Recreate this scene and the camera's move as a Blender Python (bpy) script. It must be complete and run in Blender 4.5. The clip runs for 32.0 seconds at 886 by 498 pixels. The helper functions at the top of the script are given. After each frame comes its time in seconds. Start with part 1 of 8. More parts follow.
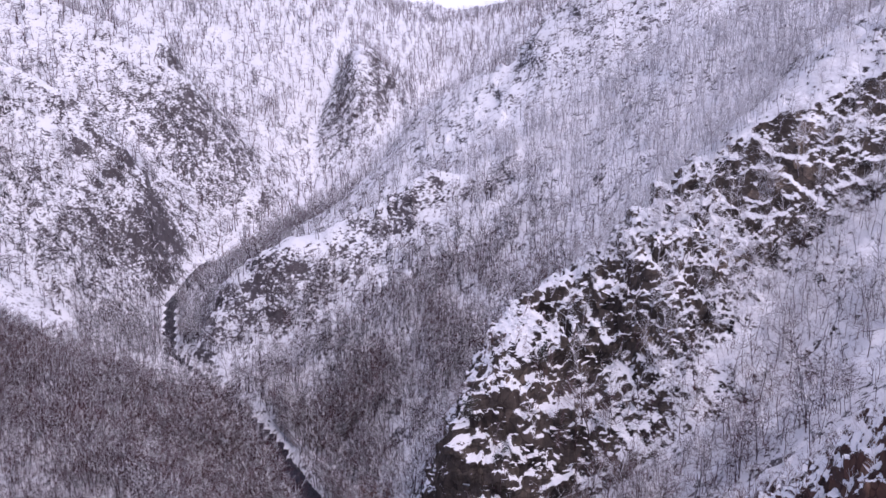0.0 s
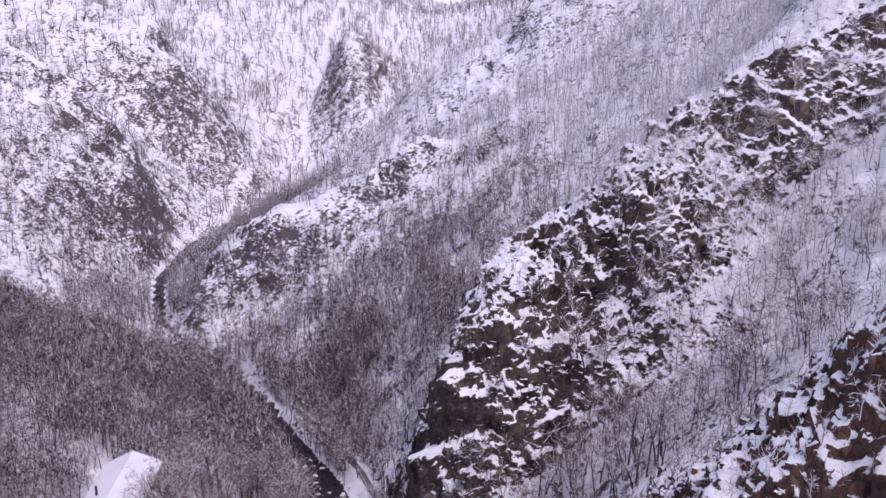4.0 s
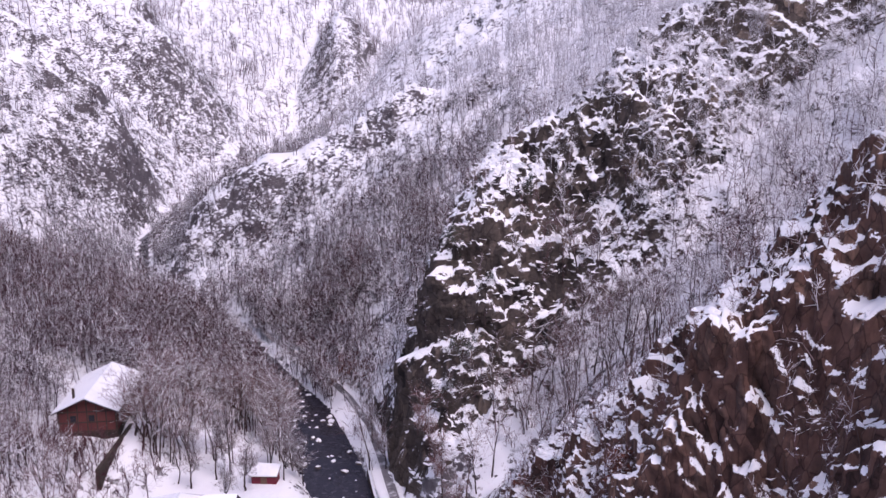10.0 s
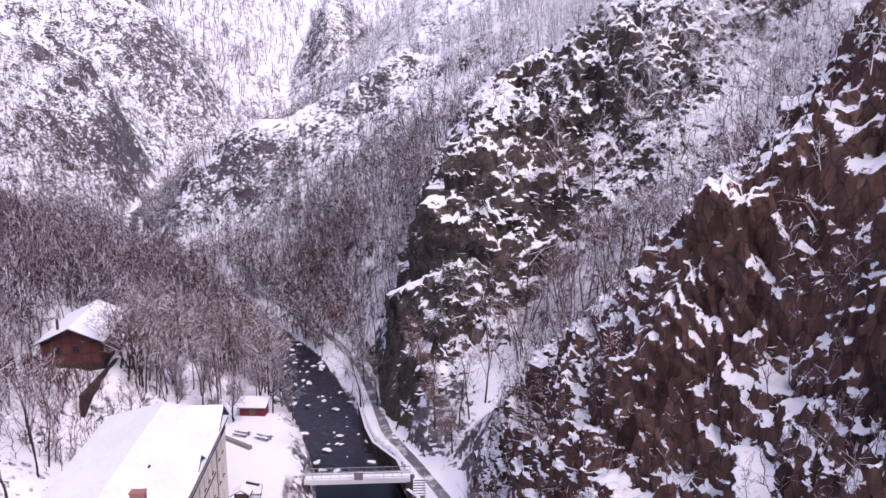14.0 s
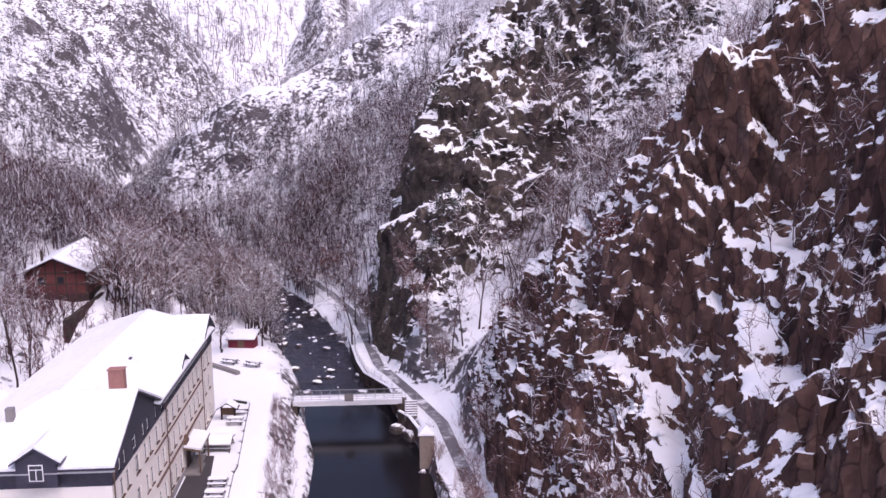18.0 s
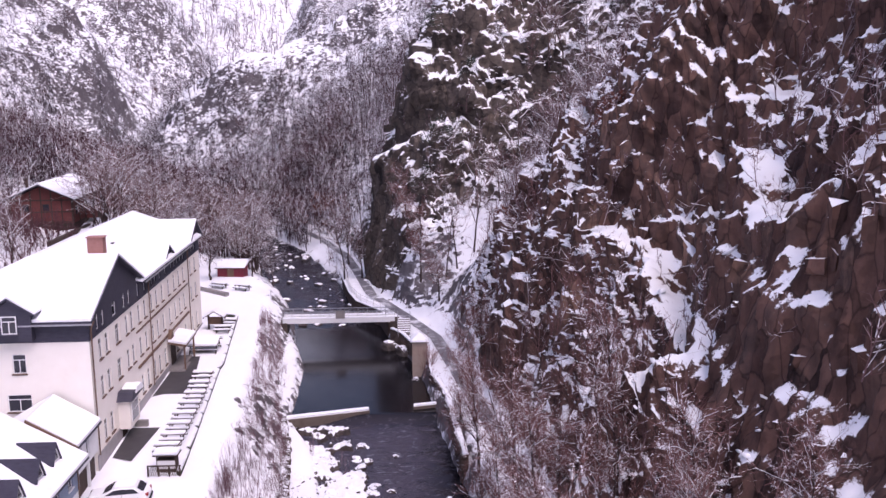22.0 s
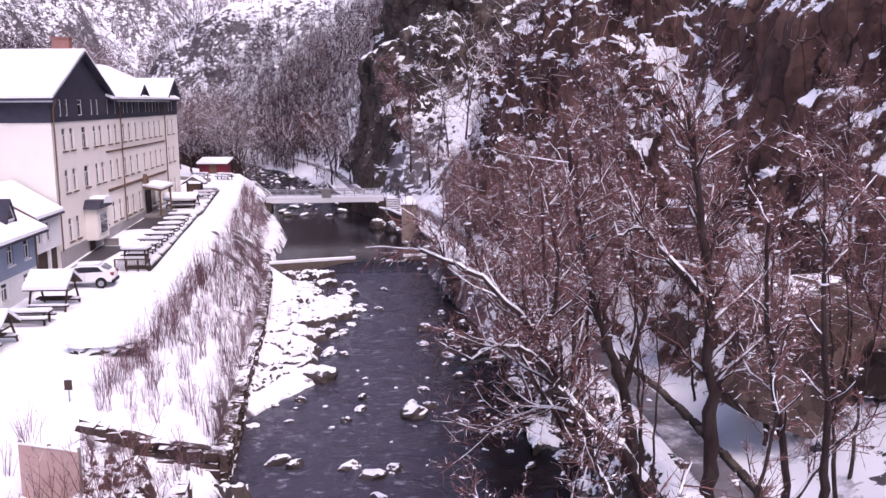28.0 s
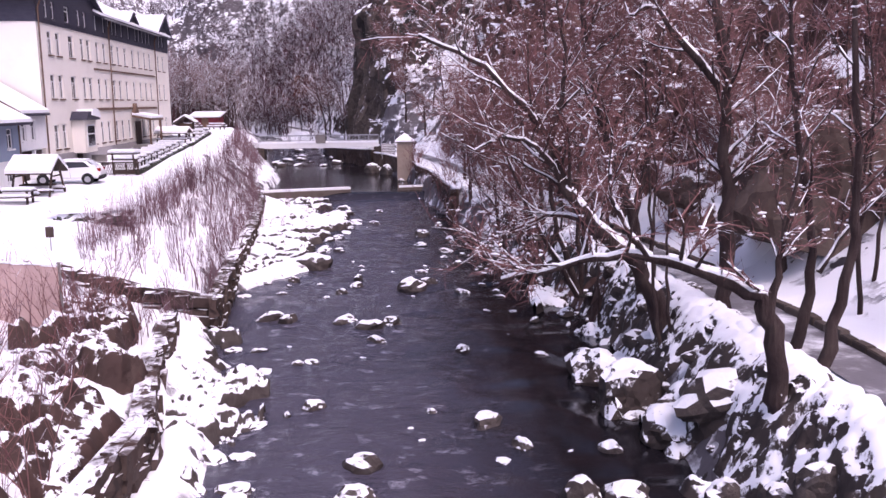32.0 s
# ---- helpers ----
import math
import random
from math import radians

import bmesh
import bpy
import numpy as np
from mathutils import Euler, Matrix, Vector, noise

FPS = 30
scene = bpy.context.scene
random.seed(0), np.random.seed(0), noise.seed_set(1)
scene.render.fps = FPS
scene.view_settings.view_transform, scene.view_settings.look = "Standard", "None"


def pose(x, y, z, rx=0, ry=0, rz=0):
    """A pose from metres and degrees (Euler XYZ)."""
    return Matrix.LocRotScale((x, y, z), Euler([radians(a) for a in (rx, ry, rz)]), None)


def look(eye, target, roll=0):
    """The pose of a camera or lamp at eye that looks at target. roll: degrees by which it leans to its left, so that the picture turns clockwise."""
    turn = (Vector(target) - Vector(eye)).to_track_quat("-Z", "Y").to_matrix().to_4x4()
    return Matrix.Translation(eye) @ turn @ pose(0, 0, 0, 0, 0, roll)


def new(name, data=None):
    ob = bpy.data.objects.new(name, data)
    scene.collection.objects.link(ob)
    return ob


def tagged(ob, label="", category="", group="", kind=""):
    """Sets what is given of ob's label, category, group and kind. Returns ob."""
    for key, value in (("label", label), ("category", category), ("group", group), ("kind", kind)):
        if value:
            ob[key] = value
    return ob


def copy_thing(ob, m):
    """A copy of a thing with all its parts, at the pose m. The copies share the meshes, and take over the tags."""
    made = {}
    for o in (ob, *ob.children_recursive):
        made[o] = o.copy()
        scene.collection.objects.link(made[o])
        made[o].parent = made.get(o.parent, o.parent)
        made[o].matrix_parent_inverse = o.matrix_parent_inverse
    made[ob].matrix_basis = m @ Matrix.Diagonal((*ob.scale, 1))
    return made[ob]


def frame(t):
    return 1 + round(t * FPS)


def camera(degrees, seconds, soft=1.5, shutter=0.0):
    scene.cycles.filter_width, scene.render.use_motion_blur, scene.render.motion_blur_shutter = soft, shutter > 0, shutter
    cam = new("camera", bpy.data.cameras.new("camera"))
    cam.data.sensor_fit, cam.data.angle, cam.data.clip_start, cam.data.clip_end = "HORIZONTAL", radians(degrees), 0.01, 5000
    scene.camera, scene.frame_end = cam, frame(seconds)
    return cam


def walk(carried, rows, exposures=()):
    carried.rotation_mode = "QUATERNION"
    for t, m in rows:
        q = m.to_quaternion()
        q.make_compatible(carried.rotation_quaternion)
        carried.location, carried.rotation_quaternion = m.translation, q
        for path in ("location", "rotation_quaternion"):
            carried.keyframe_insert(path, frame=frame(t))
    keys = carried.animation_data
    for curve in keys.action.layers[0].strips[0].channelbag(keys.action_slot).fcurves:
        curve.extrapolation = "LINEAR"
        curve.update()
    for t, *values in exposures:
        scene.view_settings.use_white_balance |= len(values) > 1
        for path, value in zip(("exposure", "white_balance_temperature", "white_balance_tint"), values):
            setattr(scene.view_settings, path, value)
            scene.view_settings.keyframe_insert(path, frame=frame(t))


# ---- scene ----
cam = camera(53.1, 32.0)
METRES, EYE, TILT, LEAN, TURN = 95.0, 103.1, -12.0, 0.3, 0.0
ROWS = [
    (0.0, 0.0, 0.0, 0.0, 0.0, 0.0, -0.0),
    (0.5, -0.0003, 0.0037, -0.0171, -0.07, 0.05, 0.02),
    (1.0, 0.0003, 0.0071, -0.0336, -0.12, 0.08, 0.05),
    (1.5, -0.0003, 0.0104, -0.0491, -0.19, 0.08, 0.08),
    (2.0, 0.0006, 0.0148, -0.0673, -0.22, 0.16, 0.11),
    (2.5, 0.0009, 0.0184, -0.0842, -0.27, 0.2, 0.16),
    (3.0, 0.0012, 0.0217, -0.1018, -0.32, 0.26, 0.19),
    (3.5, 0.001, 0.0264, -0.1197, -0.39, 0.33, 0.2),
    (5.5, 0.0011, 0.0406, -0.1877, -0.62, 0.52, 0.27),
    (6.0, 0.0015, 0.0448, -0.205, -0.66, 0.58, 0.28),
    (6.5, 0.0012, 0.0479, -0.221, -0.72, 0.61, 0.35),
    (7.0, 0.0016, 0.0523, -0.2385, -0.78, 0.67, 0.34),
    (7.5, 0.0016, 0.0557, -0.2548, -0.83, 0.71, 0.39),
    (8.0, 0.0024, 0.0605, -0.272, -0.87, 0.77, 0.39),
    (8.5, 0.0028, 0.0645, -0.2888, -0.93, 0.81, 0.39),
    (9.0, 0.0023, 0.0685, -0.3056, -1.0, 0.87, 0.4),
    (9.5, 0.0027, 0.0719, -0.3218, -1.05, 0.9, 0.43),
    (10.0, 0.0027, 0.0757, -0.3384, -1.11, 0.93, 0.44),
    (10.5, 0.0026, 0.0785, -0.3547, -1.17, 0.96, 0.47),
    (11.0, 0.0034, 0.0829, -0.3718, -1.22, 1.02, 0.46),
    (11.5, 0.0032, 0.0865, -0.3879, -1.28, 1.06, 0.51),
    (12.0, 0.0041, 0.0908, -0.4048, -1.31, 1.11, 0.5),
    (12.5, 0.0045, 0.0949, -0.4215, -1.36, 1.16, 0.51),
    (13.0, 0.0048, 0.0989, -0.4378, -1.41, 1.2, 0.55),
    (13.5, 0.0052, 0.1026, -0.4543, -1.45, 1.25, 0.56),
    (14.0, 0.005, 0.1063, -0.4709, -1.51, 1.3, 0.55),
    (14.5, 0.0053, 0.1105, -0.4874, -1.55, 1.36, 0.56),
    (16.5, 0.0075, 0.1275, -0.5524, -1.69, 1.6, 0.51),
    (17.0, 0.0081, 0.1317, -0.5685, -1.72, 1.66, 0.51),
    (17.5, 0.0086, 0.1359, -0.5845, -1.75, 1.72, 0.51),
    (18.0, 0.0091, 0.1396, -0.6, -1.78, 1.77, 0.55),
    (18.5, 0.0102, 0.1442, -0.6163, -1.81, 1.85, 0.52),
    (19.0, 0.0105, 0.1482, -0.632, -1.84, 1.9, 0.54),
    (19.5, 0.0109, 0.1523, -0.6476, -1.87, 1.94, 0.56),
    (20.0, 0.0116, 0.1572, -0.6634, -1.89, 1.99, 0.56),
    (20.5, 0.0114, 0.161, -0.6796, -1.94, 2.04, 0.55),
    (21.0, 0.0119, 0.166, -0.6952, -1.96, 2.08, 0.54),
    (21.5, 0.0119, 0.1698, -0.7108, -1.99, 2.13, 0.55),
    (22.0, 0.0122, 0.1738, -0.7265, -2.03, 2.17, 0.54),
    (22.5, 0.0123, 0.1771, -0.7422, -2.06, 2.22, 0.54),
    (23.0, 0.0121, 0.1805, -0.7578, -2.1, 2.27, 0.57),
    (23.5, 0.0126, 0.1853, -0.7738, -2.15, 2.35, 0.55),
    (24.0, 0.0124, 0.1894, -0.7894, -2.2, 2.38, 0.56),
    (24.5, 0.0125, 0.1946, -0.8054, -2.23, 2.41, 0.59),
    (25.0, 0.012, 0.1998, -0.8213, -2.29, 2.45, 0.59),
    (25.5, 0.0118, 0.2057, -0.8373, -2.34, 2.49, 0.61),
    (26.0, 0.0121, 0.2123, -0.8537, -2.37, 2.51, 0.6),
    (26.5, 0.0121, 0.218, -0.8683, -2.42, 2.52, 0.61),
    (28.5, 0.0132, 0.2347, -0.9021, -2.64, 2.52, 0.7),
    (29.0, 0.0137, 0.2384, -0.9106, -2.66, 2.53, 0.71),
    (29.5, 0.014, 0.2416, -0.9193, -2.7, 2.53, 0.75),
    (30.0, 0.0139, 0.2442, -0.9282, -2.75, 2.52, 0.8),
    (30.5, 0.0136, 0.2468, -0.9374, -2.8, 2.54, 0.81),
    (31.0, 0.0131, 0.2488, -0.9467, -2.84, 2.54, 0.84),
    (31.5, 0.012, 0.2505, -0.9561, -2.89, 2.54, 0.9),
    (32.0, 0.0107, 0.2521, -0.9652, -2.93, 2.56, 0.97),
]
EXPOSURES = [(0.0, 0.06, 5950, 30), (9.0, 0.31, 6150, 32), (18.0, 0.55, 6200, 32), (25.0, 0.62, 6250, 34), (29.0, 0.72, 6250, 35), (32.0, 0.83, 6250, 36)]
walk(cam, [(t, pose(0, 0, EYE, TILT, LEAN, TURN) @ pose(METRES * x, METRES * y, METRES * z, 90 + pitch, roll, yaw)) for t, x, y, z, yaw, pitch, roll in ROWS], EXPOSURES)
# ---------------------------------------------------------------- world, sun
world = bpy.data.worlds.new("winter_sky")
scene.world = world
world.use_nodes = True
wn = world.node_tree
sky = wn.nodes.new("ShaderNodeTexSky")
sky.sky_type = "NISHITA"
sky.sun_disc = False
sky.sun_elevation, sky.sun_rotation = radians(60), radians(143)
sky.air_density, sky.dust_density, sky.ozone_density = 1.0, 4.0, 0.6
wn.nodes["Background"].inputs["Strength"].default_value = 0.12
wn.links.new(sky.outputs["Color"], wn.nodes["Background"].inputs["Color"])
sun = new("sun", bpy.data.lights.new("sun", "SUN"))
sun.data.energy, sun.data.angle, sun.data.color = 1.1, radians(40), (1.0, 0.97, 0.95)
sun.matrix_world = look((0, 0, 0), (-0.3, 0.4, -0.87))



# ---------------------------------------------------------------- materials
def material(name):
    m = bpy.data.materials.new(name)
    m.use_nodes = True
    return m, m.node_tree.nodes, m.node_tree.links, m.node_tree.nodes["Principled BSDF"]


def node(nodes, kind, **values):
    n = nodes.new(kind)
    for key, value in values.items():
        n.inputs[key].default_value = value
    return n


def ramp(nodes, stops):
    r = nodes.new("ShaderNodeValToRGB")
    while len(r.color_ramp.elements) < len(stops):
        r.color_ramp.elements.new(0.5)
    for e, (at, col) in zip(r.color_ramp.elements, stops):
        e.position, e.color = at, (*col, 1)
    return r


SNOW = (0.80, 0.81, 0.84)


def snowy(name, tones, scale, low, high, fray=0.5, fray_scale=1.0, stretch=(1, 1, 1), bump=0.5, rough=0.9, cracks=0.0, per_island=False):
    """A surface of the given tones under snow that lies where it faces up."""
    m, n, l, bsdf = material(name)
    geo = n.new("ShaderNodeNewGeometry")
    split = n.new("ShaderNodeSeparateXYZ")
    l.new(geo.outputs["Normal"], split.inputs[0])
    grain = n.new("ShaderNodeMapping")
    grain.inputs["Scale"].default_value = stretch
    l.new(geo.outputs["Position"], grain.inputs["Vector"])
    tex = node(n, "ShaderNodeTexNoise", Scale=scale, Detail=6.0, Roughness=0.65)
    l.new(grain.outputs[0], tex.inputs["Vector"])
    big = node(n, "ShaderNodeTexNoise", Scale=scale * 0.13, Detail=3.0)
    l.new(geo.outputs["Position"], big.inputs["Vector"])
    mixv = n.new("ShaderNodeMath")
    mixv.operation = "MULTIPLY_ADD"
    l.new(big.outputs[0], mixv.inputs[0])
    mixv.inputs[1].default_value = 0.6
    half = n.new("ShaderNodeMath")
    half.operation = "MULTIPLY"
    l.new(tex.outputs[0], half.inputs[0])
    half.inputs[1].default_value = 0.45
    l.new(half.outputs[0], mixv.inputs[2])
    tone_in = mixv.outputs[0]
    if per_island:
        add = n.new("ShaderNodeMath")
        add.operation = "MULTIPLY_ADD"
        l.new(geo.outputs["Random Per Island"], add.inputs[0])
        add.inputs[1].default_value = 0.5
        sub = n.new("ShaderNodeMath")
        sub.operation = "MULTIPLY_ADD"
        l.new(mixv.outputs[0], sub.inputs[0])
        sub.inputs[1].default_value = 0.5
        l.new(sub.outputs[0], add.inputs[2])
        tone_in = add.outputs[0]
    colour = ramp(n, [(0.28 + 0.44 * i / (len(tones) - 1), c) for i, c in enumerate(tones)])
    l.new(tone_in, colour.inputs[0])
    base = colour.outputs[0]
    height = tex.outputs[0]
    if cracks:
        cell = node(n, "ShaderNodeTexVoronoi", Scale=cracks)
        cell.feature = "DISTANCE_TO_EDGE"
        wob = n.new("ShaderNodeMixRGB")
        wob.blend_type = "ADD"
        wob.inputs[0].default_value = 1.6
        wob.use_clamp = False
        l.new(grain.outputs[0], wob.inputs[1])
        l.new(tex.outputs[1], wob.inputs[2])
        l.new(wob.outputs[0], cell.inputs["Vector"])
        line = node(n, "ShaderNodeMapRange", **{"From Min": 0.0, "From Max": 0.045, "To Min": 0.35, "To Max": 1.0})
        l.new(cell.outputs["Distance"], line.inputs[0])
        dark = n.new("ShaderNodeMixRGB")
        dark.blend_type = "MULTIPLY"
        dark.inputs[0].default_value = 1.0
        l.new(base, dark.inputs[1])
        l.new(line.outputs[0], dark.inputs[2])
        base = dark.outputs[0]
        hh = n.new("ShaderNodeMath")
        hh.operation = "ADD"
        l.new(tex.outputs[0], hh.inputs[0])
        l.new(line.outputs[0], hh.inputs[1])
        height = hh.outputs[0]
    edge = node(n, "ShaderNodeTexNoise", Scale=fray_scale, Detail=7.0, Roughness=0.72)
    l.new(geo.outputs["Position"], edge.inputs["Vector"])
    lift = n.new("ShaderNodeMath")
    lift.operation = "MULTIPLY_ADD"
    l.new(edge.outputs[0], lift.inputs[0])
    lift.inputs[1].default_value = fray * 2
    l.new(split.outputs["Z"], lift.inputs[2])
    lie = node(n, "ShaderNodeMapRange", **{"From Min": low + fray, "From Max": high + fray})
    lie.interpolation_type = "SMOOTHSTEP"
    l.new(lift.outputs[0], lie.inputs[0])
    mix = n.new("ShaderNodeMixRGB")
    l.new(lie.outputs[0], mix.inputs[0])
    l.new(base, mix.inputs[1])
    mix.inputs[2].default_value = (*SNOW, 1)
    l.new(mix.outputs[0], bsdf.inputs["Base Color"])
    bsdf.inputs["Roughness"].default_value = rough
    bsdf.inputs["Specular IOR Level"].default_value = 0.2
    if bump:
        b = node(n, "ShaderNodeBump", Strength=bump, Distance=0.25)
        l.new(height, b.inputs["Height"])
        l.new(b.outputs[0], bsdf.inputs["Normal"])
    return m


def rock(name, tones, low, high, coarse, fine, k1, k2, k3, fray=0.25, tall=0.5, flat=1.5, wobble=1.2, joints=0.0, hold=1.0):
    """Jointed rock: tilted facets of two sizes (metres), with snow on those that face up."""
    m, n, l, bsdf = material(name)
    geo = n.new("ShaderNodeNewGeometry")

    def vec(op, a, b):
        v = n.new("ShaderNodeVectorMath")
        v.operation = op
        for i, s in enumerate((a, b)):
            if s is None:
                continue
            if isinstance(s, (int, float)):
                v.inputs["Scale"].default_value = s
            elif isinstance(s, tuple):
                v.inputs[i].default_value = s
            else:
                l.new(s, v.inputs[i])
        return v.outputs[0]

    def jag(scale, squash, wobble, k):
        mp = n.new("ShaderNodeMapping")
        mp.inputs["Scale"].default_value = (1, 1, squash)
        l.new(geo.outputs["Position"], mp.inputs["Vector"])
        wob = node(n, "ShaderNodeTexNoise", Scale=1.3 / scale, Detail=4.0, Roughness=0.6)
        l.new(geo.outputs["Position"], wob.inputs["Vector"])
        shift = vec("SCALE", vec("SUBTRACT", wob.outputs[1], (0.5, 0.5, 0.5)), wobble * scale)
        cell = node(n, "ShaderNodeTexVoronoi", Scale=1.0 / scale)
        where = vec("ADD", mp.outputs[0], shift)
        l.new(where, cell.inputs["Vector"])
        return cell, where, vec("SCALE", vec("SUBTRACT", cell.outputs["Color"], (0.5, 0.5, 0.5)), k)

    c1, at1, t1 = jag(coarse, tall, wobble, k1)
    c2, at2, t2 = jag(fine, flat, wobble * 1.3, k2)
    grit = node(n, "ShaderNodeTexNoise", Scale=2.2 / fine, Detail=7.0, Roughness=0.7)
    l.new(geo.outputs["Position"], grit.inputs["Vector"])
    t3 = vec("SCALE", vec("SUBTRACT", grit.outputs[1], (0.5, 0.5, 0.5)), k3)
    tilt = vec("NORMALIZE", vec("ADD", vec("ADD", geo.outputs["Normal"], t1), vec("ADD", t2, t3)), None)
    rest = vec("NORMALIZE", vec("ADD", geo.outputs["Normal"], vec("ADD", vec("SCALE", vec("ADD", t1, t2), hold), t3)), None)
    split = n.new("ShaderNodeSeparateXYZ")
    l.new(rest, split.inputs[0])
    edge = node(n, "ShaderNodeTexNoise", Scale=0.3, Detail=7.0, Roughness=0.68)
    l.new(geo.outputs["Position"], edge.inputs["Vector"])
    lift = n.new("ShaderNodeMath")
    lift.operation = "MULTIPLY_ADD"
    l.new(edge.outputs[0], lift.inputs[0])
    lift.inputs[1].default_value = fray * 2
    l.new(split.outputs["Z"], lift.inputs[2])
    lie = node(n, "ShaderNodeMapRange", **{"From Min": low + fray, "From Max": high + fray})
    lie.interpolation_type = "SMOOTHSTEP"
    l.new(lift.outputs[0], lie.inputs[0])
    streak = n.new("ShaderNodeMapping")
    streak.inputs["Scale"].default_value = (1, 1, 0.16)
    l.new(geo.outputs["Position"], streak.inputs["Vector"])
    tex = node(n, "ShaderNodeTexNoise", Scale=0.9, Detail=7.0, Roughness=0.68)
    l.new(streak.outputs[0], tex.inputs["Vector"])
    big = node(n, "ShaderNodeTexNoise", Scale=0.09, Detail=3.0)
    l.new(geo.outputs["Position"], big.inputs["Vector"])
    own = n.new("ShaderNodeSeparateXYZ")
    l.new(c1.outputs["Color"], own.inputs[0])
    a = n.new("ShaderNodeMath")
    a.operation = "MULTIPLY_ADD"
    l.new(tex.outputs[0], a.inputs[0])
    a.inputs[1].default_value = 0.6
    l.new(big.outputs[0], a.inputs[2])
    b = n.new("ShaderNodeMath")
    b.operation = "MULTIPLY_ADD"
    l.new(own.outputs[0], b.inputs[0])
    b.inputs[1].default_value = 0.42
    l.new(a.outputs[0], b.inputs[2])
    colour = ramp(n, [(i / (len(tones) - 1), c) for i, c in enumerate(tones)])
    span = node(n, "ShaderNodeMapRange", **{"From Min": 0.66, "From Max": 1.38})
    l.new(b.outputs[0], span.inputs[0])
    l.new(span.outputs[0], colour.inputs[0])
    bare = colour.outputs[0]
    if joints:
        rim = node(n, "ShaderNodeTexVoronoi", Scale=1.0 / coarse)
        rim.feature = "DISTANCE_TO_EDGE"
        l.new(at1, rim.inputs["Vector"])
        line = node(n, "ShaderNodeMapRange", **{"From Min": 0.0, "From Max": joints * 2, "To Min": 0.45, "To Max": 1.0})
        l.new(rim.outputs["Distance"], line.inputs[0])
        dark = n.new("ShaderNodeMixRGB")
        dark.blend_type = "MULTIPLY"
        dark.inputs[0].default_value = 1.0
        l.new(bare, dark.inputs[1])
        l.new(line.outputs[0], dark.inputs[2])
        bare = dark.outputs[0]
    mix = n.new("ShaderNodeMixRGB")
    l.new(lie.outputs[0], mix.inputs[0])
    l.new(bare, mix.inputs[1])
    mix.inputs[2].default_value = (*SNOW, 1)
    l.new(mix.outputs[0], bsdf.inputs["Base Color"])
    bsdf.inputs["Roughness"].default_value = 0.9
    bsdf.inputs["Specular IOR Level"].default_value = 0.2
    calm = n.new("ShaderNodeMix")
    calm.data_type = "VECTOR"
    soft = n.new("ShaderNodeMath")
    soft.operation = "MULTIPLY"
    l.new(lie.outputs[0], soft.inputs[0])
    soft.inputs[1].default_value = 0.75
    l.new(soft.outputs[0], calm.inputs[0])
    l.new(tilt, calm.inputs[4])
    l.new(geo.outputs["Normal"], calm.inputs[5])
    l.new(vec("NORMALIZE", calm.outputs[1], None), bsdf.inputs["Normal"])
    return m


def plain(name, tones, scale=3.0, rough=0.7, metal=0.0, bump=0.15, stretch=(1, 1, 1), spec=0.3, vary=0.0):
    """Paint, wood, stone or cloth with two scales of variation."""
    m, n, l, bsdf = material(name)
    geo = n.new("ShaderNodeNewGeometry")
    grain = n.new("ShaderNodeMapping")
    grain.inputs["Scale"].default_value = stretch
    l.new(geo.outputs["Position"], grain.inputs["Vector"])
    tex = node(n, "ShaderNodeTexNoise", Scale=scale, Detail=6.0, Roughness=0.6)
    l.new(grain.outputs[0], tex.inputs["Vector"])
    big = node(n, "ShaderNodeTexNoise", Scale=scale * 0.1, Detail=3.0)
    l.new(geo.outputs["Position"], big.inputs["Vector"])
    add = n.new("ShaderNodeMixRGB")
    add.inputs[0].default_value = 0.5
    l.new(tex.outputs[0], add.inputs[1])
    l.new(big.outputs[0], add.inputs[2])
    colour = ramp(n, [(0.3 + 0.4 * i / (len(tones) - 1), c) for i, c in enumerate(tones)])
    if vary:
        info = n.new("ShaderNodeObjectInfo")
        each = n.new("ShaderNodeMath")
        each.operation = "MULTIPLY_ADD"
        l.new(info.outputs["Random"], each.inputs[0])
        each.inputs[1].default_value = vary
        l.new(add.outputs[0], each.inputs[2])
        shift = n.new("ShaderNodeMath")
        shift.operation = "SUBTRACT"
        l.new(each.outputs[0], shift.inputs[0])
        shift.inputs[1].default_value = vary / 2
        l.new(shift.outputs[0], colour.inputs[0])
    else:
        l.new(add.outputs[0], colour.inputs[0])
    l.new(colour.outputs[0], bsdf.inputs["Base Color"])
    bsdf.inputs["Roughness"].default_value = rough
    bsdf.inputs["Metallic"].default_value = metal
    bsdf.inputs["Specular IOR Level"].default_value = spec
    if bump:
        b = node(n, "ShaderNodeBump", Strength=bump, Distance=0.03)
        l.new(tex.outputs[0], b.inputs["Height"])
        l.new(b.outputs[0], bsdf.inputs["Normal"])
    return m


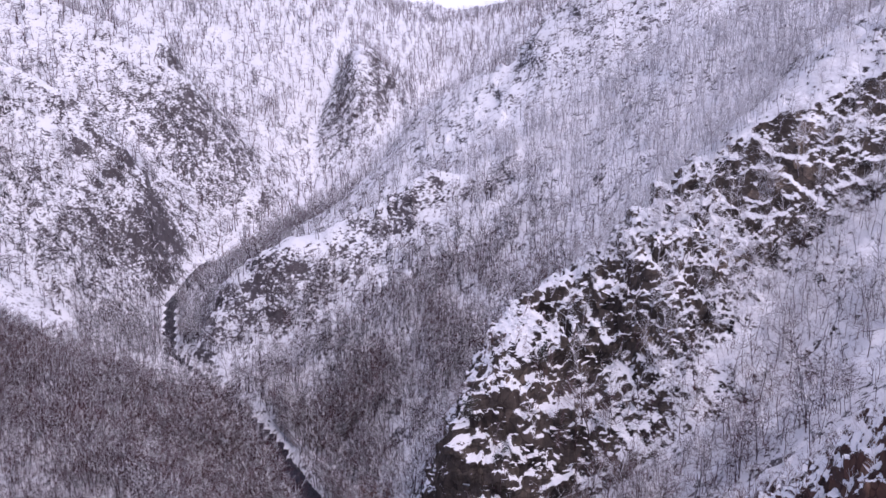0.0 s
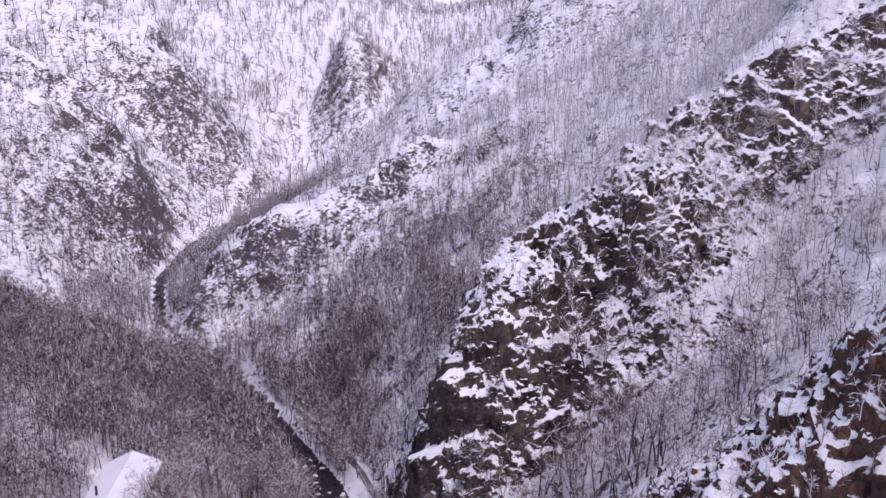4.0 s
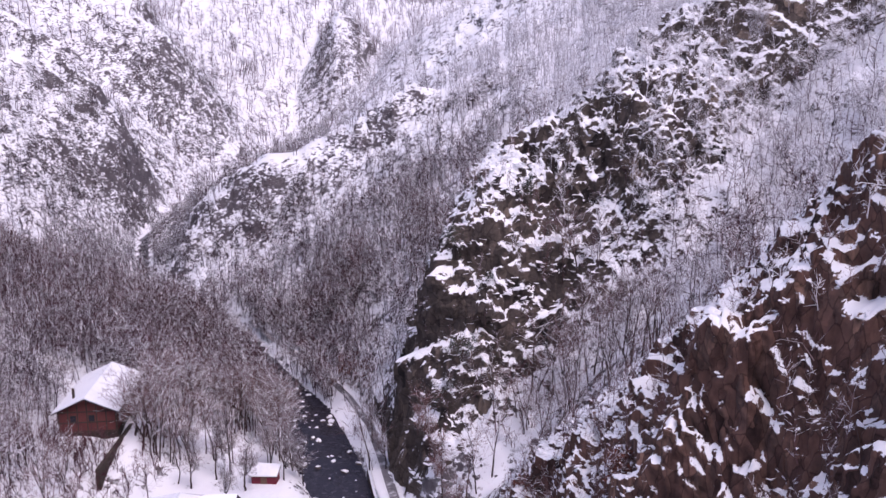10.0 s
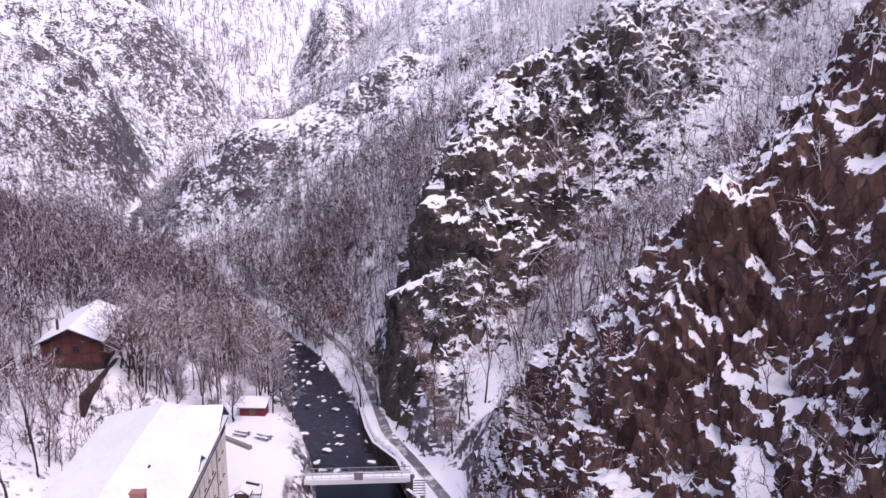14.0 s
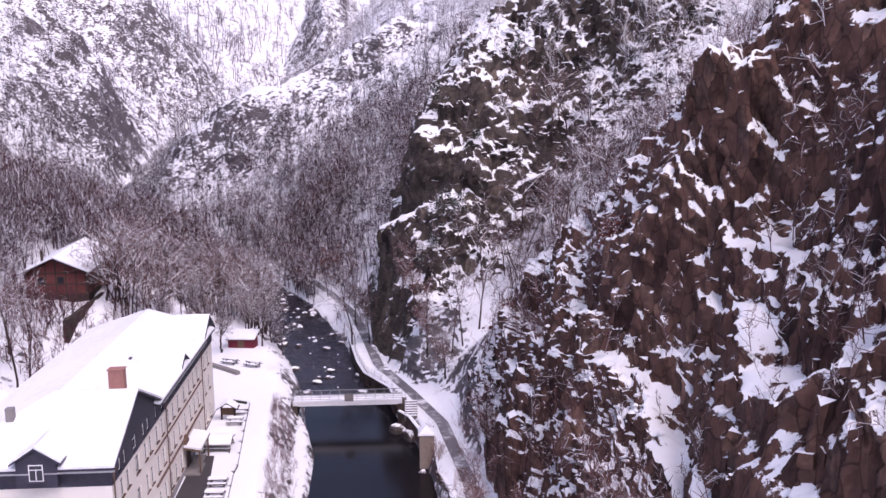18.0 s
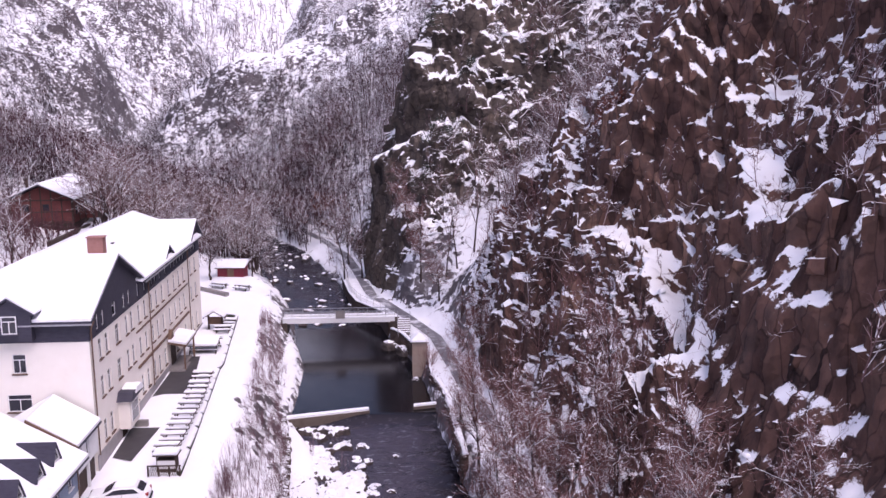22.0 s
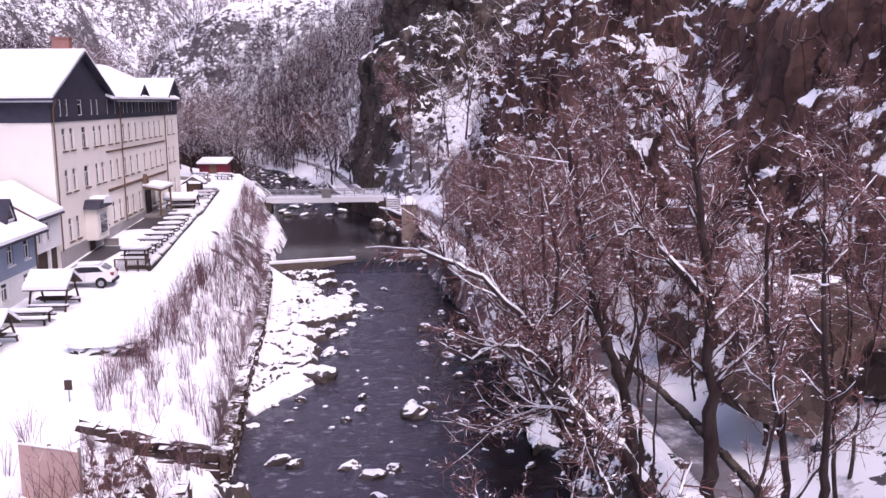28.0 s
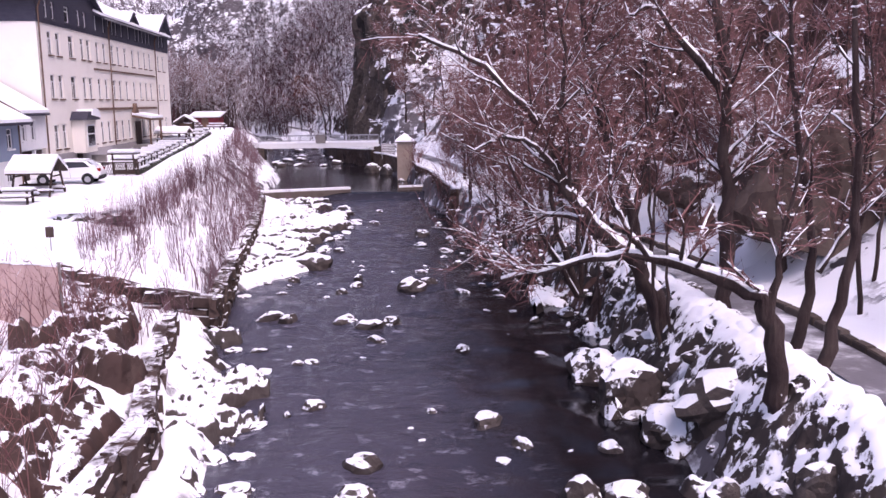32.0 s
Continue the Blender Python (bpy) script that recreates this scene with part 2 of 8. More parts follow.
M_snow = plain("snow", [(0.72, 0.73, 0.77), (0.82, 0.83, 0.86), (0.86, 0.86, 0.88)], scale=1.5, rough=0.85, bump=0.5)
M_cliff = rock("cliff_rock", [(0.018, 0.011, 0.011), (0.068, 0.037, 0.031), (0.125, 0.068, 0.054), (0.075, 0.048, 0.042), (0.25, 0.145, 0.105)], 0.56, 0.64, 1.1, 0.42, 0.6, 0.55, 0.5, fray=0.22, tall=0.36, flat=1.3, wobble=0.16, joints=0.025, hold=0.35)
M_crag = rock("crag_rock", [(0.016, 0.013, 0.013), (0.055, 0.043, 0.039), (0.10, 0.08, 0.068), (0.065, 0.053, 0.05), (0.18, 0.14, 0.112)], 0.48, 0.56, 1.9, 0.6, 0.7, 0.7, 0.6, fray=0.2, tall=0.8, flat=2.0, wobble=0.3, joints=0.02, hold=0.4)
# Bare rock tones are paled to lilac grey, standing in for distant haze.
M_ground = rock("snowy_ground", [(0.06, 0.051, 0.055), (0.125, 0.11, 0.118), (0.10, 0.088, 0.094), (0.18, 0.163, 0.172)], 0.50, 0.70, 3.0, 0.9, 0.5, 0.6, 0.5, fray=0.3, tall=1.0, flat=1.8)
M_bank = rock("earth_bank", [(0.03, 0.018, 0.016), (0.07, 0.042, 0.036), (0.055, 0.035, 0.03), (0.10, 0.07, 0.058)], 0.74, 0.86, 0.9, 0.3, 0.5, 0.6, 0.9, fray=0.14, tall=1.0, flat=1.0)
M_stonebank = rock("stony_bank", [(0.025, 0.02, 0.019), (0.06, 0.047, 0.042), (0.05, 0.038, 0.034), (0.10, 0.08, 0.07)], 0.50, 0.62, 0.8, 0.28, 0.55, 0.55, 0.7, fray=0.14, tall=1.0, flat=1.0, wobble=0.6)
M_wallstone = rock("rubble_wall", [(0.03, 0.02, 0.017), (0.075, 0.05, 0.042), (0.06, 0.042, 0.036), (0.12, 0.09, 0.075)], 0.90, 1.0, 0.7, 0.25, 0.4, 0.4, 0.4, fray=0.35, tall=1.0, flat=1.0, wobble=0.6)
M_boulder = snowy("river_rock", [(0.02, 0.016, 0.016), (0.055, 0.044, 0.04), (0.1, 0.083, 0.075)], 3.0, 0.68, 0.78, fray=0.3, fray_scale=1.6, bump=0.6)
M_bark = snowy("snowy_bark", [(0.022, 0.014, 0.014), (0.048, 0.031, 0.029), (0.085, 0.062, 0.055)], 7.0, 0.45, 0.62, fray=0.4, fray_scale=1.3, stretch=(1, 1, 0.22), bump=0.9)
M_twig = snowy("snowy_twigs", [(0.045, 0.022, 0.027), (0.09, 0.05, 0.058), (0.14, 0.07, 0.068), (0.17, 0.11, 0.115)], 0.3, 0.05, 1.25, fray=0.5, fray_scale=0.1, bump=0.0)
# Frosted twigs, their lilac grey also toned for haze over the mountains.
M_frost = snowy("frosted_twigs", [(0.2, 0.185, 0.21), (0.31, 0.29, 0.32), (0.44, 0.42, 0.445)], 0.12, -0.1, 0.9, fray=0.8, fray_scale=0.05, bump=0.0)
M_hoar = snowy("hoary_twigs", [(0.5, 0.475, 0.49), (0.66, 0.635, 0.65), (0.78, 0.76, 0.77)], 0.12, -0.6, 0.8, fray=0.8, fray_scale=0.05, bump=0.0)
M_slope = snowy("wooded_slope_twigs", [(0.035, 0.02, 0.026), (0.07, 0.045, 0.054), (0.11, 0.062, 0.062), (0.13, 0.09, 0.096)], 0.12, 0.15, 1.3, fray=0.5, fray_scale=0.05, bump=0.0)
M_brush = snowy("dark_purple_twigs", [(0.026, 0.011, 0.018), (0.052, 0.023, 0.034), (0.095, 0.04, 0.046), (0.10, 0.058, 0.07)], 0.3, 0.68, 1.5, fray=0.5, fray_scale=0.1, bump=0.0)
M_stem = snowy("dark_stems", [(0.022, 0.012, 0.017), (0.05, 0.03, 0.038), (0.085, 0.056, 0.064)], 0.4, 0.5, 1.1, fray=0.4, fray_scale=0.3, bump=0.0)
M_leaf = snowy("dry_red_leaves", [(0.10, 0.035, 0.028), (0.17, 0.06, 0.045), (0.22, 0.09, 0.06)], 0.8, 0.7, 0.95, fray=0.5, fray_scale=2.0, bump=0.0)
M_green = snowy("evergreen_needles", [(0.02, 0.03, 0.022), (0.04, 0.055, 0.04), (0.06, 0.075, 0.055)], 1.0, 0.45, 0.75, fray=0.5, fray_scale=0.9, bump=0.0)


# ---------------------------------------------------------------- building helpers
def sheet(name, verts, faces, mat, parent=None, label="", smooth=False):
    """A mesh object from arrays of vertices and of quads or triangles."""
    verts, faces = np.asarray(verts, np.float32), np.asarray(faces, np.int32)
    me = bpy.data.meshes.new(name)
    me.vertices.add(len(verts))
    me.vertices.foreach_set("co", verts.ravel())
    me.loops.add(faces.size)
    me.loops.foreach_set("vertex_index", faces.ravel())
    me.polygons.add(len(faces))
    me.polygons.foreach_set("loop_start", np.arange(len(faces), dtype=np.int32) * faces.shape[1])
    me.polygons.foreach_set("use_smooth", np.full(len(faces), smooth))
    me.update(calc_edges=True)
    me.materials.append(mat)
    ob = new(name, me)
    ob.parent = parent
    if label:
        ob["label"] = label
    return ob


def part(name, bm, mat, parent=None, label="", smooth=False):
    """Links a bmesh as one mesh object under a thing or a part."""
    me = bpy.data.meshes.new(name)
    bmesh.ops.recalc_face_normals(bm, faces=bm.faces)
    bm.to_mesh(me)
    bm.free()
    if smooth:
        me.polygons.foreach_set("use_smooth", np.full(len(me.polygons), True))
    me.materials.append(mat)
    ob = new(name, me)
    ob.parent = parent
    if label:
        ob["label"] = label
    return ob


def thing(name, at, label, category, group="", kind="", turn=0.0):
    ob = new(name)
    ob.empty_display_size = 0.2
    ob.matrix_basis = pose(*at, 0, 0, turn)
    return tagged(ob, label, category, group, kind)


def box(bm, x0, x1, y0, y1, z0, z1, bevel=0.0):
    v = [bm.verts.new((x, y, z)) for x in (x0, x1) for y in (y0, y1) for z in (z0, z1)]
    fs = [bm.faces.new([v[i] for i in q]) for q in ((0, 1, 3, 2), (4, 6, 7, 5), (0, 4, 5, 1), (2, 3, 7, 6), (0, 2, 6, 4), (1, 5, 7, 3))]
    if bevel:
        edges = list({e for f in fs for e in f.edges})
        bmesh.ops.bevel(bm, geom=edges, offset=bevel, segments=2, affect="EDGES")
    return bm


def boxes(*sizes, bevel=0.0):
    bm = bmesh.new()
    for s in sizes:
        box(bm, *s, bevel=bevel)
    return bm


def prism(bm, outline, lo, hi, axis="x"):
    """Extrudes an outline of (u, v) along an axis; for x the outline is (y, z), for y (x, z), for z (x, y)."""
    place = {"x": lambda u, v, w: (w, u, v), "y": lambda u, v, w: (u, w, v), "z": lambda u, v, w: (u, v, w)}[axis]
    a = [bm.verts.new(place(u, v, lo)) for u, v in outline]
    b = [bm.verts.new(place(u, v, hi)) for u, v in outline]
    bm.faces.new(a)
    bm.faces.new(b[::-1])
    for i in range(len(a)):
        j = (i + 1) % len(a)
        bm.faces.new((a[i], b[i], b[j], a[j]))
    return bm


def slab(bm, corners, thick):
    """A plate with its top at four corners, thick downwards."""
    a = [bm.verts.new(c) for c in corners]
    b = [bm.verts.new((c[0], c[1], c[2] - thick)) for c in corners]
    bm.faces.new(a)
    bm.faces.new(b[::-1])
    for i in range(len(a)):
        j = (i + 1) % len(a)
        bm.faces.new((a[i], b[i], b[j], a[j]))
    return bm


def rod(bm, a, b, r, sides=6, r2=None):
    a, b = Vector(a), Vector(b)
    q = (b - a).to_track_quat("Z", "Y")
    r2 = r if r2 is None else r2
    lo = [bm.verts.new(a + q @ Vector((r * math.cos(2 * math.pi * i / sides), r * math.sin(2 * math.pi * i / sides), 0))) for i in range(sides)]
    hi = [bm.verts.new(b + q @ Vector((r2 * math.cos(2 * math.pi * i / sides), r2 * math.sin(2 * math.pi * i / sides), 0))) for i in range(sides)]
    bm.faces.new(lo[::-1])
    bm.faces.new(hi)
    for i in range(sides):
        j = (i + 1) % sides
        bm.faces.new((lo[i], lo[j], hi[j], hi[i]))
    return bm


# ---------------------------------------------------------------- noise
def lattice(ix, iy, seed):
    h = (ix.astype(np.int64) * 374761393 + iy.astype(np.int64) * 668265263 + seed * 1274126177) & 0xFFFFFFFF
    h = ((h ^ (h >> 13)) * 1103515245 + 12345) & 0xFFFFFFFF
    h = ((h ^ (h >> 16)) * 69069 + 1) & 0xFFFFFFFF
    return (h >> 8) / float(1 << 24)


def value_noise(x, y, seed):
    ix, iy = np.floor(x), np.floor(y)
    fx, fy = x - ix, y - iy
    fx, fy = fx * fx * (3 - 2 * fx), fy * fy * (3 - 2 * fy)
    a, b = lattice(ix, iy, seed), lattice(ix + 1, iy, seed)
    c, d = lattice(ix, iy + 1, seed), lattice(ix + 1, iy + 1, seed)
    return (a + (b - a) * fx) * (1 - fy) + (c + (d - c) * fx) * fy - 0.5


def fbm(x, y, size, octaves, seed):
    out, amp = 0.0, 1.0
    for k in range(octaves):
        out = out + amp * value_noise(x / size + 17.3 * k, y / size - 9.1 * k, seed + k)
        size, amp = size * 0.5, amp * 0.5
    return out


# ---------------------------------------------------------------- the lie of the land
STATIONS = []


def station(y, *xz):
    """A cross-section of the valley at y: pairs of x and height."""
    STATIONS.append((y, np.array(xz[0::2], float), np.array(xz[1::2], float)))


station(-80, -200, 60, -60, 8, -45, 3.4, -20, 2.6, -9, 0.2, 9, -0.4, 11, 1.5, 20, 2.5, 40, 14, 80, 50, 200, 110)
station(20, -200, 62, -60, 9, -45, 3.4, -20, 2.6, -14, 1.7, -9, 1.0, -7.7, 0.6, -7.2, -0.6, 8.5, -0.6, 11, 1.5, 16, 2.0, 22, 5, 40, 22, 80, 60, 200, 120)
station(30, -200, 62, -60, 9, -45, 3.4, -20, 2.6, -14, 1.5, -9, 0.9, -6.8, 0.5, -6.4, -0.6, 8.5, -0.6, 10.6, 1.3, 15, 2.0, 19, 4, 26, 12, 40, 26, 85, 70, 200, 125)
station(39.6, -200, 62, -60, 10, -45, 3.4, -20, 2.8, -17, 2.2, -13, 0.6, -10, 0.1, -7.8, -0.3, -7, -0.6, 9, -0.6, 11, 1.5, 15, 2.2, 19, 5.5, 24, 17, 28, 26, 36, 36, 48, 54, 90, 85, 200, 130)
station(41.2, -200, 62, -60, 10, -45, 3.4, -20, 3.0, -15, 2.6, -13, 2.2, -9, 0.9, -7.5, 0.5, -7.1, -0.6, 9, -0.5, 11, 1.5, 15, 2.2, 19, 5.5, 24, 17, 28, 26, 36, 36, 48, 54, 90, 85, 200, 130)
station(50, -200, 62, -60, 11, -45, 3.5, -14.5, 3.1, -12.5, 2.3, -9, 0.8, -8.3, 0.5, -7.9, -0.55, 8.5, -0.5, 10, 1.3, 14, 3, 18, 7, 22, 20, 24.5, 28, 29, 33, 33, 40, 45, 60, 90, 92, 200, 140)
station(62, -200, 62, -60, 12, -45, 3.8, -15.5, 3.5, -13.5, 2.6, -10, 0.9, -9.2, 0.5, -8.8, -0.5, 7, -0.5, 9, 1.3, 11.5, 4, 16, 8, 20.5, 14, 24, 24, 26, 30, 30.5, 34, 33, 40, 36.5, 48, 40, 56, 50, 70, 90, 100, 200, 145)
station(70, -200, 62, -60, 13.5, -46, 4.6, -42, 3.9, -15.5, 3.8, -13.8, 3.0, -11, 1.0, -10.2, 0.5, -9.8, -0.4, 5.8, -0.2, 7.8, 1.8, 11, 2.4, 13, 8, 17, 13, 21, 18.5, 25, 23.5, 28, 29.5, 30.5, 33.5, 32.5, 37.5, 36, 42, 38, 50, 43, 60, 50, 70, 70, 84, 120, 112, 200, 149)
station(74.5, -200, 62, -60, 14, -46, 5, -42, 4.0, -15.5, 4.0, -14, 3.2, -11.6, 1.0, -10.9, 0.5, -10.5, -0.4, 5, 0.0, 7, 2, 10.3, 2.4, 12, 10, 18.5, 19.5, 22.5, 23, 26.2, 27.7, 29.7, 36.5, 31.2, 40.7, 33, 44.5, 35.5, 49, 38, 57, 48, 72, 70, 88, 120, 115, 200, 150)
station(77, -200, 62, -61, 15, -46, 5.3, -42, 4.1, -15.8, 4.1, -14.3, 3.2, -11.8, 1.0, -11.2, 0.3, 4.6, 0.1, 6.6, 2, 10, 2.4, 11.6, 10, 17.5, 19, 20.5, 24, 24, 30, 26, 35, 27.5, 40, 29.5, 46, 31.5, 49.6, 34.6, 53, 39, 58, 48, 72, 70, 88, 120, 115, 200, 150)
station(80, -200, 62, -62, 16, -46, 5.5, -42, 4.2, -16, 4.2, -14.5, 3.3, -12, 1.0, -11.5, 0.3, 4.2, 0.2, 6.2, 2, 9.8, 2.4, 11.4, 10, 17, 19, 19.8, 27, 22, 36, 24, 41.5, 27, 47, 31, 50, 34, 53, 39, 58, 48, 70, 70, 87, 120, 115, 200, 150)
station(86, -200, 62, -65, 18, -46, 6, -42, 4.3, -16.5, 4.3, -15, 3.4, -12.3, 1.0, -11.9, 0.2, 3.5, 0.4, 5.5, 2, 9.3, 2.4, 11, 10, 15.5, 18.5, 19, 26, 22, 33, 27, 41, 33, 51, 40, 60, 55, 74, 75, 88, 120, 115, 200, 150)
station(96, -200, 62, -65, 19, -46, 7, -43, 4.7, -17, 4.6, -15, 3.2, -13, 1.0, 2.0, 0.8, 3, 2, 8, 2.3, 9.5, 8, 13, 18, 17, 27.5, 20, 31.5, 27, 41, 35, 49, 45, 58, 60, 70, 90, 90, 200, 150)
station(109, -200, 62, -65, 19, -46, 7, -43, 4.9, -18, 4.9, -16.5, 3.4, -15, 1.0, 0, 1.0, 1, 2.1, 5.8, 2.3, 8, 10, 11, 17, 17, 25, 22, 30, 30, 36, 45, 44, 70, 66, 120, 100, 200, 150)
station(124, -200, 62, -65, 18, -48, 8, -42, 5.2, -19, 5.0, -17, 3.4, -15.8, 1.0, -3.6, 1.0, -2.6, 2.1, 3, 2.6, 7, 7, 12, 11, 20, 18, 30, 28, 45, 41, 70, 60, 120, 95, 200, 150)
station(135, -200, 62, -80, 20, -63, 13.5, -49, 11.5, -42, 7, -36, 5.2, -23, 5.1, -20, 3.2, -18.7, 1.2, -8.6, 1.0, -7.6, 2.1, -3.5, 2.4, -1, 9, 3, 16, 9, 17, 17, 17, 30, 27, 50, 43, 75, 62, 120, 92, 200, 150)
station(142, -200, 62, -80, 20, -63, 13, -48, 12, -42, 8, -36, 5.4, -26, 5.0, -22.5, 3.2, -21, 1.6, -10.4, 1.3, -9.2, 2.2, -5, 2.5, -3.5, 14, 0, 22, 5, 30, 9, 33, 14, 25, 17, 21, 26, 28, 40, 40, 61, 51, 90, 75, 200, 150)
station(147, -200, 62, -80, 20, -63, 13.2, -48, 12.2, -42, 8.2, -35, 5.2, -27, 4.4, -23.6, 2.6, -11.2, 1.6, -10, 2.4, -6, 3.4, -4.5, 14, -1, 28, 3.7, 42.6, 8, 46, 12, 47, 17.7, 43.4, 22, 36, 26, 37, 31, 42, 40, 46, 48, 49, 61, 54, 90, 77, 200, 150)
station(152, -200, 62, -80, 20, -64, 13.5, -48, 12.3, -42, 8.5, -35, 5, -28, 4, -25, 2.2, -12, 1.8, -10.6, 2.5, -7, 4, -5, 16, -1, 30, 3, 44, 8, 54, 12, 53, 18, 49, 26, 42, 31, 45, 38, 50, 48, 53, 61, 56, 90, 78, 200, 150)
station(164, -200, 62, -80, 22, -62, 14, -50, 10, -42, 5, -30, 2.6, -26, 2.2, -14, 1.8, -12, 2.6, -9, 5, -5, 16, 3, 38, 12, 57, 24, 65, 34, 68, 48, 70, 62, 64, 90, 84, 200, 150)
station(170.5, -200, 62, -90, 25, -62, 13.5, -48, 7.5, -36, 2.6, -23, 2.2, -17, 2.0, -14, 2.8, -9, 7, -1, 19, 8, 40, 16, 54, 26, 65, 31, 70, 36, 75.5, 41, 73, 48, 74, 62, 77, 85, 91, 120, 112, 200, 153)
station(177, -200, 62, -100, 28, -62, 13, -46, 5, -34, 2.6, -20, 2.0, -16, 3, -9, 9, 10, 35, 30, 60, 40, 73, 47, 82.5, 54, 84, 62, 90, 80, 98, 120, 118, 200, 155)
station(187, -200, 64, -100, 27, -62, 12, -48, 5, -38, 3, -22, 2.2, -18, 3.5, -8, 11, 15, 34, 30, 49, 42, 64, 52, 82, 62.5, 92, 80, 104, 100, 115, 130, 128, 200, 158)
station(203, -200, 66, -100, 26, -64, 11, -44, 3.4, -28, 2.6, -24, 4, -15, 11, 10, 30, 50, 56, 62, 72, 70, 92, 80, 106, 96, 114, 115, 119, 150, 134, 220, 162)
station(222, -200, 68, -100, 24, -66, 9, -50, 4, -34, 3.5, -28, 9, -16, 21, 20, 42, 60, 68, 110, 98, 160, 130, 230, 165)
station(255, -210, 72, -140, 32, -105, 14, -80, 6, -62, 5, -52, 10, -35, 21, 0, 40, 40, 64, 90, 95, 160, 138, 240, 175)
station(272, -212, 80, -145, 36, -120, 18, -95, 8, -85, 7, -72, 12, -60, 17, -45, 25, -12, 43, 18, 57, 42, 72, 100, 104, 170, 146, 250, 185)
station(284, -215, 85, -150, 40, -125, 19, -100, 8.5, -92, 7.5, -82, 12, -73, 30, -62, 38, -50, 46, -40, 44, -12, 50, 18, 62, 42, 76, 100, 110, 170, 150, 260, 190)
station(293, -220, 95, -160, 50, -128, 21, -105, 9, -96, 8, -85, 12, -76, 32, -62, 40, -45, 48, -28, 57, -4, 69, 5, 66, 42, 80, 100, 112, 170, 152, 260, 190)
station(308, -228, 104, -168, 60, -134, 30, -110, 9, -98, 8, -85, 14, -60, 26, -30, 42, -5, 58, 15, 72, 42, 86, 100, 116, 260, 192)
station(330, -240, 122, -180, 84, -142, 50, -128, 27, -114, 10, -104, 9, -85, 20, -60, 31, -30, 50, 0, 68, 18, 82, 36, 94, 70, 110, 120, 138, 260, 200)
station(360, -250, 145, -190, 108, -150, 74, -132, 56, -122, 36, -114, 14, -106, 10, -80, 22, -50, 40, -30, 56, -8, 76, 10, 88, 29, 98, 42, 112, 60, 128, 100, 145, 180, 178, 280, 215)
station(378, -255, 158, -195, 122, -165, 98, -141, 78, -126, 48, -118, 16, -108, 11, -80, 22, -50, 36, -34, 50, -10, 82, 5, 92, 29, 104, 48, 124, 64, 138, 90, 150, 180, 190, 280, 228)
station(405, -260, 128, -200, 96, -160, 66, -135, 40, -118, 17, -106, 13, -80, 22, -40, 34, 10, 66, 45, 100, 90, 138, 180, 188, 280, 230)
station(450, -270, 125, -200, 90, -150, 62, -125, 34, -108, 20, -98, 18, -60, 28, -20, 40, 20, 60, 70, 105, 150, 168, 290, 230)
station(488, -280, 145, -200, 118, -165, 106, -146, 96, -136, 90, -118, 64, -104, 45, -90, 26, -70, 28, -30, 42, 20, 66, 90, 120, 200, 185, 300, 230)
station(512, -280, 160, -200, 132, -172, 122, -156, 122, -145, 102, -125, 72, -105, 48, -86, 29, -70, 30, -30, 44, 20, 70, 100, 130, 220, 192, 320, 230)
station(545, -300, 160, -220, 128, -170, 98, -130, 68, -104, 52, -80, 33, -60, 40, -40, 50, 0, 60, 60, 98, 140, 150, 250, 200, 340, 230)
station(600, -320, 165, -230, 135, -150, 100, -110, 76, -85, 62, -68, 84, -56, 108, -46, 100, -36, 78, -15, 62, 10, 74, 60, 110, 150, 155, 360, 230)
station(640, -340, 175, -230, 145, -150, 112, -110, 88, -80, 82, -60, 116, -48, 100, -30, 80, -8, 66, 20, 80, 80, 120, 180, 165, 380, 235)
station(720, -400, 190, -240, 160, -150, 138, -80, 118, -30, 92, 0, 82, 40, 98, 120, 138, 380, 230)
station(850, -450, 210, -250, 190, -120, 170, -50, 142, 0, 128, 50, 136, 150, 165, 400, 240)
station(1000, -500, 220, -250, 205, -120, 190, -50, 168, 10, 158, 70, 166, 150, 190, 420, 240)
station(1150, -520, 190, -250, 180, -100, 170, 0, 150, 100, 160, 420, 200)

RIVER = [(-80, 2, 6.5), (0, 1.8, 6.0), (24, 1.9, 5.9), (30, 1.6, 6.3), (35, 1.3, 6.8), (40, 0.8, 7.6), (46, 0.0, 7.8), (51, 1.0, 6.8), (54, 1.8, 5.9), (60, 1.1, 5.6), (70, -0.6, 5.8), (80, -2.2, 6.1), (86.5, -3.9, 7.0), (89, -4.2, 7.2), (105, -5.6, 6.6), (116, -8.4, 6.2), (124, -9.8, 6.0), (135, -13.6, 4.9), (152, -18.6, 6.0), (176, -25.5, 4.8), (200, -37, 3.6), (228, -50, 3.2), (255, -68, 3.0), (290, -94, 3.0), (340, -109, 2.6), (378, -111, 2.5), (450, -101, 2.2), (520, -82, 1.8)]
RY = np.array(RIVER)
WATER = np.array([(-80, -2.2), (20, -1.15), (60, -0.85), (86, -0.7), (87.6, -0.65), (88.6, 0.0), (124, 0.05), (165, 1.4), (200, 2.2), (255, 4.2), (340, 8.0), (450, 17.0), (520, 28)])


PATH = np.array([(-40, 12.3), (24, 12.3), (31, 12.3), (42, 12.1), (60, 10.4), (80, 8.0), (97, 5.4), (110, 3.6), (122, -0.6), (135, -5.6), (150, -8.4), (165, -11.5), (180, -17), (196, -25), (215, -38), (232, -48)])


def path_x(y):
    return np.interp(y, PATH[:, 0], PATH[:, 1])


def path_z(y):
    return np.interp(y, [-80, 60, 97, 140, 180, 232], [1.5, 1.5, 2.1, 2.2, 3.2, 6.0])


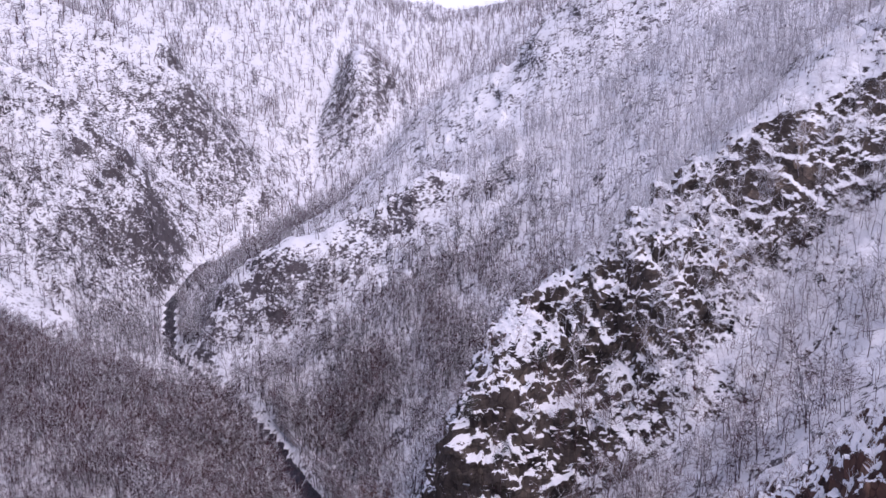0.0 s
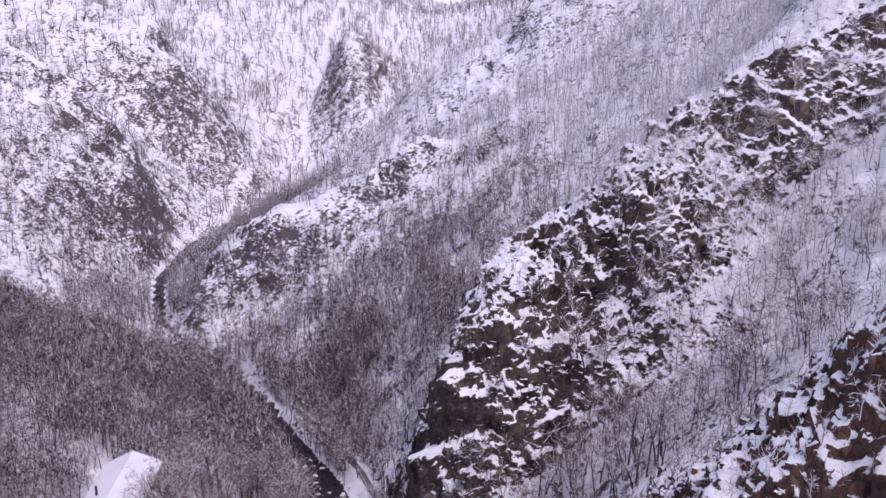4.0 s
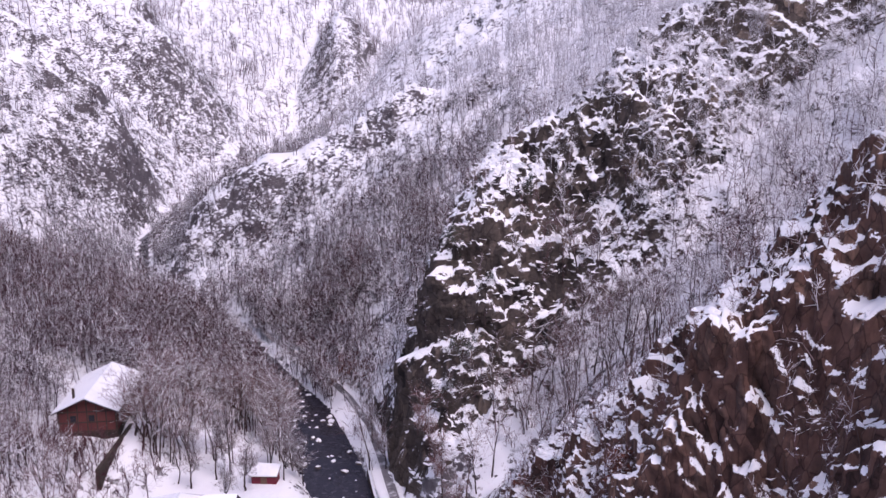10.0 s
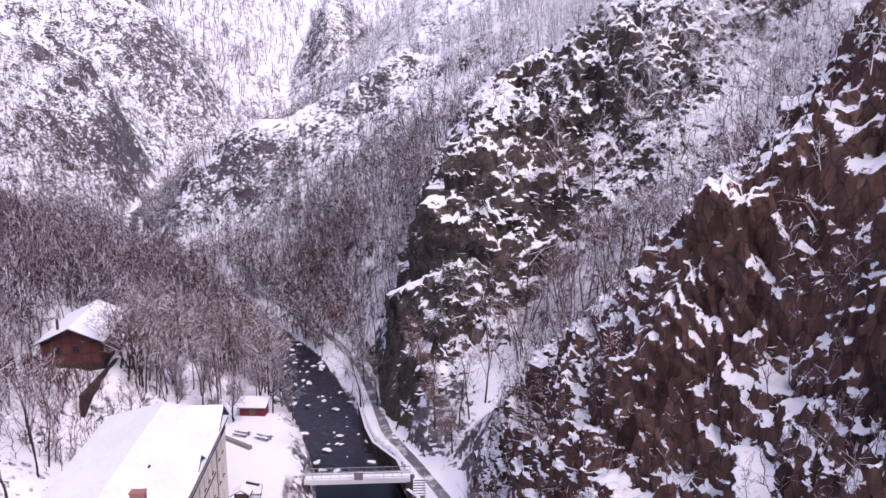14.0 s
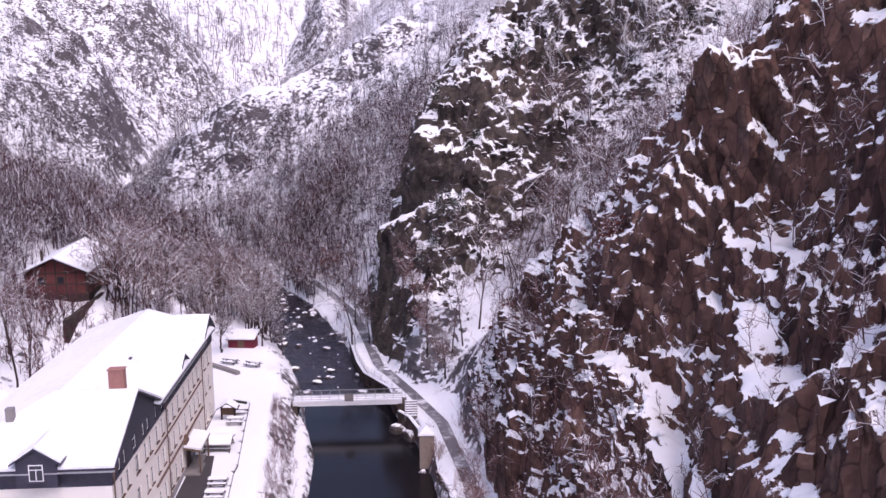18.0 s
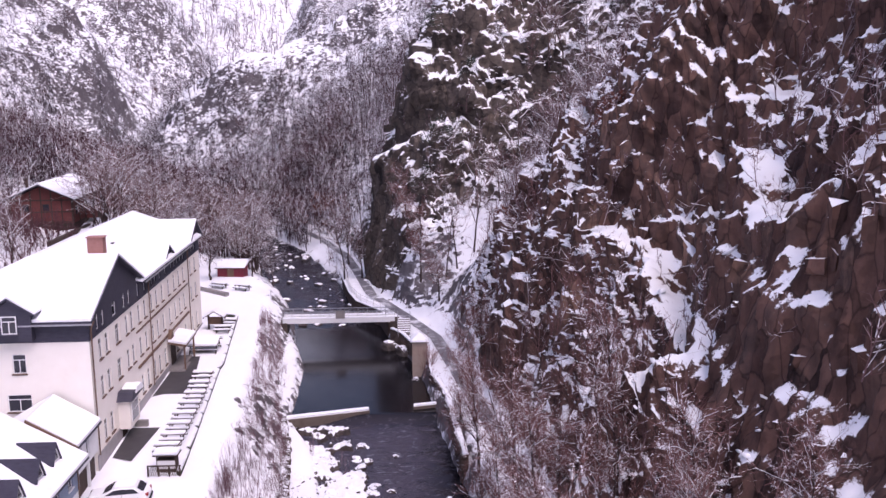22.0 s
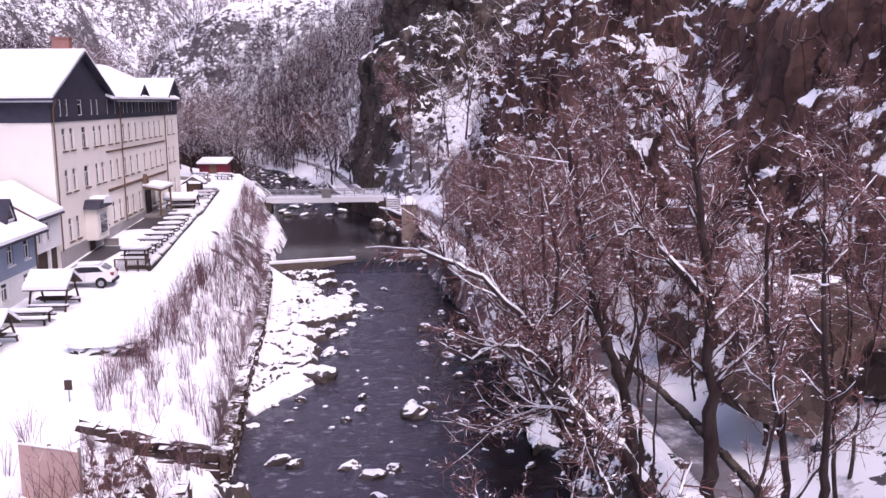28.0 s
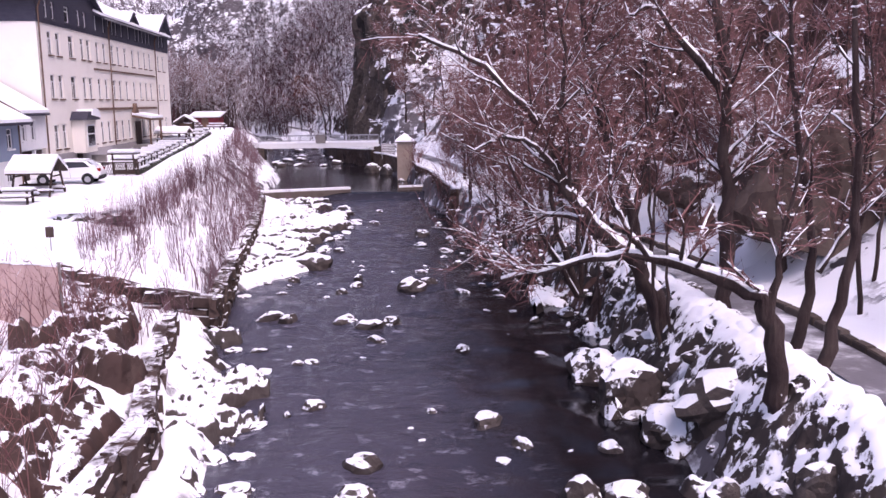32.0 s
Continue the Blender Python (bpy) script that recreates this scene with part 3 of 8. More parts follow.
def water_level(y):
    return np.interp(y, WATER[:, 0], WATER[:, 1])


def profile(x, y):
    """The smooth height of the land, lofted through the stations."""
    ys = np.array([s[0] for s in STATIONS])
    k = np.clip(np.searchsorted(ys, y) - 1, 0, len(ys) - 2)
    z = np.zeros_like(x)
    for i in np.unique(k):
        m = k == i
        a, b = STATIONS[i], STATIONS[i + 1]
        f = np.clip((y[m] - a[0]) / (b[0] - a[0]), 0, 1)
        z[m] = np.interp(x[m], a[1], a[2]) * (1 - f) + np.interp(x[m], b[1], b[2]) * f
    return z


def smooth01(a, lo, hi):
    t = np.clip((a - lo) / (hi - lo), 0, 1)
    return t * t * (3 - 2 * t)


def rockiness(x, y):
    """How much bare rock there is: the near cliff, the crag, and the far ribs."""
    cliff = smooth01(x - path_x(y), 1.9, 4.4) * smooth01(y, 38, 50) * (1 - smooth01(y, 108, 122)) * (1 - 0.6 * smooth01(x, 60, 90))
    dist = np.abs(y - (150 + 0.42 * np.clip(x, 0, 200)))
    crag = smooth01(x, -8, -3) * (1 - smooth01(dist, 14, 26)) * (1 - 0.75 * smooth01(x, 32, 66))
    gully = smooth01(x, 12, 19) * (1 - smooth01(y - 0.12 * x, 138, 150))
    crag = crag * (1 - 0.8 * gully)
    spur = (1 - smooth01(np.abs(y - 290), 7, 16)) * smooth01(x, -84, -74) * (1 - smooth01(x, -2, 12)) * 0.8
    right = (1 - smooth01(np.abs(x - (30 + 0.55 * (y - 360))), 16, 34)) * smooth01(y, 300, 330) * (1 - smooth01(y, 440, 470)) * 0.8
    left = smooth01(-x, 112, 122) * smooth01(y, 325, 350) * (1 - smooth01(y, 385, 402)) * 0.9
    pins = (1 - smooth01(np.hypot((x + 145) / 1.3, y - 500), 20, 44)) + (1 - smooth01(np.hypot(x + 56, (y - 620) / 1.6), 16, 34))
    return np.clip(np.maximum.reduce([cliff, crag, spur, right, left, np.clip(pins, 0, 1)]), 0, 1)


def cells3(p, size, seed):
    """The nearest cell of each point in a jittered lattice: its number, how many there are, and how far its border is."""
    q = p / np.array(size)
    g = np.floor(q)
    best, next_best = np.full(len(p), 99.0), np.full(len(p), 99.0)
    name = np.zeros(len(p), np.int64)
    for i in (-1, 0, 1):
        for j in (-1, 0, 1):
            for k in (-1, 0, 1):
                c = g + np.array((i, j, k))
                key = c[:, 2] * 7919 + c[:, 1]
                at = np.stack([c[:, m] + lattice(c[:, 0], key, seed + m) for m in range(3)], 1)
                d = ((at - q) ** 2).sum(1)
                near = d < best
                next_best = np.where(near, best, np.minimum(next_best, d))
                best = np.where(near, d, best)
                name = np.where(near, (c[:, 0] * 1000003 + c[:, 1] * 10007 + c[:, 2]).astype(np.int64), name)
    ids, inv = np.unique(name, return_inverse=True)
    return inv, len(ids), np.sqrt(next_best) - np.sqrt(best)


def fracture(p, n, size, amount, seed, upright=0.8, jitter=0.25):
    """Breaks a surface into jointed blocks: each cell becomes a flat, nearly upright facet, with a ledge to the next."""
    rs = np.random.default_rng(seed)
    wob = np.stack([fbm(p[:, 1] + k * 31, p[:, 2] + p[:, 0], size[0] * 0.8, 2, seed + k) for k in range(3)], 1) * size[0] * 0.5
    inv, count, _ = cells3(p + wob, size, seed)
    w = np.bincount(inv, minlength=count)
    mid = np.stack([np.bincount(inv, p[:, k], count) / w for k in range(3)], 1)
    face = np.stack([np.bincount(inv, n[:, k], count) / w for k in range(3)], 1)
    face[:, 2] *= 1 - upright * rs.uniform(0.5, 1.1, count) * (1 - smooth01(face[:, 2], 0.5, 0.72))
    face += rs.normal(0, jitter, (count, 3)) * np.array((1, 1, 0.6))
    face /= np.linalg.norm(face, axis=1, keepdims=True)
    m, c = face[inv], mid[inv]
    dot = np.clip((n * m).sum(1), 0.45, None)
    shift = ((c - p) * m).sum(1) / dot
    lim = 0.3 * size[0]
    shift = np.clip(shift, -lim, lim) + rs.normal(0, 0.10 * size[0], count)[inv]
    return p + n * (shift * amount)[:, None]


def terrace(p, out, width, bed, flat, amount, seed, dip=(0.0, 0.0), crack=0.0, gentle=0.0):
    """Cuts a slope into upright columns of beds: steep risers, flat ledges, and open joints between the columns."""
    rs = np.random.default_rng(seed)
    wob = np.stack([fbm(p[:, 1] + 17 * k, p[:, 2] * 0.5 + p[:, 0], width, 2, seed + k) for k in range(3)], 1) * width * 0.35
    inv, count, edge = cells3(p + wob, (width, width, width * 4), seed)
    h = (bed * rs.uniform(0.6, 1.5, count))[inv]
    lie = np.clip((flat * rs.uniform(0.5, 1.5, count))[inv] * (1 + gentle), 0.02, 0.7)
    b = p[:, 2] + dip[0] * p[:, 0] + dip[1] * p[:, 1] + fbm(p[:, 0], p[:, 1], width * 2.5, 2, seed + 9) * bed * 0.5
    q = (b - (rs.uniform(0, 1, count) * bed)[inv]) / h
    f = q - np.floor(q)
    g = np.clip((f - lie) / (1 - lie), 0, 1)
    p = p.copy()
    p[:, 2] += amount * h * (0.08 * f + 0.92 * g - f)
    if crack:
        p -= out * (amount * crack * np.exp(-(edge * width / (0.5 * crack + 0.12)) ** 2))[:, None]
    return p


def normals(x, y, e=0.8):
    n = np.stack([land(x - e, y) - land(x + e, y), land(x, y - e) - land(x, y + e), np.full(x.shape, 2 * e)], 1)
    return n / np.linalg.norm(n, axis=1, keepdims=True)


def land(x, y):
    """The height of the ground anywhere."""
    x, y = np.asarray(x, float), np.asarray(y, float)
    z = profile(x, y)
    rock = rockiness(x, y)
    cx, hw = np.interp(y, RY[:, 0], RY[:, 1]), np.interp(y, RY[:, 0], RY[:, 2])
    d = np.abs(x - cx) - hw
    wild = smooth01(d, 2, 16) * np.where(x < cx, smooth01(-(x + 40), 0, 12) + smooth01(y, 150, 175), smooth01(x - np.interp(y, RY[:, 0], RY[:, 1]) - hw, 6, 14))
    wild = np.clip(wild, 0, 1)
    far = smooth01(y, 180, 420)
    z = z + wild * (fbm(x, y, 14 + 26 * far, 5, 3) * (3.0 + 9 * far) * (0.5 + 0.7 * rock))
    z = z + wild * (1 - rock) * fbm(x, y, 3.0, 3, 11) * 0.9
    z = z + rock * (y < 240) * fbm(x, y, 13.0, 3, 141) * 4.0
    off = np.abs(x - path_x(y))
    level = 1 - smooth01(off, 1.5, 3.6)
    level = level * (y < 215)
    z = z + level * (path_z(y) - z)
    shore = (1 - smooth01(d, -0.5, 0.9)) * (y < 480)
    z = z + shore * (water_level(y) - 0.9 + fbm(x, y, 2.0, 2, 5) * 0.4 - z)
    return z


def grid(xs, ys):
    gx, gy = np.meshgrid(xs, ys)
    n, m = len(ys), len(xs)
    i = np.arange(n * m).reshape(n, m)
    faces = np.stack([i[:-1, :-1], i[:-1, 1:], i[1:, 1:], i[1:, :-1]], -1).reshape(-1, 4)
    return gx.ravel(), gy.ravel(), faces


def stretch_of(*runs):
    out = [np.arange(a, b, s) for a, b, s in runs] + [np.array([runs[-1][1]])]
    return np.concatenate(out)


CLIFF_AT, CLIFF_UP, CLIFF_ALONG = (20.0, 75.0), (0.6, 0.8), (0.8, -0.6)
CLIFF_ENDS = (-33.0, 46.0)


def cliff_span(s):
    """Where the cliff's sheet begins and ends on each line up the slope."""
    return np.maximum((7.0 - 20 - 0.8 * s) / 0.6, (38 - 75 + 0.6 * s) / 0.8), np.minimum(60.0, (122 - 75 + 0.6 * s) / 0.8)


def in_cliff(x, y):
    """The distance inwards from the rim of the cliff's sheet."""
    dx, dy = x - CLIFF_AT[0], y - CLIFF_AT[1]
    g, s = dx * CLIFF_UP[0] + dy * CLIFF_UP[1], dx * CLIFF_ALONG[0] + dy * CLIFF_ALONG[1]
    return np.minimum.reduce([x - 7.0, y - 38, 122 - y, 60 - g, s - CLIFF_ENDS[0], CLIFF_ENDS[1] - s])


def in_crag(x, y):
    return np.minimum.reduce([x + 12, 90 - x, y - 130, 200 - y])


gx, gy, gf = grid(stretch_of((-520, -200, 12), (-200, -40, 2.4), (-40, -19, 1.0), (-19, 14, 0.42), (14, 30, 0.9), (30, 120, 2.0), (120, 240, 4), (240, 440, 12)),
                  stretch_of((-80, 16, 3), (16, 60, 0.55), (60, 130, 0.8), (130, 210, 1.2), (210, 420, 2.4), (420, 700, 3.2), (700, 1150, 12)))
gp = np.stack([gx, gy, land(gx, gy)], 1)
far_rock = (rockiness(gx, gy) > 0.15) & (gy > 225)
fn = normals(gx[far_rock], gy[far_rock], 6.0)
fr = np.clip(rockiness(gx[far_rock], gy[far_rock]) * 1.5, 0, 1)
fp = fracture(gp[far_rock], fn, (12, 12, 10), fr * 0.5, 901, 0.5, 0.22)
gp[far_rock] = fracture(fp, fn, (5.0, 5.0, 4.2), fr * 0.4, 911, 0.5, 0.25)
for inside in (in_cliff, in_crag):
    gp[:, 2] -= 6 * smooth01(inside(gx, gy), 0.8, 3.2) + 12 * smooth01(inside(gx, gy), 3.0, 9.0)
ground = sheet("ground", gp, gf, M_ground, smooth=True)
tagged(ground, "snow-covered valley floor and wooded slopes with haze-paled rock and earth", "ground", kind="structure")


def even_rows(starts, ends, count):
    """Points that lie evenly along the slope on lines that run up it."""
    out = []
    for (x0, y0), (x1, y1) in zip(starts, ends):
        n = int(math.hypot(x1 - x0, y1 - y0) / 0.12) + 2
        x, y = np.linspace(x0, x1, n), np.linspace(y0, y1, n)
        z = land(x, y)
        d = np.concatenate([[0], np.cumsum(np.hypot(np.hypot(np.diff(x), np.diff(y)), 0.9 * np.diff(z)))])
        out.append(np.interp(np.linspace(0, d[-1], count), d, np.linspace(0, 1, n)))
    out = np.array(out)
    k = np.ones(41) / 41
    pad = np.pad(out, ((20, 20), (0, 0)), mode="edge")
    out = np.stack([np.convolve(pad[:, j], k, mode="valid") for j in range(count)], 1)[:, :, None]
    return (starts[:, None, :] * (1 - out) + ends[:, None, :] * out).reshape(-1, 2)


def soften(d, passes):
    """Rounds the edges of a field of shifts."""
    for _ in range(passes):
        e = np.pad(d, ((1, 1), (0, 0), (0, 0)), mode="edge")
        d = 0.25 * e[:-2] + 0.5 * e[1:-1] + 0.25 * e[2:]
        e = np.pad(d, ((0, 0), (1, 1), (0, 0)), mode="edge")
        d = 0.25 * e[:, :-2] + 0.5 * e[:, 1:-1] + 0.25 * e[:, 2:]
    return d


def rock_sheet(name, starts, ends, inside, count, mat, facets, beds, seed, label, dip=(0.0, 0.0), stepped=None):
    px, py = even_rows(starts, ends, count).T
    n, calm = normals(px, py), normals(px, py, 3.5)
    p = np.stack([px, py, land(px, py)], 1)
    inner = inside(px, py)
    steep = 1 - smooth01(n[:, 2], 0.5, 0.8)
    rock = np.clip(rockiness(px, py) * 1.4, 0, 1) * smooth01(inner, 0, 4) * (0.3 + 0.7 * steep)
    shape = (len(starts), count, 3)
    for k, (size, up, jit) in enumerate(facets):
        q = fracture(p, calm, size, rock * 0.7, seed + 10 * k, up, jit)
        p = p + soften((q - p).reshape(shape), 2 - k).reshape(-1, 3)
    ledges = stepped(px, py) if stepped else 1.3 * smooth01(n[:, 2], 0.42, 0.62)
    for k, (width, bed, flat, strength, crack) in enumerate(beds):
        some = strength * (0.35 + 0.65 * smooth01(fbm(px + 0.5 * p[:, 2], py - 0.5 * p[:, 2], 7.0, 2, seed + 61 + k), -0.15, 0.25))
        p = terrace(p, calm, width, bed, flat, rock * some, seed + 100 + 10 * k, dip, crack, ledges if k else 0.0)
    rough = fbm(px * 1.3 + p[:, 2], py * 1.3 - p[:, 2], 1.1, 3, seed + 5) * 0.32
    broken = np.clip(rockiness(px, py) * 1.4, 0, 1) * smooth01(inner, 0, 3) * (0.5 + 0.5 * smooth01(calm[:, 2], 0.3, 0.55))
    jag = np.abs(fbm(px + 0.3 * p[:, 2], py - 0.3 * p[:, 2], 2.0, 4, seed + 7)) * 2.2 + np.abs(fbm(px, py, 0.8, 2, seed + 8)) * 0.7 - 0.55
    p = p + calm * (rough * (0.3 + rock))[:, None]
    p[:, 2] -= broken * jag
    p[:, 2] -= 0.6 * (1 - smooth01(inner, 0, 1.5))
    i = np.arange(len(starts) * count).reshape(len(starts), count)
    f = np.stack([i[:-1, :-1], i[:-1, 1:], i[1:, 1:], i[1:, :-1]], -1).reshape(-1, 4)
    return tagged(sheet(name, p, f[:, ::-1], mat, smooth=True), label, "rock face", kind="structure")


run = np.arange(CLIFF_ENDS[0], CLIFF_ENDS[1], 0.22)[::-1]
ends_of = [np.stack([CLIFF_AT[0] + CLIFF_UP[0] * g + CLIFF_ALONG[0] * run, CLIFF_AT[1] + CLIFF_UP[1] * g + CLIFF_ALONG[1] * run], 1) for g in cliff_span(run)]
cliff = rock_sheet("rock_cliff", ends_of[0][::-1], ends_of[1][::-1], in_cliff, 460, M_cliff, (((10, 10, 13), 0.8, 0.2), ((3.6, 3.6, 6.0), 0.7, 0.18)), ((5.0, 8.0, 0.08, 1.0, 0.6), (1.8, 2.8, 0.14, 0.9, 0.35), (0.8, 1.0, 0.22, 0.8, 0.12)), 301, "reddish-brown jointed granite cliff with snow on its ledges", stepped=lambda x, y: np.maximum(1.8 * smooth01(y, 78, 83), 1.7 * smooth01(y, 58, 66) * (1 - smooth01(x, 19, 23))) - 0.35 * (1 - smooth01(y, 70, 78)))
run = np.arange(-12.0, 90.0, 0.3)
crag = rock_sheet("rock_crag", np.stack([run, np.full(len(run), 130.0)], 1), np.stack([run, np.full(len(run), 200.0)], 1), in_crag, 380, M_crag, (((10, 10, 9), 0.7, 0.3), ((3.8, 3.8, 3.4), 0.8, 0.22)), ((4.0, 4.0, 0.28, 1.0, 0.5), (1.8, 1.9, 0.32, 1.0, 0.25), (1.0, 0.9, 0.3, 0.6, 0.0)), 401, "dark craggy rock spur with snow-covered ledges", (-0.12, 0.0))


def blocks(name, sheet_ob, n, low, high, tall, mat, seed, label, single=300):
    """Single jointed blocks that stand out of a rock face, each with its flat top."""
    rs = np.random.default_rng(seed)
    me = sheet_ob.data
    co, no = np.empty(len(me.vertices) * 3, np.float32), np.empty(len(me.vertices) * 3, np.float32)
    me.vertices.foreach_get("co", co)
    me.vertices.foreach_get("normal", no)
    co, no = co.reshape(-1, 3), no.reshape(-1, 3)
    fit = np.flatnonzero((rockiness(co[:, 0], co[:, 1]) > 0.35) & (no[:, 2] < 0.8) & (np.abs(co[:, 0] - path_x(co[:, 1])) > 3))
    pick = fit[rs.integers(0, len(fit), n)]
    size = low + (high - low) * rs.random(n) ** 1.8
    turn = np.arctan2(no[pick, 1], no[pick, 0]) + rs.normal(0, 0.35, n)
    h = size * rs.uniform(0.6, tall, n)
    corner = np.array([(sx, sy, sz) for sz in (-1, 1) for sx, sy in ((-1, -1), (1, -1), (1, 1), (-1, 1))], float)
    v = corner[None] * np.stack([size * rs.uniform(0.5, 0.9, n), size * rs.uniform(0.5, 1.2, n), h], 1)[:, None, :] * rs.uniform(0.45, 1.15, (n, 8, 3))
    v[:, :, 2] += v[:, :, 0] * rs.normal(0, 0.12, (n, 1)) + v[:, :, 1] * rs.normal(0, 0.12, (n, 1))
    c, s = np.cos(turn)[:, None], np.sin(turn)[:, None]
    at = co[pick] - no[pick] * (size * 0.25)[:, None]
    out = np.stack([v[:, :, 0] * c - v[:, :, 1] * s, v[:, :, 0] * s + v[:, :, 1] * c, v[:, :, 2]], -1) + at[:, None, :]
    order = np.argsort(co[pick, 1])
    out = out[order]
    quad = np.array([(3, 2, 1, 0), (4, 5, 6, 7), (0, 1, 5, 4), (1, 2, 6, 5), (2, 3, 7, 6), (3, 0, 4, 7)])
    shapes = []
    for k in range(8):
        shapes.append(sheet("block", corner * rs.uniform(0.45, 1.15, (8, 3)), quad, mat, sheet_ob))
    for k in range(single):
        o = shapes[k] if k < 8 else new("block", shapes[k % 8].data)
        o.parent = sheet_ob
        w = order[k]
        o.matrix_basis = pose(*at[w], rs.normal(0, 5), rs.normal(0, 5), math.degrees(turn[w])) @ Matrix.Diagonal((size[w] * 0.7, size[w] * 0.85, h[w], 1))
    out = out[single:]
    faces = (quad[None] + (np.arange(n - single) * 8)[:, None, None]).reshape(-1, 4)
    o = sheet(name, out.reshape(-1, 3), faces, mat, sheet_ob, label)
    o["kind"] = "stuff"
    return o


blocks("cliff_blocks", cliff, 700, 0.25, 0.8, 2.0, M_cliff, 311, "jointed blocks of the granite cliff with snow on top")
blocks("crag_blocks", crag, 700, 0.3, 1.1, 0.9, M_crag, 411, "jutting blocks of the dark crag with snow on top")


def ledge_snow(name, sheet_ob, n, low, high, seed, label, keep):
    """Lumps of snow that lie along the ledges of a rock face."""
    rs = np.random.default_rng(seed)
    me = sheet_ob.data
    co, no = np.empty(len(me.vertices) * 3, np.float32), np.empty(len(me.vertices) * 3, np.float32)
    me.vertices.foreach_get("co", co)
    me.vertices.foreach_get("normal", no)
    co, no = co.reshape(-1, 3), no.reshape(-1, 3)
    fit = np.flatnonzero((rockiness(co[:, 0], co[:, 1]) > 0.3) & (no[:, 2] > 0.3) & (np.abs(co[:, 0] - path_x(co[:, 1])) > 3))
    band = fbm(co[fit, 0] + co[fit, 1], co[fit, 2] * 2.2 + co[fit, 0] * 0.6, 5.0, 3, seed)
    weight = keep(co[fit]) * (0.25 + no[fit, 2]) * (0.08 + smooth01(band, 0.05, 0.3))
    pick = rs.choice(fit, n, p=weight / weight.sum())
    bm = bmesh.new()
    bmesh.ops.create_icosphere(bm, subdivisions=1, radius=1.0)
    ball = np.array([v.co for v in bm.verts])
    tris = np.array([[v.index for v in f.verts] for f in bm.faces])
    bm.free()
    size = low + (high - low) * rs.random(n) ** 2.2
    turn = np.arctan2(no[pick, 1], no[pick, 0]) + np.pi / 2 + rs.normal(0, 0.3, n)
    v = ball[None] * np.stack([size * rs.uniform(0.8, 1.7, n), size * rs.uniform(0.5, 0.8, n), size * rs.uniform(0.25, 0.45, n)], 1)[:, None, :] * rs.uniform(0.7, 1.2, (n, len(ball), 1))
    v[:, :, 2] += v[:, :, 0] * rs.normal(0, 0.25, (n, 1))
    c, s = np.cos(turn)[:, None], np.sin(turn)[:, None]
    out = np.stack([v[:, :, 0] * c - v[:, :, 1] * s, v[:, :, 0] * s + v[:, :, 1] * c, v[:, :, 2]], -1) + (co[pick] + no[pick] * (size * 0.15)[:, None])[:, None, :]
    return tagged(sheet(name, out.reshape(-1, 3), (tris[None] + (np.arange(n) * len(ball))[:, None, None]).reshape(-1, 3), M_snow, smooth=True), label, "snow", kind="stuff")


ledge_snow("cliff_ledge_snow", cliff, 7500, 0.08, 0.42, 321, "small drifts of snow on the ledges of the cliff", lambda p: 0.3 + 3.0 * np.maximum(smooth01(p[:, 1], 78, 84) * (1 - smooth01(p[:, 0], 26, 34)), smooth01(p[:, 1], 60, 68) * (1 - smooth01(p[:, 0], 18, 22))))
ledge_snow("crag_ledge_snow", crag, 2600, 0.12, 0.6, 421, "small drifts of snow on the ledges of the crag", lambda p: np.ones(len(p)))


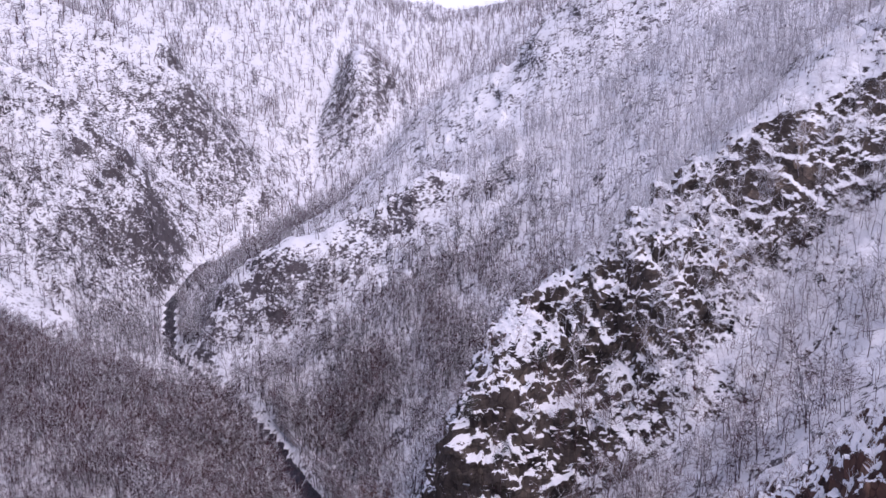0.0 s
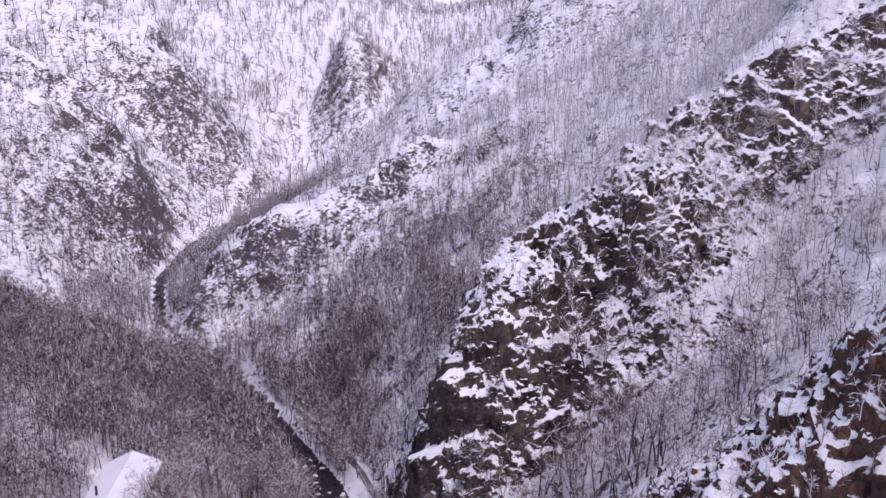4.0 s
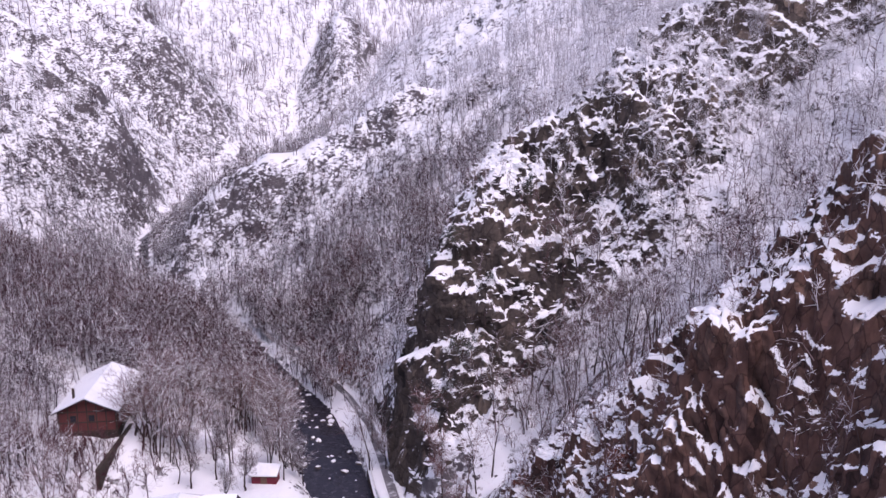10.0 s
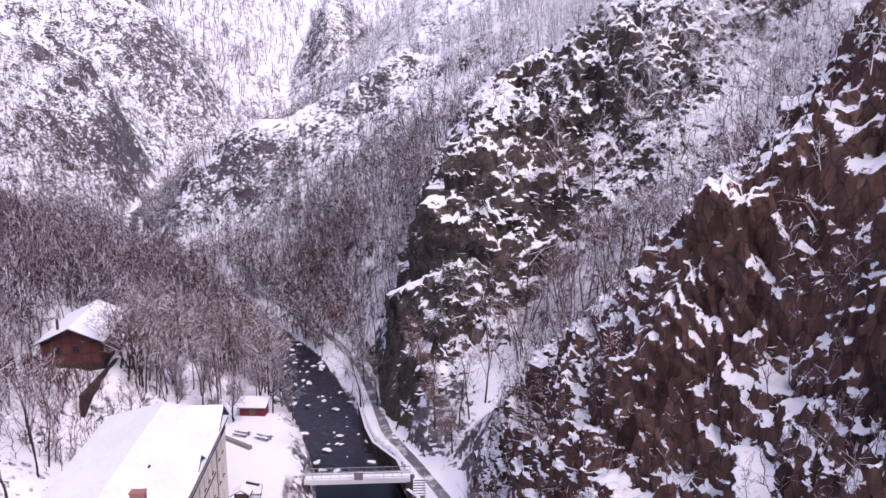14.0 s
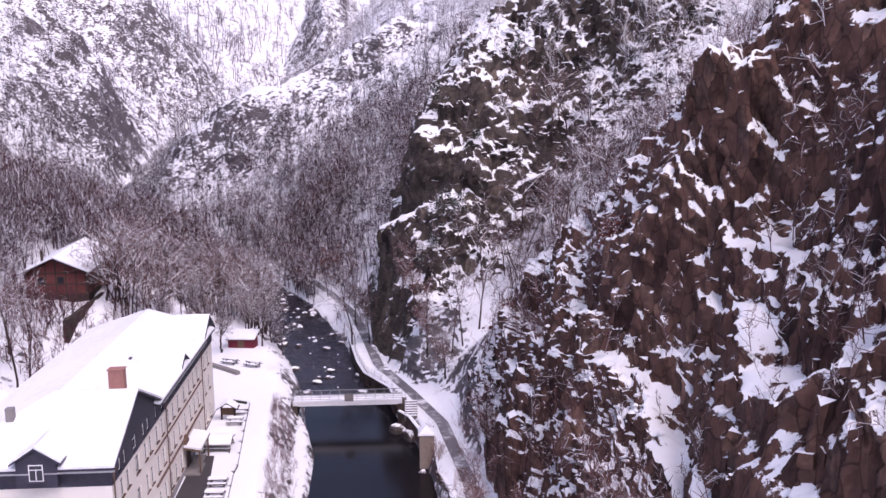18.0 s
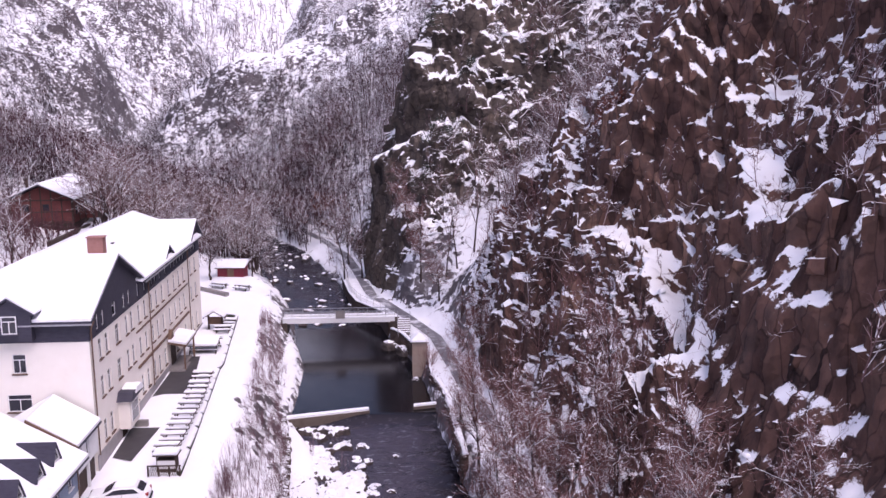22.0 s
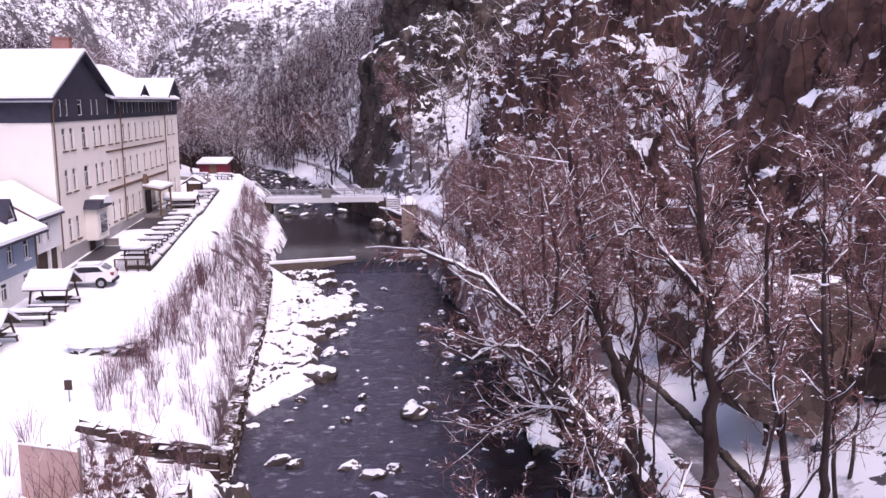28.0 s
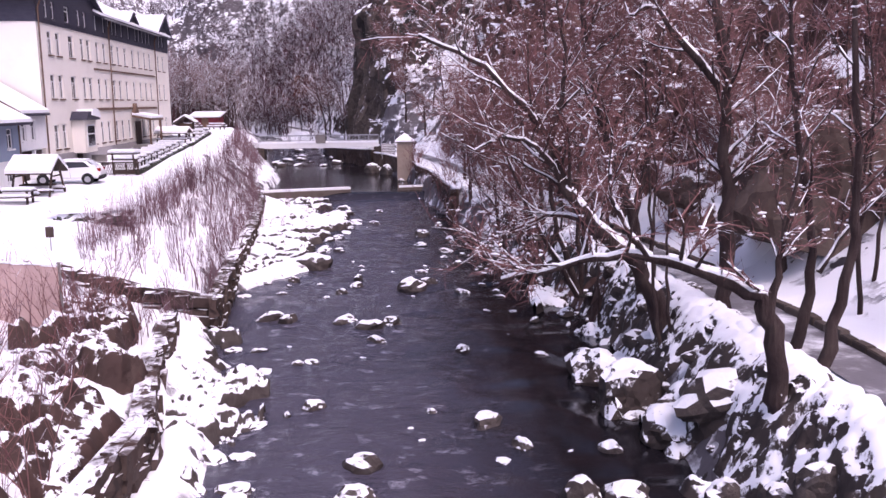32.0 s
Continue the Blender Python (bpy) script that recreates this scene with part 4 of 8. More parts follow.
# ---------------------------------------------------------------- water
def water_material():
    m, n, l, bsdf = material("river_water")
    geo = n.new("ShaderNodeNewGeometry")
    split = n.new("ShaderNodeSeparateXYZ")
    l.new(geo.outputs["Position"], split.inputs[0])
    pull = n.new("ShaderNodeMapping")
    pull.inputs["Scale"].default_value = (0.6, 0.9, 1.0)
    l.new(geo.outputs["Position"], pull.inputs["Vector"])
    rip = node(n, "ShaderNodeTexNoise", Scale=1.8, Detail=6.0, Roughness=0.68)
    l.new(pull.outputs[0], rip.inputs["Vector"])
    below = node(n, "ShaderNodeMapRange", **{"From Min": 86.0, "From Max": 89.0, "To Min": 1.0, "To Max": 0.06})
    l.new(split.outputs["Y"], below.inputs[0])
    above = node(n, "ShaderNodeMapRange", **{"From Min": 122.0, "From Max": 134.0, "To Min": 0.0, "To Max": 0.4})
    l.new(split.outputs["Y"], above.inputs[0])
    # Paints the dark bank's reflection over the right side of the river.
    sky_side = node(n, "ShaderNodeMapRange", **{"From Min": 0.5, "From Max": 5.0, "To Min": 1.0, "To Max": 0.06})
    l.new(split.outputs["X"], sky_side.inputs[0])
    # Below the weir and clear of that painted reflection.
    mirrored_sky = n.new("ShaderNodeMath")
    mirrored_sky.operation = "MULTIPLY"
    l.new(below.outputs[0], mirrored_sky.inputs[0])
    l.new(sky_side.outputs[0], mirrored_sky.inputs[1])
    rough = n.new("ShaderNodeMath")
    rough.operation = "ADD"
    rough.use_clamp = True
    l.new(mirrored_sky.outputs[0], rough.inputs[0])
    l.new(above.outputs[0], rough.inputs[1])
    foam_at = node(n, "ShaderNodeTexNoise", Scale=2.0, Detail=9.0, Roughness=0.72)
    l.new(pull.outputs[0], foam_at.inputs["Vector"])
    foam = node(n, "ShaderNodeMapRange", **{"From Min": 0.56, "From Max": 0.80})
    l.new(foam_at.outputs[0], foam.inputs[0])
    amount = n.new("ShaderNodeMath")
    amount.operation = "MULTIPLY"
    l.new(foam.outputs[0], amount.inputs[0])
    l.new(rough.outputs[0], amount.inputs[1])
    mix = n.new("ShaderNodeMixRGB")
    # Base colours carry reflections: dark cliff near black, open sky lilac.
    depth = n.new("ShaderNodeMixRGB")
    depth.inputs[1].default_value = (0.007, 0.006, 0.007, 1)
    depth.inputs[2].default_value = (0.055, 0.05, 0.068, 1)
    l.new(rough.outputs[0], depth.inputs[0])
    l.new(depth.outputs[0], mix.inputs[1])
    mix.inputs[2].default_value = (0.42, 0.41, 0.47, 1)
    l.new(amount.outputs[0], mix.inputs[0])
    l.new(mix.outputs[0], bsdf.inputs["Base Color"])
    bsdf.inputs["Roughness"].default_value = 0.12
    bsdf.inputs["IOR"].default_value = 1.33
    bsdf.inputs["Specular IOR Level"].default_value = 0.4
    b = node(n, "ShaderNodeBump", Distance=0.4)
    power = node(n, "ShaderNodeMath")
    power.operation = "MULTIPLY"
    l.new(rough.outputs[0], power.inputs[0])
    power.inputs[1].default_value = 0.45
    l.new(power.outputs[0], b.inputs["Strength"])
    l.new(rip.outputs[0], b.inputs["Height"])
    l.new(b.outputs[0], bsdf.inputs["Normal"])
    return m


M_water = water_material()
wy = np.concatenate([np.arange(-80, 10, 2.0), np.arange(10, 86, 0.3), np.arange(86, 90, 0.25), np.arange(90, 400, 1.2)])
wu = np.linspace(-1, 1, 56)
wcx, whw = np.interp(wy, RY[:, 0], RY[:, 1]), np.interp(wy, RY[:, 0], RY[:, 2]) + 1.5
wx = (wcx[:, None] + whw[:, None] * wu[None, :]).ravel()
wyy = np.repeat(wy, len(wu))
lively = np.where((wyy > 87) & (wyy < 124), 0.02, 1.0)
wz = water_level(wyy) + lively * (fbm(wx, wyy * 0.6, 1.7, 3, 77) * 0.22 + fbm(wx * 0.7, wyy, 0.8, 2, 79) * 0.10)
wi = np.arange(len(wy) * len(wu)).reshape(len(wy), len(wu))
wf = np.stack([wi[:-1, :-1], wi[:-1, 1:], wi[1:, 1:], wi[1:, :-1]], -1).reshape(-1, 4)
tagged(sheet("water", np.stack([wx, wyy, wz], 1), wf, M_water, smooth=True), "dark mountain river of little depth with small rapids", "river", kind="structure")


# ---------------------------------------------------------------- trees
def skeleton_tree(rng, height, levels, counts, spread, droop=0.0, lean=(0, 0), trunk=0.16, crook=0.12, bare=0.3):
    """Segments of a bare tree: arrays of start, end, start radius, end radius, level."""
    segs = []

    def grow(p, d, length, r, level):
        n = max(2, int(3 + (levels - level) * 1.5)) if level else 9
        pts, q = [p], p
        for i in range(n):
            d = d + rng.normal(0, crook * (1 + 0.6 * level), 3)
            d[2] += (0.10 - droop * level) if level else 0.02
            d = d / np.linalg.norm(d)
            e = q + d * length / n
            r1 = r * (1 - i / n * 0.8)
            r2 = r * (1 - (i + 1) / n * 0.8)
            segs.append((*q, *e, r1, r2, level))
            q = e
            pts.append(e)
        if level < levels:
            for k in range(counts[level]):
                f = bare + (1 - bare) * (k + rng.random()) / counts[level] if level == 0 else 0.2 + 0.8 * rng.random()
                at = min(n - 1, int(f * n))
                base = pts[at] + (pts[at + 1] - pts[at]) * rng.random()
                axis = pts[at + 1] - pts[at]
                axis = axis / np.linalg.norm(axis)
                side = rng.normal(0, 1, 3)
                side -= axis * side.dot(axis)
                side /= np.linalg.norm(side)
                ang = spread * (0.7 + 0.6 * rng.random())
                nd = axis * math.cos(ang) + side * math.sin(ang)
                ln = length * (0.50 if level == 0 else 0.55) * (1.15 - 0.55 * f) * (0.7 + 0.6 * rng.random())
                grow(base, nd, ln, r * (1 - 0.75 * f) * 0.6, level + 1)

    start = np.array([lean[0], lean[1], 1.0])
    grow(np.zeros(3), start / np.linalg.norm(start), height, trunk, 0)
    return np.array(segs)


def tubes(segs, sides, thin=0.0):
    """Three- or more-sided tubes round the segments, as vertices and quads."""
    a, b, ra, rb = segs[:, :3], segs[:, 3:6], np.maximum(segs[:, 6], thin), np.maximum(segs[:, 7], thin * 0.7)
    d = b - a
    d = d / np.maximum(np.linalg.norm(d, axis=1, keepdims=True), 1e-6)
    ref = np.where(np.abs(d[:, 2:3]) > 0.9, np.array([[1.0, 0, 0]]), np.array([[0, 0, 1.0]]))
    u = np.cross(d, ref)
    u /= np.linalg.norm(u, axis=1, keepdims=True)
    v = np.cross(u, d)
    ang = np.arange(sides) * 2 * np.pi / sides + np.pi / 2
    ring = u[:, None, :] * np.cos(ang)[None, :, None] + v[:, None, :] * np.sin(ang)[None, :, None]
    lo, hi = a[:, None, :] + ring * ra[:, None, None], b[:, None, :] + ring * rb[:, None, None]
    verts = np.concatenate([lo, hi], 1).reshape(-1, 3)
    k = np.arange(len(segs))[:, None] * 2 * sides
    s = np.arange(sides)[None, :]
    t = (s + 1) % sides
    faces = np.stack([k + s, k + t, k + sides + t, k + sides + s], -1).reshape(-1, 4)
    return verts, faces


def stem(segs, sides):
    """One unbroken tube along a chain of segments."""
    q = np.concatenate([segs[:, :3], segs[-1:, 3:6]])
    r = np.concatenate([segs[:, 6], segs[-1:, 7]])
    d = np.gradient(q, axis=0)
    d /= np.maximum(np.linalg.norm(d, axis=1, keepdims=True), 1e-6)
    u = np.cross(d, np.where(np.abs(d[:, 2:3]) > 0.95, np.array([[1.0, 0.2, 0]]), np.array([[0, 0.1, 1.0]])))
    for k in range(1, len(u)):
        u[k] = u[k - 1] - d[k] * u[k - 1].dot(d[k])
        u[k] /= max(1e-6, np.linalg.norm(u[k]))
    u[0] /= max(1e-6, np.linalg.norm(u[0]))
    w = np.cross(u, d)
    ang = np.arange(sides) * 2 * np.pi / sides
    ring = q[:, None, :] + (u[:, None, :] * np.cos(ang)[None, :, None] + w[:, None, :] * np.sin(ang)[None, :, None]) * r[:, None, None]
    i = np.arange(len(q) * sides).reshape(len(q), sides)
    j = np.roll(i, -1, 1)
    return ring.reshape(-1, 3), np.stack([i[:-1], j[:-1], j[1:], i[1:]], -1).reshape(-1, 4)


def blades(rg, segs, width):
    """The finest twigs, as slender tapered blades."""
    a, b = segs[:, :3], segs[:, 3:6]
    side = np.cross(b - a, rg.normal(0, 1, a.shape))
    side *= width / np.maximum(np.linalg.norm(side, axis=1, keepdims=True), 1e-6)
    v = np.stack([a - side, a + side, b + side * 0.4, b - side * 0.4], 1).reshape(-1, 3)
    return v, np.arange(len(v)).reshape(-1, 4)


def snow_on(rg, segs, share=0.85, least=0.4):
    """Snow that lies along the upper side of leaning limbs."""
    d = segs[:, 3:6] - segs[:, :3]
    flat = np.hypot(d[:, 0], d[:, 1]) / np.maximum(np.linalg.norm(d, axis=1), 1e-6)
    s = segs[(flat > least) & (rg.random(len(segs)) < share)].copy()
    up = 0.55 * s[:, 6] + 0.012
    s[:, 2] += up
    s[:, 5] += up * 0.9
    s[:, 6] = s[:, 6] * 0.8 + 0.008
    s[:, 7] = s[:, 7] * 0.8 + 0.006
    return s


def lump_form():
    """A small uneven lump of snow."""
    bm = bmesh.new()
    bmesh.ops.create_icosphere(bm, subdivisions=1, radius=1.0)
    rs = np.random.default_rng(3)
    v = np.array([q.co for q in bm.verts]) * np.array((1.7, 0.62, 0.5)) * rs.uniform(0.55, 1.35, (len(bm.verts), 1))
    f = np.array([[q.index for q in t.verts] for t in bm.faces])
    bm.free()
    return v, f


CLOT = lump_form()


def clots(rg, segs, n, low, high):
    """Small lumps of snow caught in the twigs."""
    pick = segs[rg.integers(0, len(segs), n)]
    at = pick[:, :3] + (pick[:, 3:6] - pick[:, :3]) * rg.random((n, 1)) + np.array((0, 0, 0.02))
    return scatter(CLOT, at, rg.uniform(0, 6.3, n), low + (high - low) * rg.random(n) ** 2.5)


def scatter(template, at, turn, size):
    """Many copies of a template's vertices and faces, joined."""
    v, f = template
    n = len(at)
    c, s = np.cos(turn)[:, None], np.sin(turn)[:, None]
    x = v[None, :, 0] * c - v[None, :, 1] * s
    y = v[None, :, 0] * s + v[None, :, 1] * c
    out = np.stack([x, y, np.broadcast_to(v[None, :, 2], x.shape)], -1) * size[:, None, None] + at[:, None, :]
    return out.reshape(-1, 3), (f[None] + (np.arange(n) * len(v))[:, None, None]).reshape(-1, f.shape[1])


def joined(pairs):
    vs, fs, k = [], [], 0
    for v, f in pairs:
        vs.append(v)
        fs.append(f + k)
        k += len(v)
    return np.concatenate(vs), np.concatenate(fs)


def slope_at(x, y):
    return np.hypot(profile(x + 2.0, y) - profile(x - 2.0, y), profile(x, y + 2.0) - profile(x, y - 2.0)) / 4.0


def sites(rng, n, x0, x1, y0, y1, keep):
    x, y = rng.uniform(x0, x1, n), rng.uniform(y0, y1, n)
    ok = keep(x, y, rng.random(n))
    x, y = x[ok], y[ok]
    return np.stack([x, y, land(x, y) - 0.2], 1)


def river_gap(x, y):
    return np.abs(x - np.interp(y, RY[:, 0], RY[:, 1])) - np.interp(y, RY[:, 0], RY[:, 2])


def wooded(x, y, r):
    """Where the woods stand, thinned on rock, off the water, the paths and the yard."""
    gap = river_gap(x, y)
    keep = gap > np.where(y > 135, 0.6, 2.5)
    keep &= ~((x > np.where(y > 112, -40, -47)) & (x < -8) & (y < 143))
    keep &= ~((np.abs(x + 56.5) < 6.5) & (y > 133) & (y < 158))
    keep &= ~((np.abs(x + 56.5 - (145 - y) * 0.42) < 4.8) & (y > 110) & (y < 147))
    keep &= np.abs(x - path_x(y)) > np.where(y < 220, 2.0, 0)
    keep &= ~((x > -52) & (x < -28) & (np.abs(y - 150 + 0.25 * (x + 40)) < 5))
    keep &= r > 0.05 + rockiness(x, y) * 0.93 + 0.4 * smooth01(fbm(x, y, 12, 3, 33), 0.05, 0.22)
    keep &= slope_at(x, y) < 2.2
    keep &= ~((np.abs(x + 16.0) < 4) & (y > 164) & (y < 179))
    return keep


rng = np.random.default_rng(7)


def few(segs, keep):
    """Joins the runs of small segments of each limb into fewer, longer ones."""
    out, i = [], 0
    while i < len(segs):
        j = i
        while j + 1 < len(segs) and j - i + 1 < keep and segs[j + 1, 8] == segs[i, 8] and np.allclose(segs[j + 1, :3], segs[j, 3:6]):
            j += 1
        out.append((*segs[i, :3], *segs[j, 3:6], segs[i, 6], segs[j, 7], segs[i, 8]))
        i = j + 1
    return np.array(out)


def leafless(rng, height, limbs, twigs, wide, thick, reach):
    """A light bare tree: trunk and rising limbs, a dome of fine twigs, and the snow on the limbs, each as triangles."""
    trunk, lines = [], []
    p, d = np.zeros(3), np.array([rng.normal(0, 0.06), rng.normal(0, 0.06), 1.0])
    knots = [p]
    for i in range(4):
        d = d + np.array([*rng.normal(0, 0.11, 2), 0])
        e = p + d / np.linalg.norm(d) * height * 0.21
        trunk.append((*p, *e, thick * 1.6 * (1 - 0.2 * i), thick * 1.6 * (0.8 - 0.2 * i), 0))
        p = e
        knots.append(e)
    for i in range(limbs):
        k = rng.uniform(1.2, 4.0)
        base = knots[int(k) - (k == 4)] + (knots[min(4, int(k) + 1)] - knots[int(k)]) * (k % 1)
        ang = 2.4 * i + rng.normal(0, 0.4)
        out = wide * rng.uniform(0.5, 1.0) * (1.15 - 0.2 * k)
        mid = base + np.array([math.cos(ang) * out * 0.6, math.sin(ang) * out * 0.6, height * rng.uniform(0.04, 0.13)])
        turn = ang + rng.normal(0, 0.5)
        tip = mid + np.array([math.cos(turn) * out * 0.6, math.sin(turn) * out * 0.6, height * rng.uniform(-0.02, 0.12)])
        lines.append((base, mid, tip))
    lines.append((knots[3], knots[4], knots[4] + np.array([0, 0, height * 0.16])))
    v, f = tubes(np.array(trunk), 3)
    f = np.concatenate([f[:, [0, 1, 2]], f[:, [0, 2, 3]]])
    a, m, b = (np.array([l[k] for l in lines]) for k in range(3))
    side = np.cross(m - a, rng.normal(0, 1, a.shape))
    side *= thick * 0.8 / np.linalg.norm(side, axis=1, keepdims=True)
    lv = np.stack([a - side, a + side, m - side * 0.5, m + side * 0.5, b], 1).reshape(-1, 3)
    lf = (np.array([(0, 1, 2), (1, 3, 2), (2, 3, 4)])[None] + (np.arange(len(a)) * 5)[:, None, None]).reshape(-1, 3)
    v, f = joined([(v, f), (lv, lf)])
    flat = np.cross(b - a, (0, 0, 1.0))
    flat *= thick * 0.7 / np.maximum(np.linalg.norm(flat, axis=1, keepdims=True), 0.05)
    sv = np.stack([a - flat, a + flat, m - flat, m + flat, b], 1) + np.array((0, 0, thick))
    sf = (np.array([(0, 1, 2), (1, 3, 2), (2, 3, 4)])[None] + (np.arange(len(a)) * 5)[:, None, None]).reshape(-1, 3)
    ta, tb = [], []
    for i in range(twigs):
        base, mid, tip = lines[rng.integers(0, len(lines))]
        u = rng.random()
        q = base + (mid - base) * (0.4 + 1.2 * u) if u < 0.5 else mid + (tip - mid) * (2 * u - 1)
        away = np.array([q[0], q[1], 0]) / (np.hypot(q[0], q[1]) + 0.3)
        t = away * 0.6 + np.array([0, 0, 0.35]) + rng.normal(0, 0.7, 3)
        ta.append(q)
        tb.append(q + t / np.linalg.norm(t) * reach * rng.uniform(0.4, 1.2))
    ta, tb = np.array(ta), np.array(tb)
    side = np.cross(tb - ta, rng.normal(0, 1, ta.shape))
    side *= thick * 0.62 / np.linalg.norm(side, axis=1, keepdims=True)
    tv = np.stack([ta - side, ta + side, tb], 1).reshape(-1, 3)
    return (tv, np.arange(len(tv)).reshape(-1, 3)), (v, f), (sv.reshape(-1, 3), sf)


# far woods
FAR = [leafless(rng, rng.uniform(6.5, 9), 8, 42, 3.4, 0.075, 1.5) for _ in range(10)]
DISTANT = [leafless(rng, rng.uniform(6, 8.5), 4, 34, 3.6, 0.13, 2.1) for _ in range(8)]


def wood(name, mat, label, spots, low, high, forms=FAR, trunks=None, snow=True):
    kind, turn, size = rng.integers(0, len(forms), len(spots)), rng.uniform(0, 6.3, len(spots)), rng.uniform(low, high, len(spots))
    made = [joined([scatter(t[layer], spots[kind == k], turn[kind == k], size[kind == k]) for k, t in enumerate(forms)]) for layer in range(3)]
    o = tagged(sheet(name, *made[0], mat), label, "forest", kind="stuff")
    sheet("trunks", *made[1], trunks or M_stem, o, "dark trunks and limbs")["kind"] = "stuff"
    if snow:
        sheet("branch_snow", *made[2], M_snow, o, "snow lying along the limbs")["kind"] = "stuff"
    return o


def overgrown(x, y, r):
    """As the woods, but on the far rocks too."""
    return (river_gap(x, y) > 0.6) & (r > 0.1 + 0.5 * rockiness(x, y)) & (slope_at(x, y) < 2.6)


def frosted(spots, low, high):
    """Which trees stand high enough to be white with frost."""
    return spots[:, 2] + rng.normal(0, 5, len(spots)) + 5 * fbm(spots[:, 0], spots[:, 1], 30, 2, 71) > rng.uniform(low, high, len(spots))


spots = np.concatenate([sites(rng, 5200, -120, 110, 200, 310, wooded), sites(rng, 1300, 110, 190, 222, 310, wooded), sites(rng, 3600, -90, 200, 305, 430, wooded), sites(rng, 1900, -195, -60, 280, 372, overgrown)])
white = frosted(spots - np.array((0, 0, 40.0)) * (spots[:, :1] < -70), 46, 64)
wood("slope_wood", M_slope, "dense bare brown wood on the slopes of the side valley", spots[~white], 0.65, 1.15)
wood("far_wood", M_hoar, "distant bare wood white with frost on steep slopes", spots[white], 0.65, 1.3, trunks=M_frost, snow=False)
wood("distant_wood", M_frost, "frosted woods high on the mountains", sites(rng, 8800, -290, 240, 400, 980, overgrown), 0.8, 1.45, DISTANT, M_slope, False)

# woods in the middle distance
MID_SEGS = [skeleton_tree(rng, rng.uniform(10, 13), 3, (10, 5, 3), 0.9, trunk=0.15, crook=0.10, bare=0.35) for _ in range(7)]
MID = [leafless(rng, rng.uniform(8, 12), 13, 74, 4.2, 0.055, 2.1) for _ in range(9)]
spots = np.concatenate([sites(rng, 4300, -125, -15, 136, 232, wooded), sites(rng, 820, -12, 110, 124, 226, wooded), sites(rng, 330, -90, -40, 60, 140, wooded), sites(rng, 1000, -75, 20, 175, 262, wooded), sites(rng, 260, 14, 90, 118, 165, wooded)])
order = np.argsort(np.hypot(spots[:, 0] + 15, spots[:, 1] - 120))
spots = spots[order]
kind = rng.integers(0, len(MID_SEGS), len(spots))
near_n = 220
white = frosted(spots[near_n:], 38, 66)
high = sites(rng, 800, 22, 95, 146, 200, lambda x, y, r: r > 0.25)
wood("crag_wood", M_hoar, "small frosted trees among the rocks of the upper crag", high[frosted(high, 40, 54)], 0.35, 0.75, MID, M_frost)
wood("hillside_wood", M_brush, "bare snowy deciduous wood on the valley sides", spots[near_n:][~white], 0.6, 1.15, MID)
wood("frosted_wood", M_hoar, "bare trees white with frost high on the rocky slope", spots[near_n:][white], 0.5, 0.95, MID, M_slope)
MID_ME = []
for s in MID_SEGS:
    f = few(s, 6)
    lying = snow_on(rng, f[f[:, 8] == 1], 0.7, 0.5)
    MID_ME.append((sheet("branch_snow", *tubes(lying, 3), M_snow), sheet("trunk", *tubes(s[s[:, 8] == 0], 5), M_bark), sheet("crown", *joined([tubes(f[f[:, 8] == 1], 3, thin=0.03), blades(rng, f[f[:, 8] > 1], 0.03)]), M_twig)))
made = {}
for i in range(near_n):
    k = int(kind[i])
    m = pose(*spots[i], 0, 0, rng.uniform(0, 360)) @ Matrix.Scale(rng.uniform(0.6, 1.1), 4)
    if k not in made:
        t = thing("bare_tree", (0, 0, 0), "slender bare tree with snow on its dark branches", "tree", "trees on the valley floor")
        for o in MID_ME[k]:
            o.parent = t
        made[k] = t
        t.matrix_basis = m
    else:
        c = copy_thing(made[k], pose(0, 0, 0))
        c.matrix_basis = m


def rocky(x, y, r):
    return (rockiness(x, y) > 0.25) & (river_gap(x, y) > 3) & (slope_at(x, y) < 3.5) & (np.abs(x - path_x(y)) > 2)


# scrub that clings to the rocks
def scrub(height, counts):
    s = few(skeleton_tree(rng, height, 2, counts, 0.8, trunk=0.05, crook=0.2, bare=0.1), 4)
    return joined([tubes(s[s[:, 8] == 0], 3, thin=0.03), blades(rng, s[s[:, 8] > 0], 0.028)])


SCRUB = [scrub(3.4, (8, 4)) for _ in range(5)]
UNDER = [scrub(2.6, (9, 1)) for _ in range(4)]
spots = np.concatenate([sites(rng, 900, -120, 40, 136, 228, wooded), sites(rng, 1100, -70, 30, 150, 290, wooded), sites(rng, 500, -46, 20, 138, 200, wooded), sites(rng, 420, 12, 85, 122, 165, wooded), sites(rng, 160, -66, -42, 108, 140, wooded), sites(rng, 300, -68, -44, 112, 136, lambda x, y, r: r > 0.1), sites(rng, 130, -67, -51, 125, 137, lambda x, y, r: r > 0.1) + np.array((0, 0, 0.8))])
kind = rng.integers(0, len(UNDER), len(spots))
pairs = [scatter(t, spots[kind == k], rng.uniform(0, 6.3, (kind == k).sum()), rng.uniform(0.6, 1.5, (kind == k).sum())) for k, t in enumerate(UNDER)]
tagged(sheet("undergrowth", *joined(pairs), M_brush), "dark leafless undergrowth among the trees", "shrubs", kind="stuff")
spots = np.concatenate([sites(rng, 700, -10, 80, 132, 195, rocky), sites(rng, 300, 9, 60, 84, 124, rocky), sites(rng, 200, 14, 44, 40, 84, rocky), sites(rng, 130, 8.5, 21, 36, 112, rocky)])
white = frosted(spots, 42, 64)
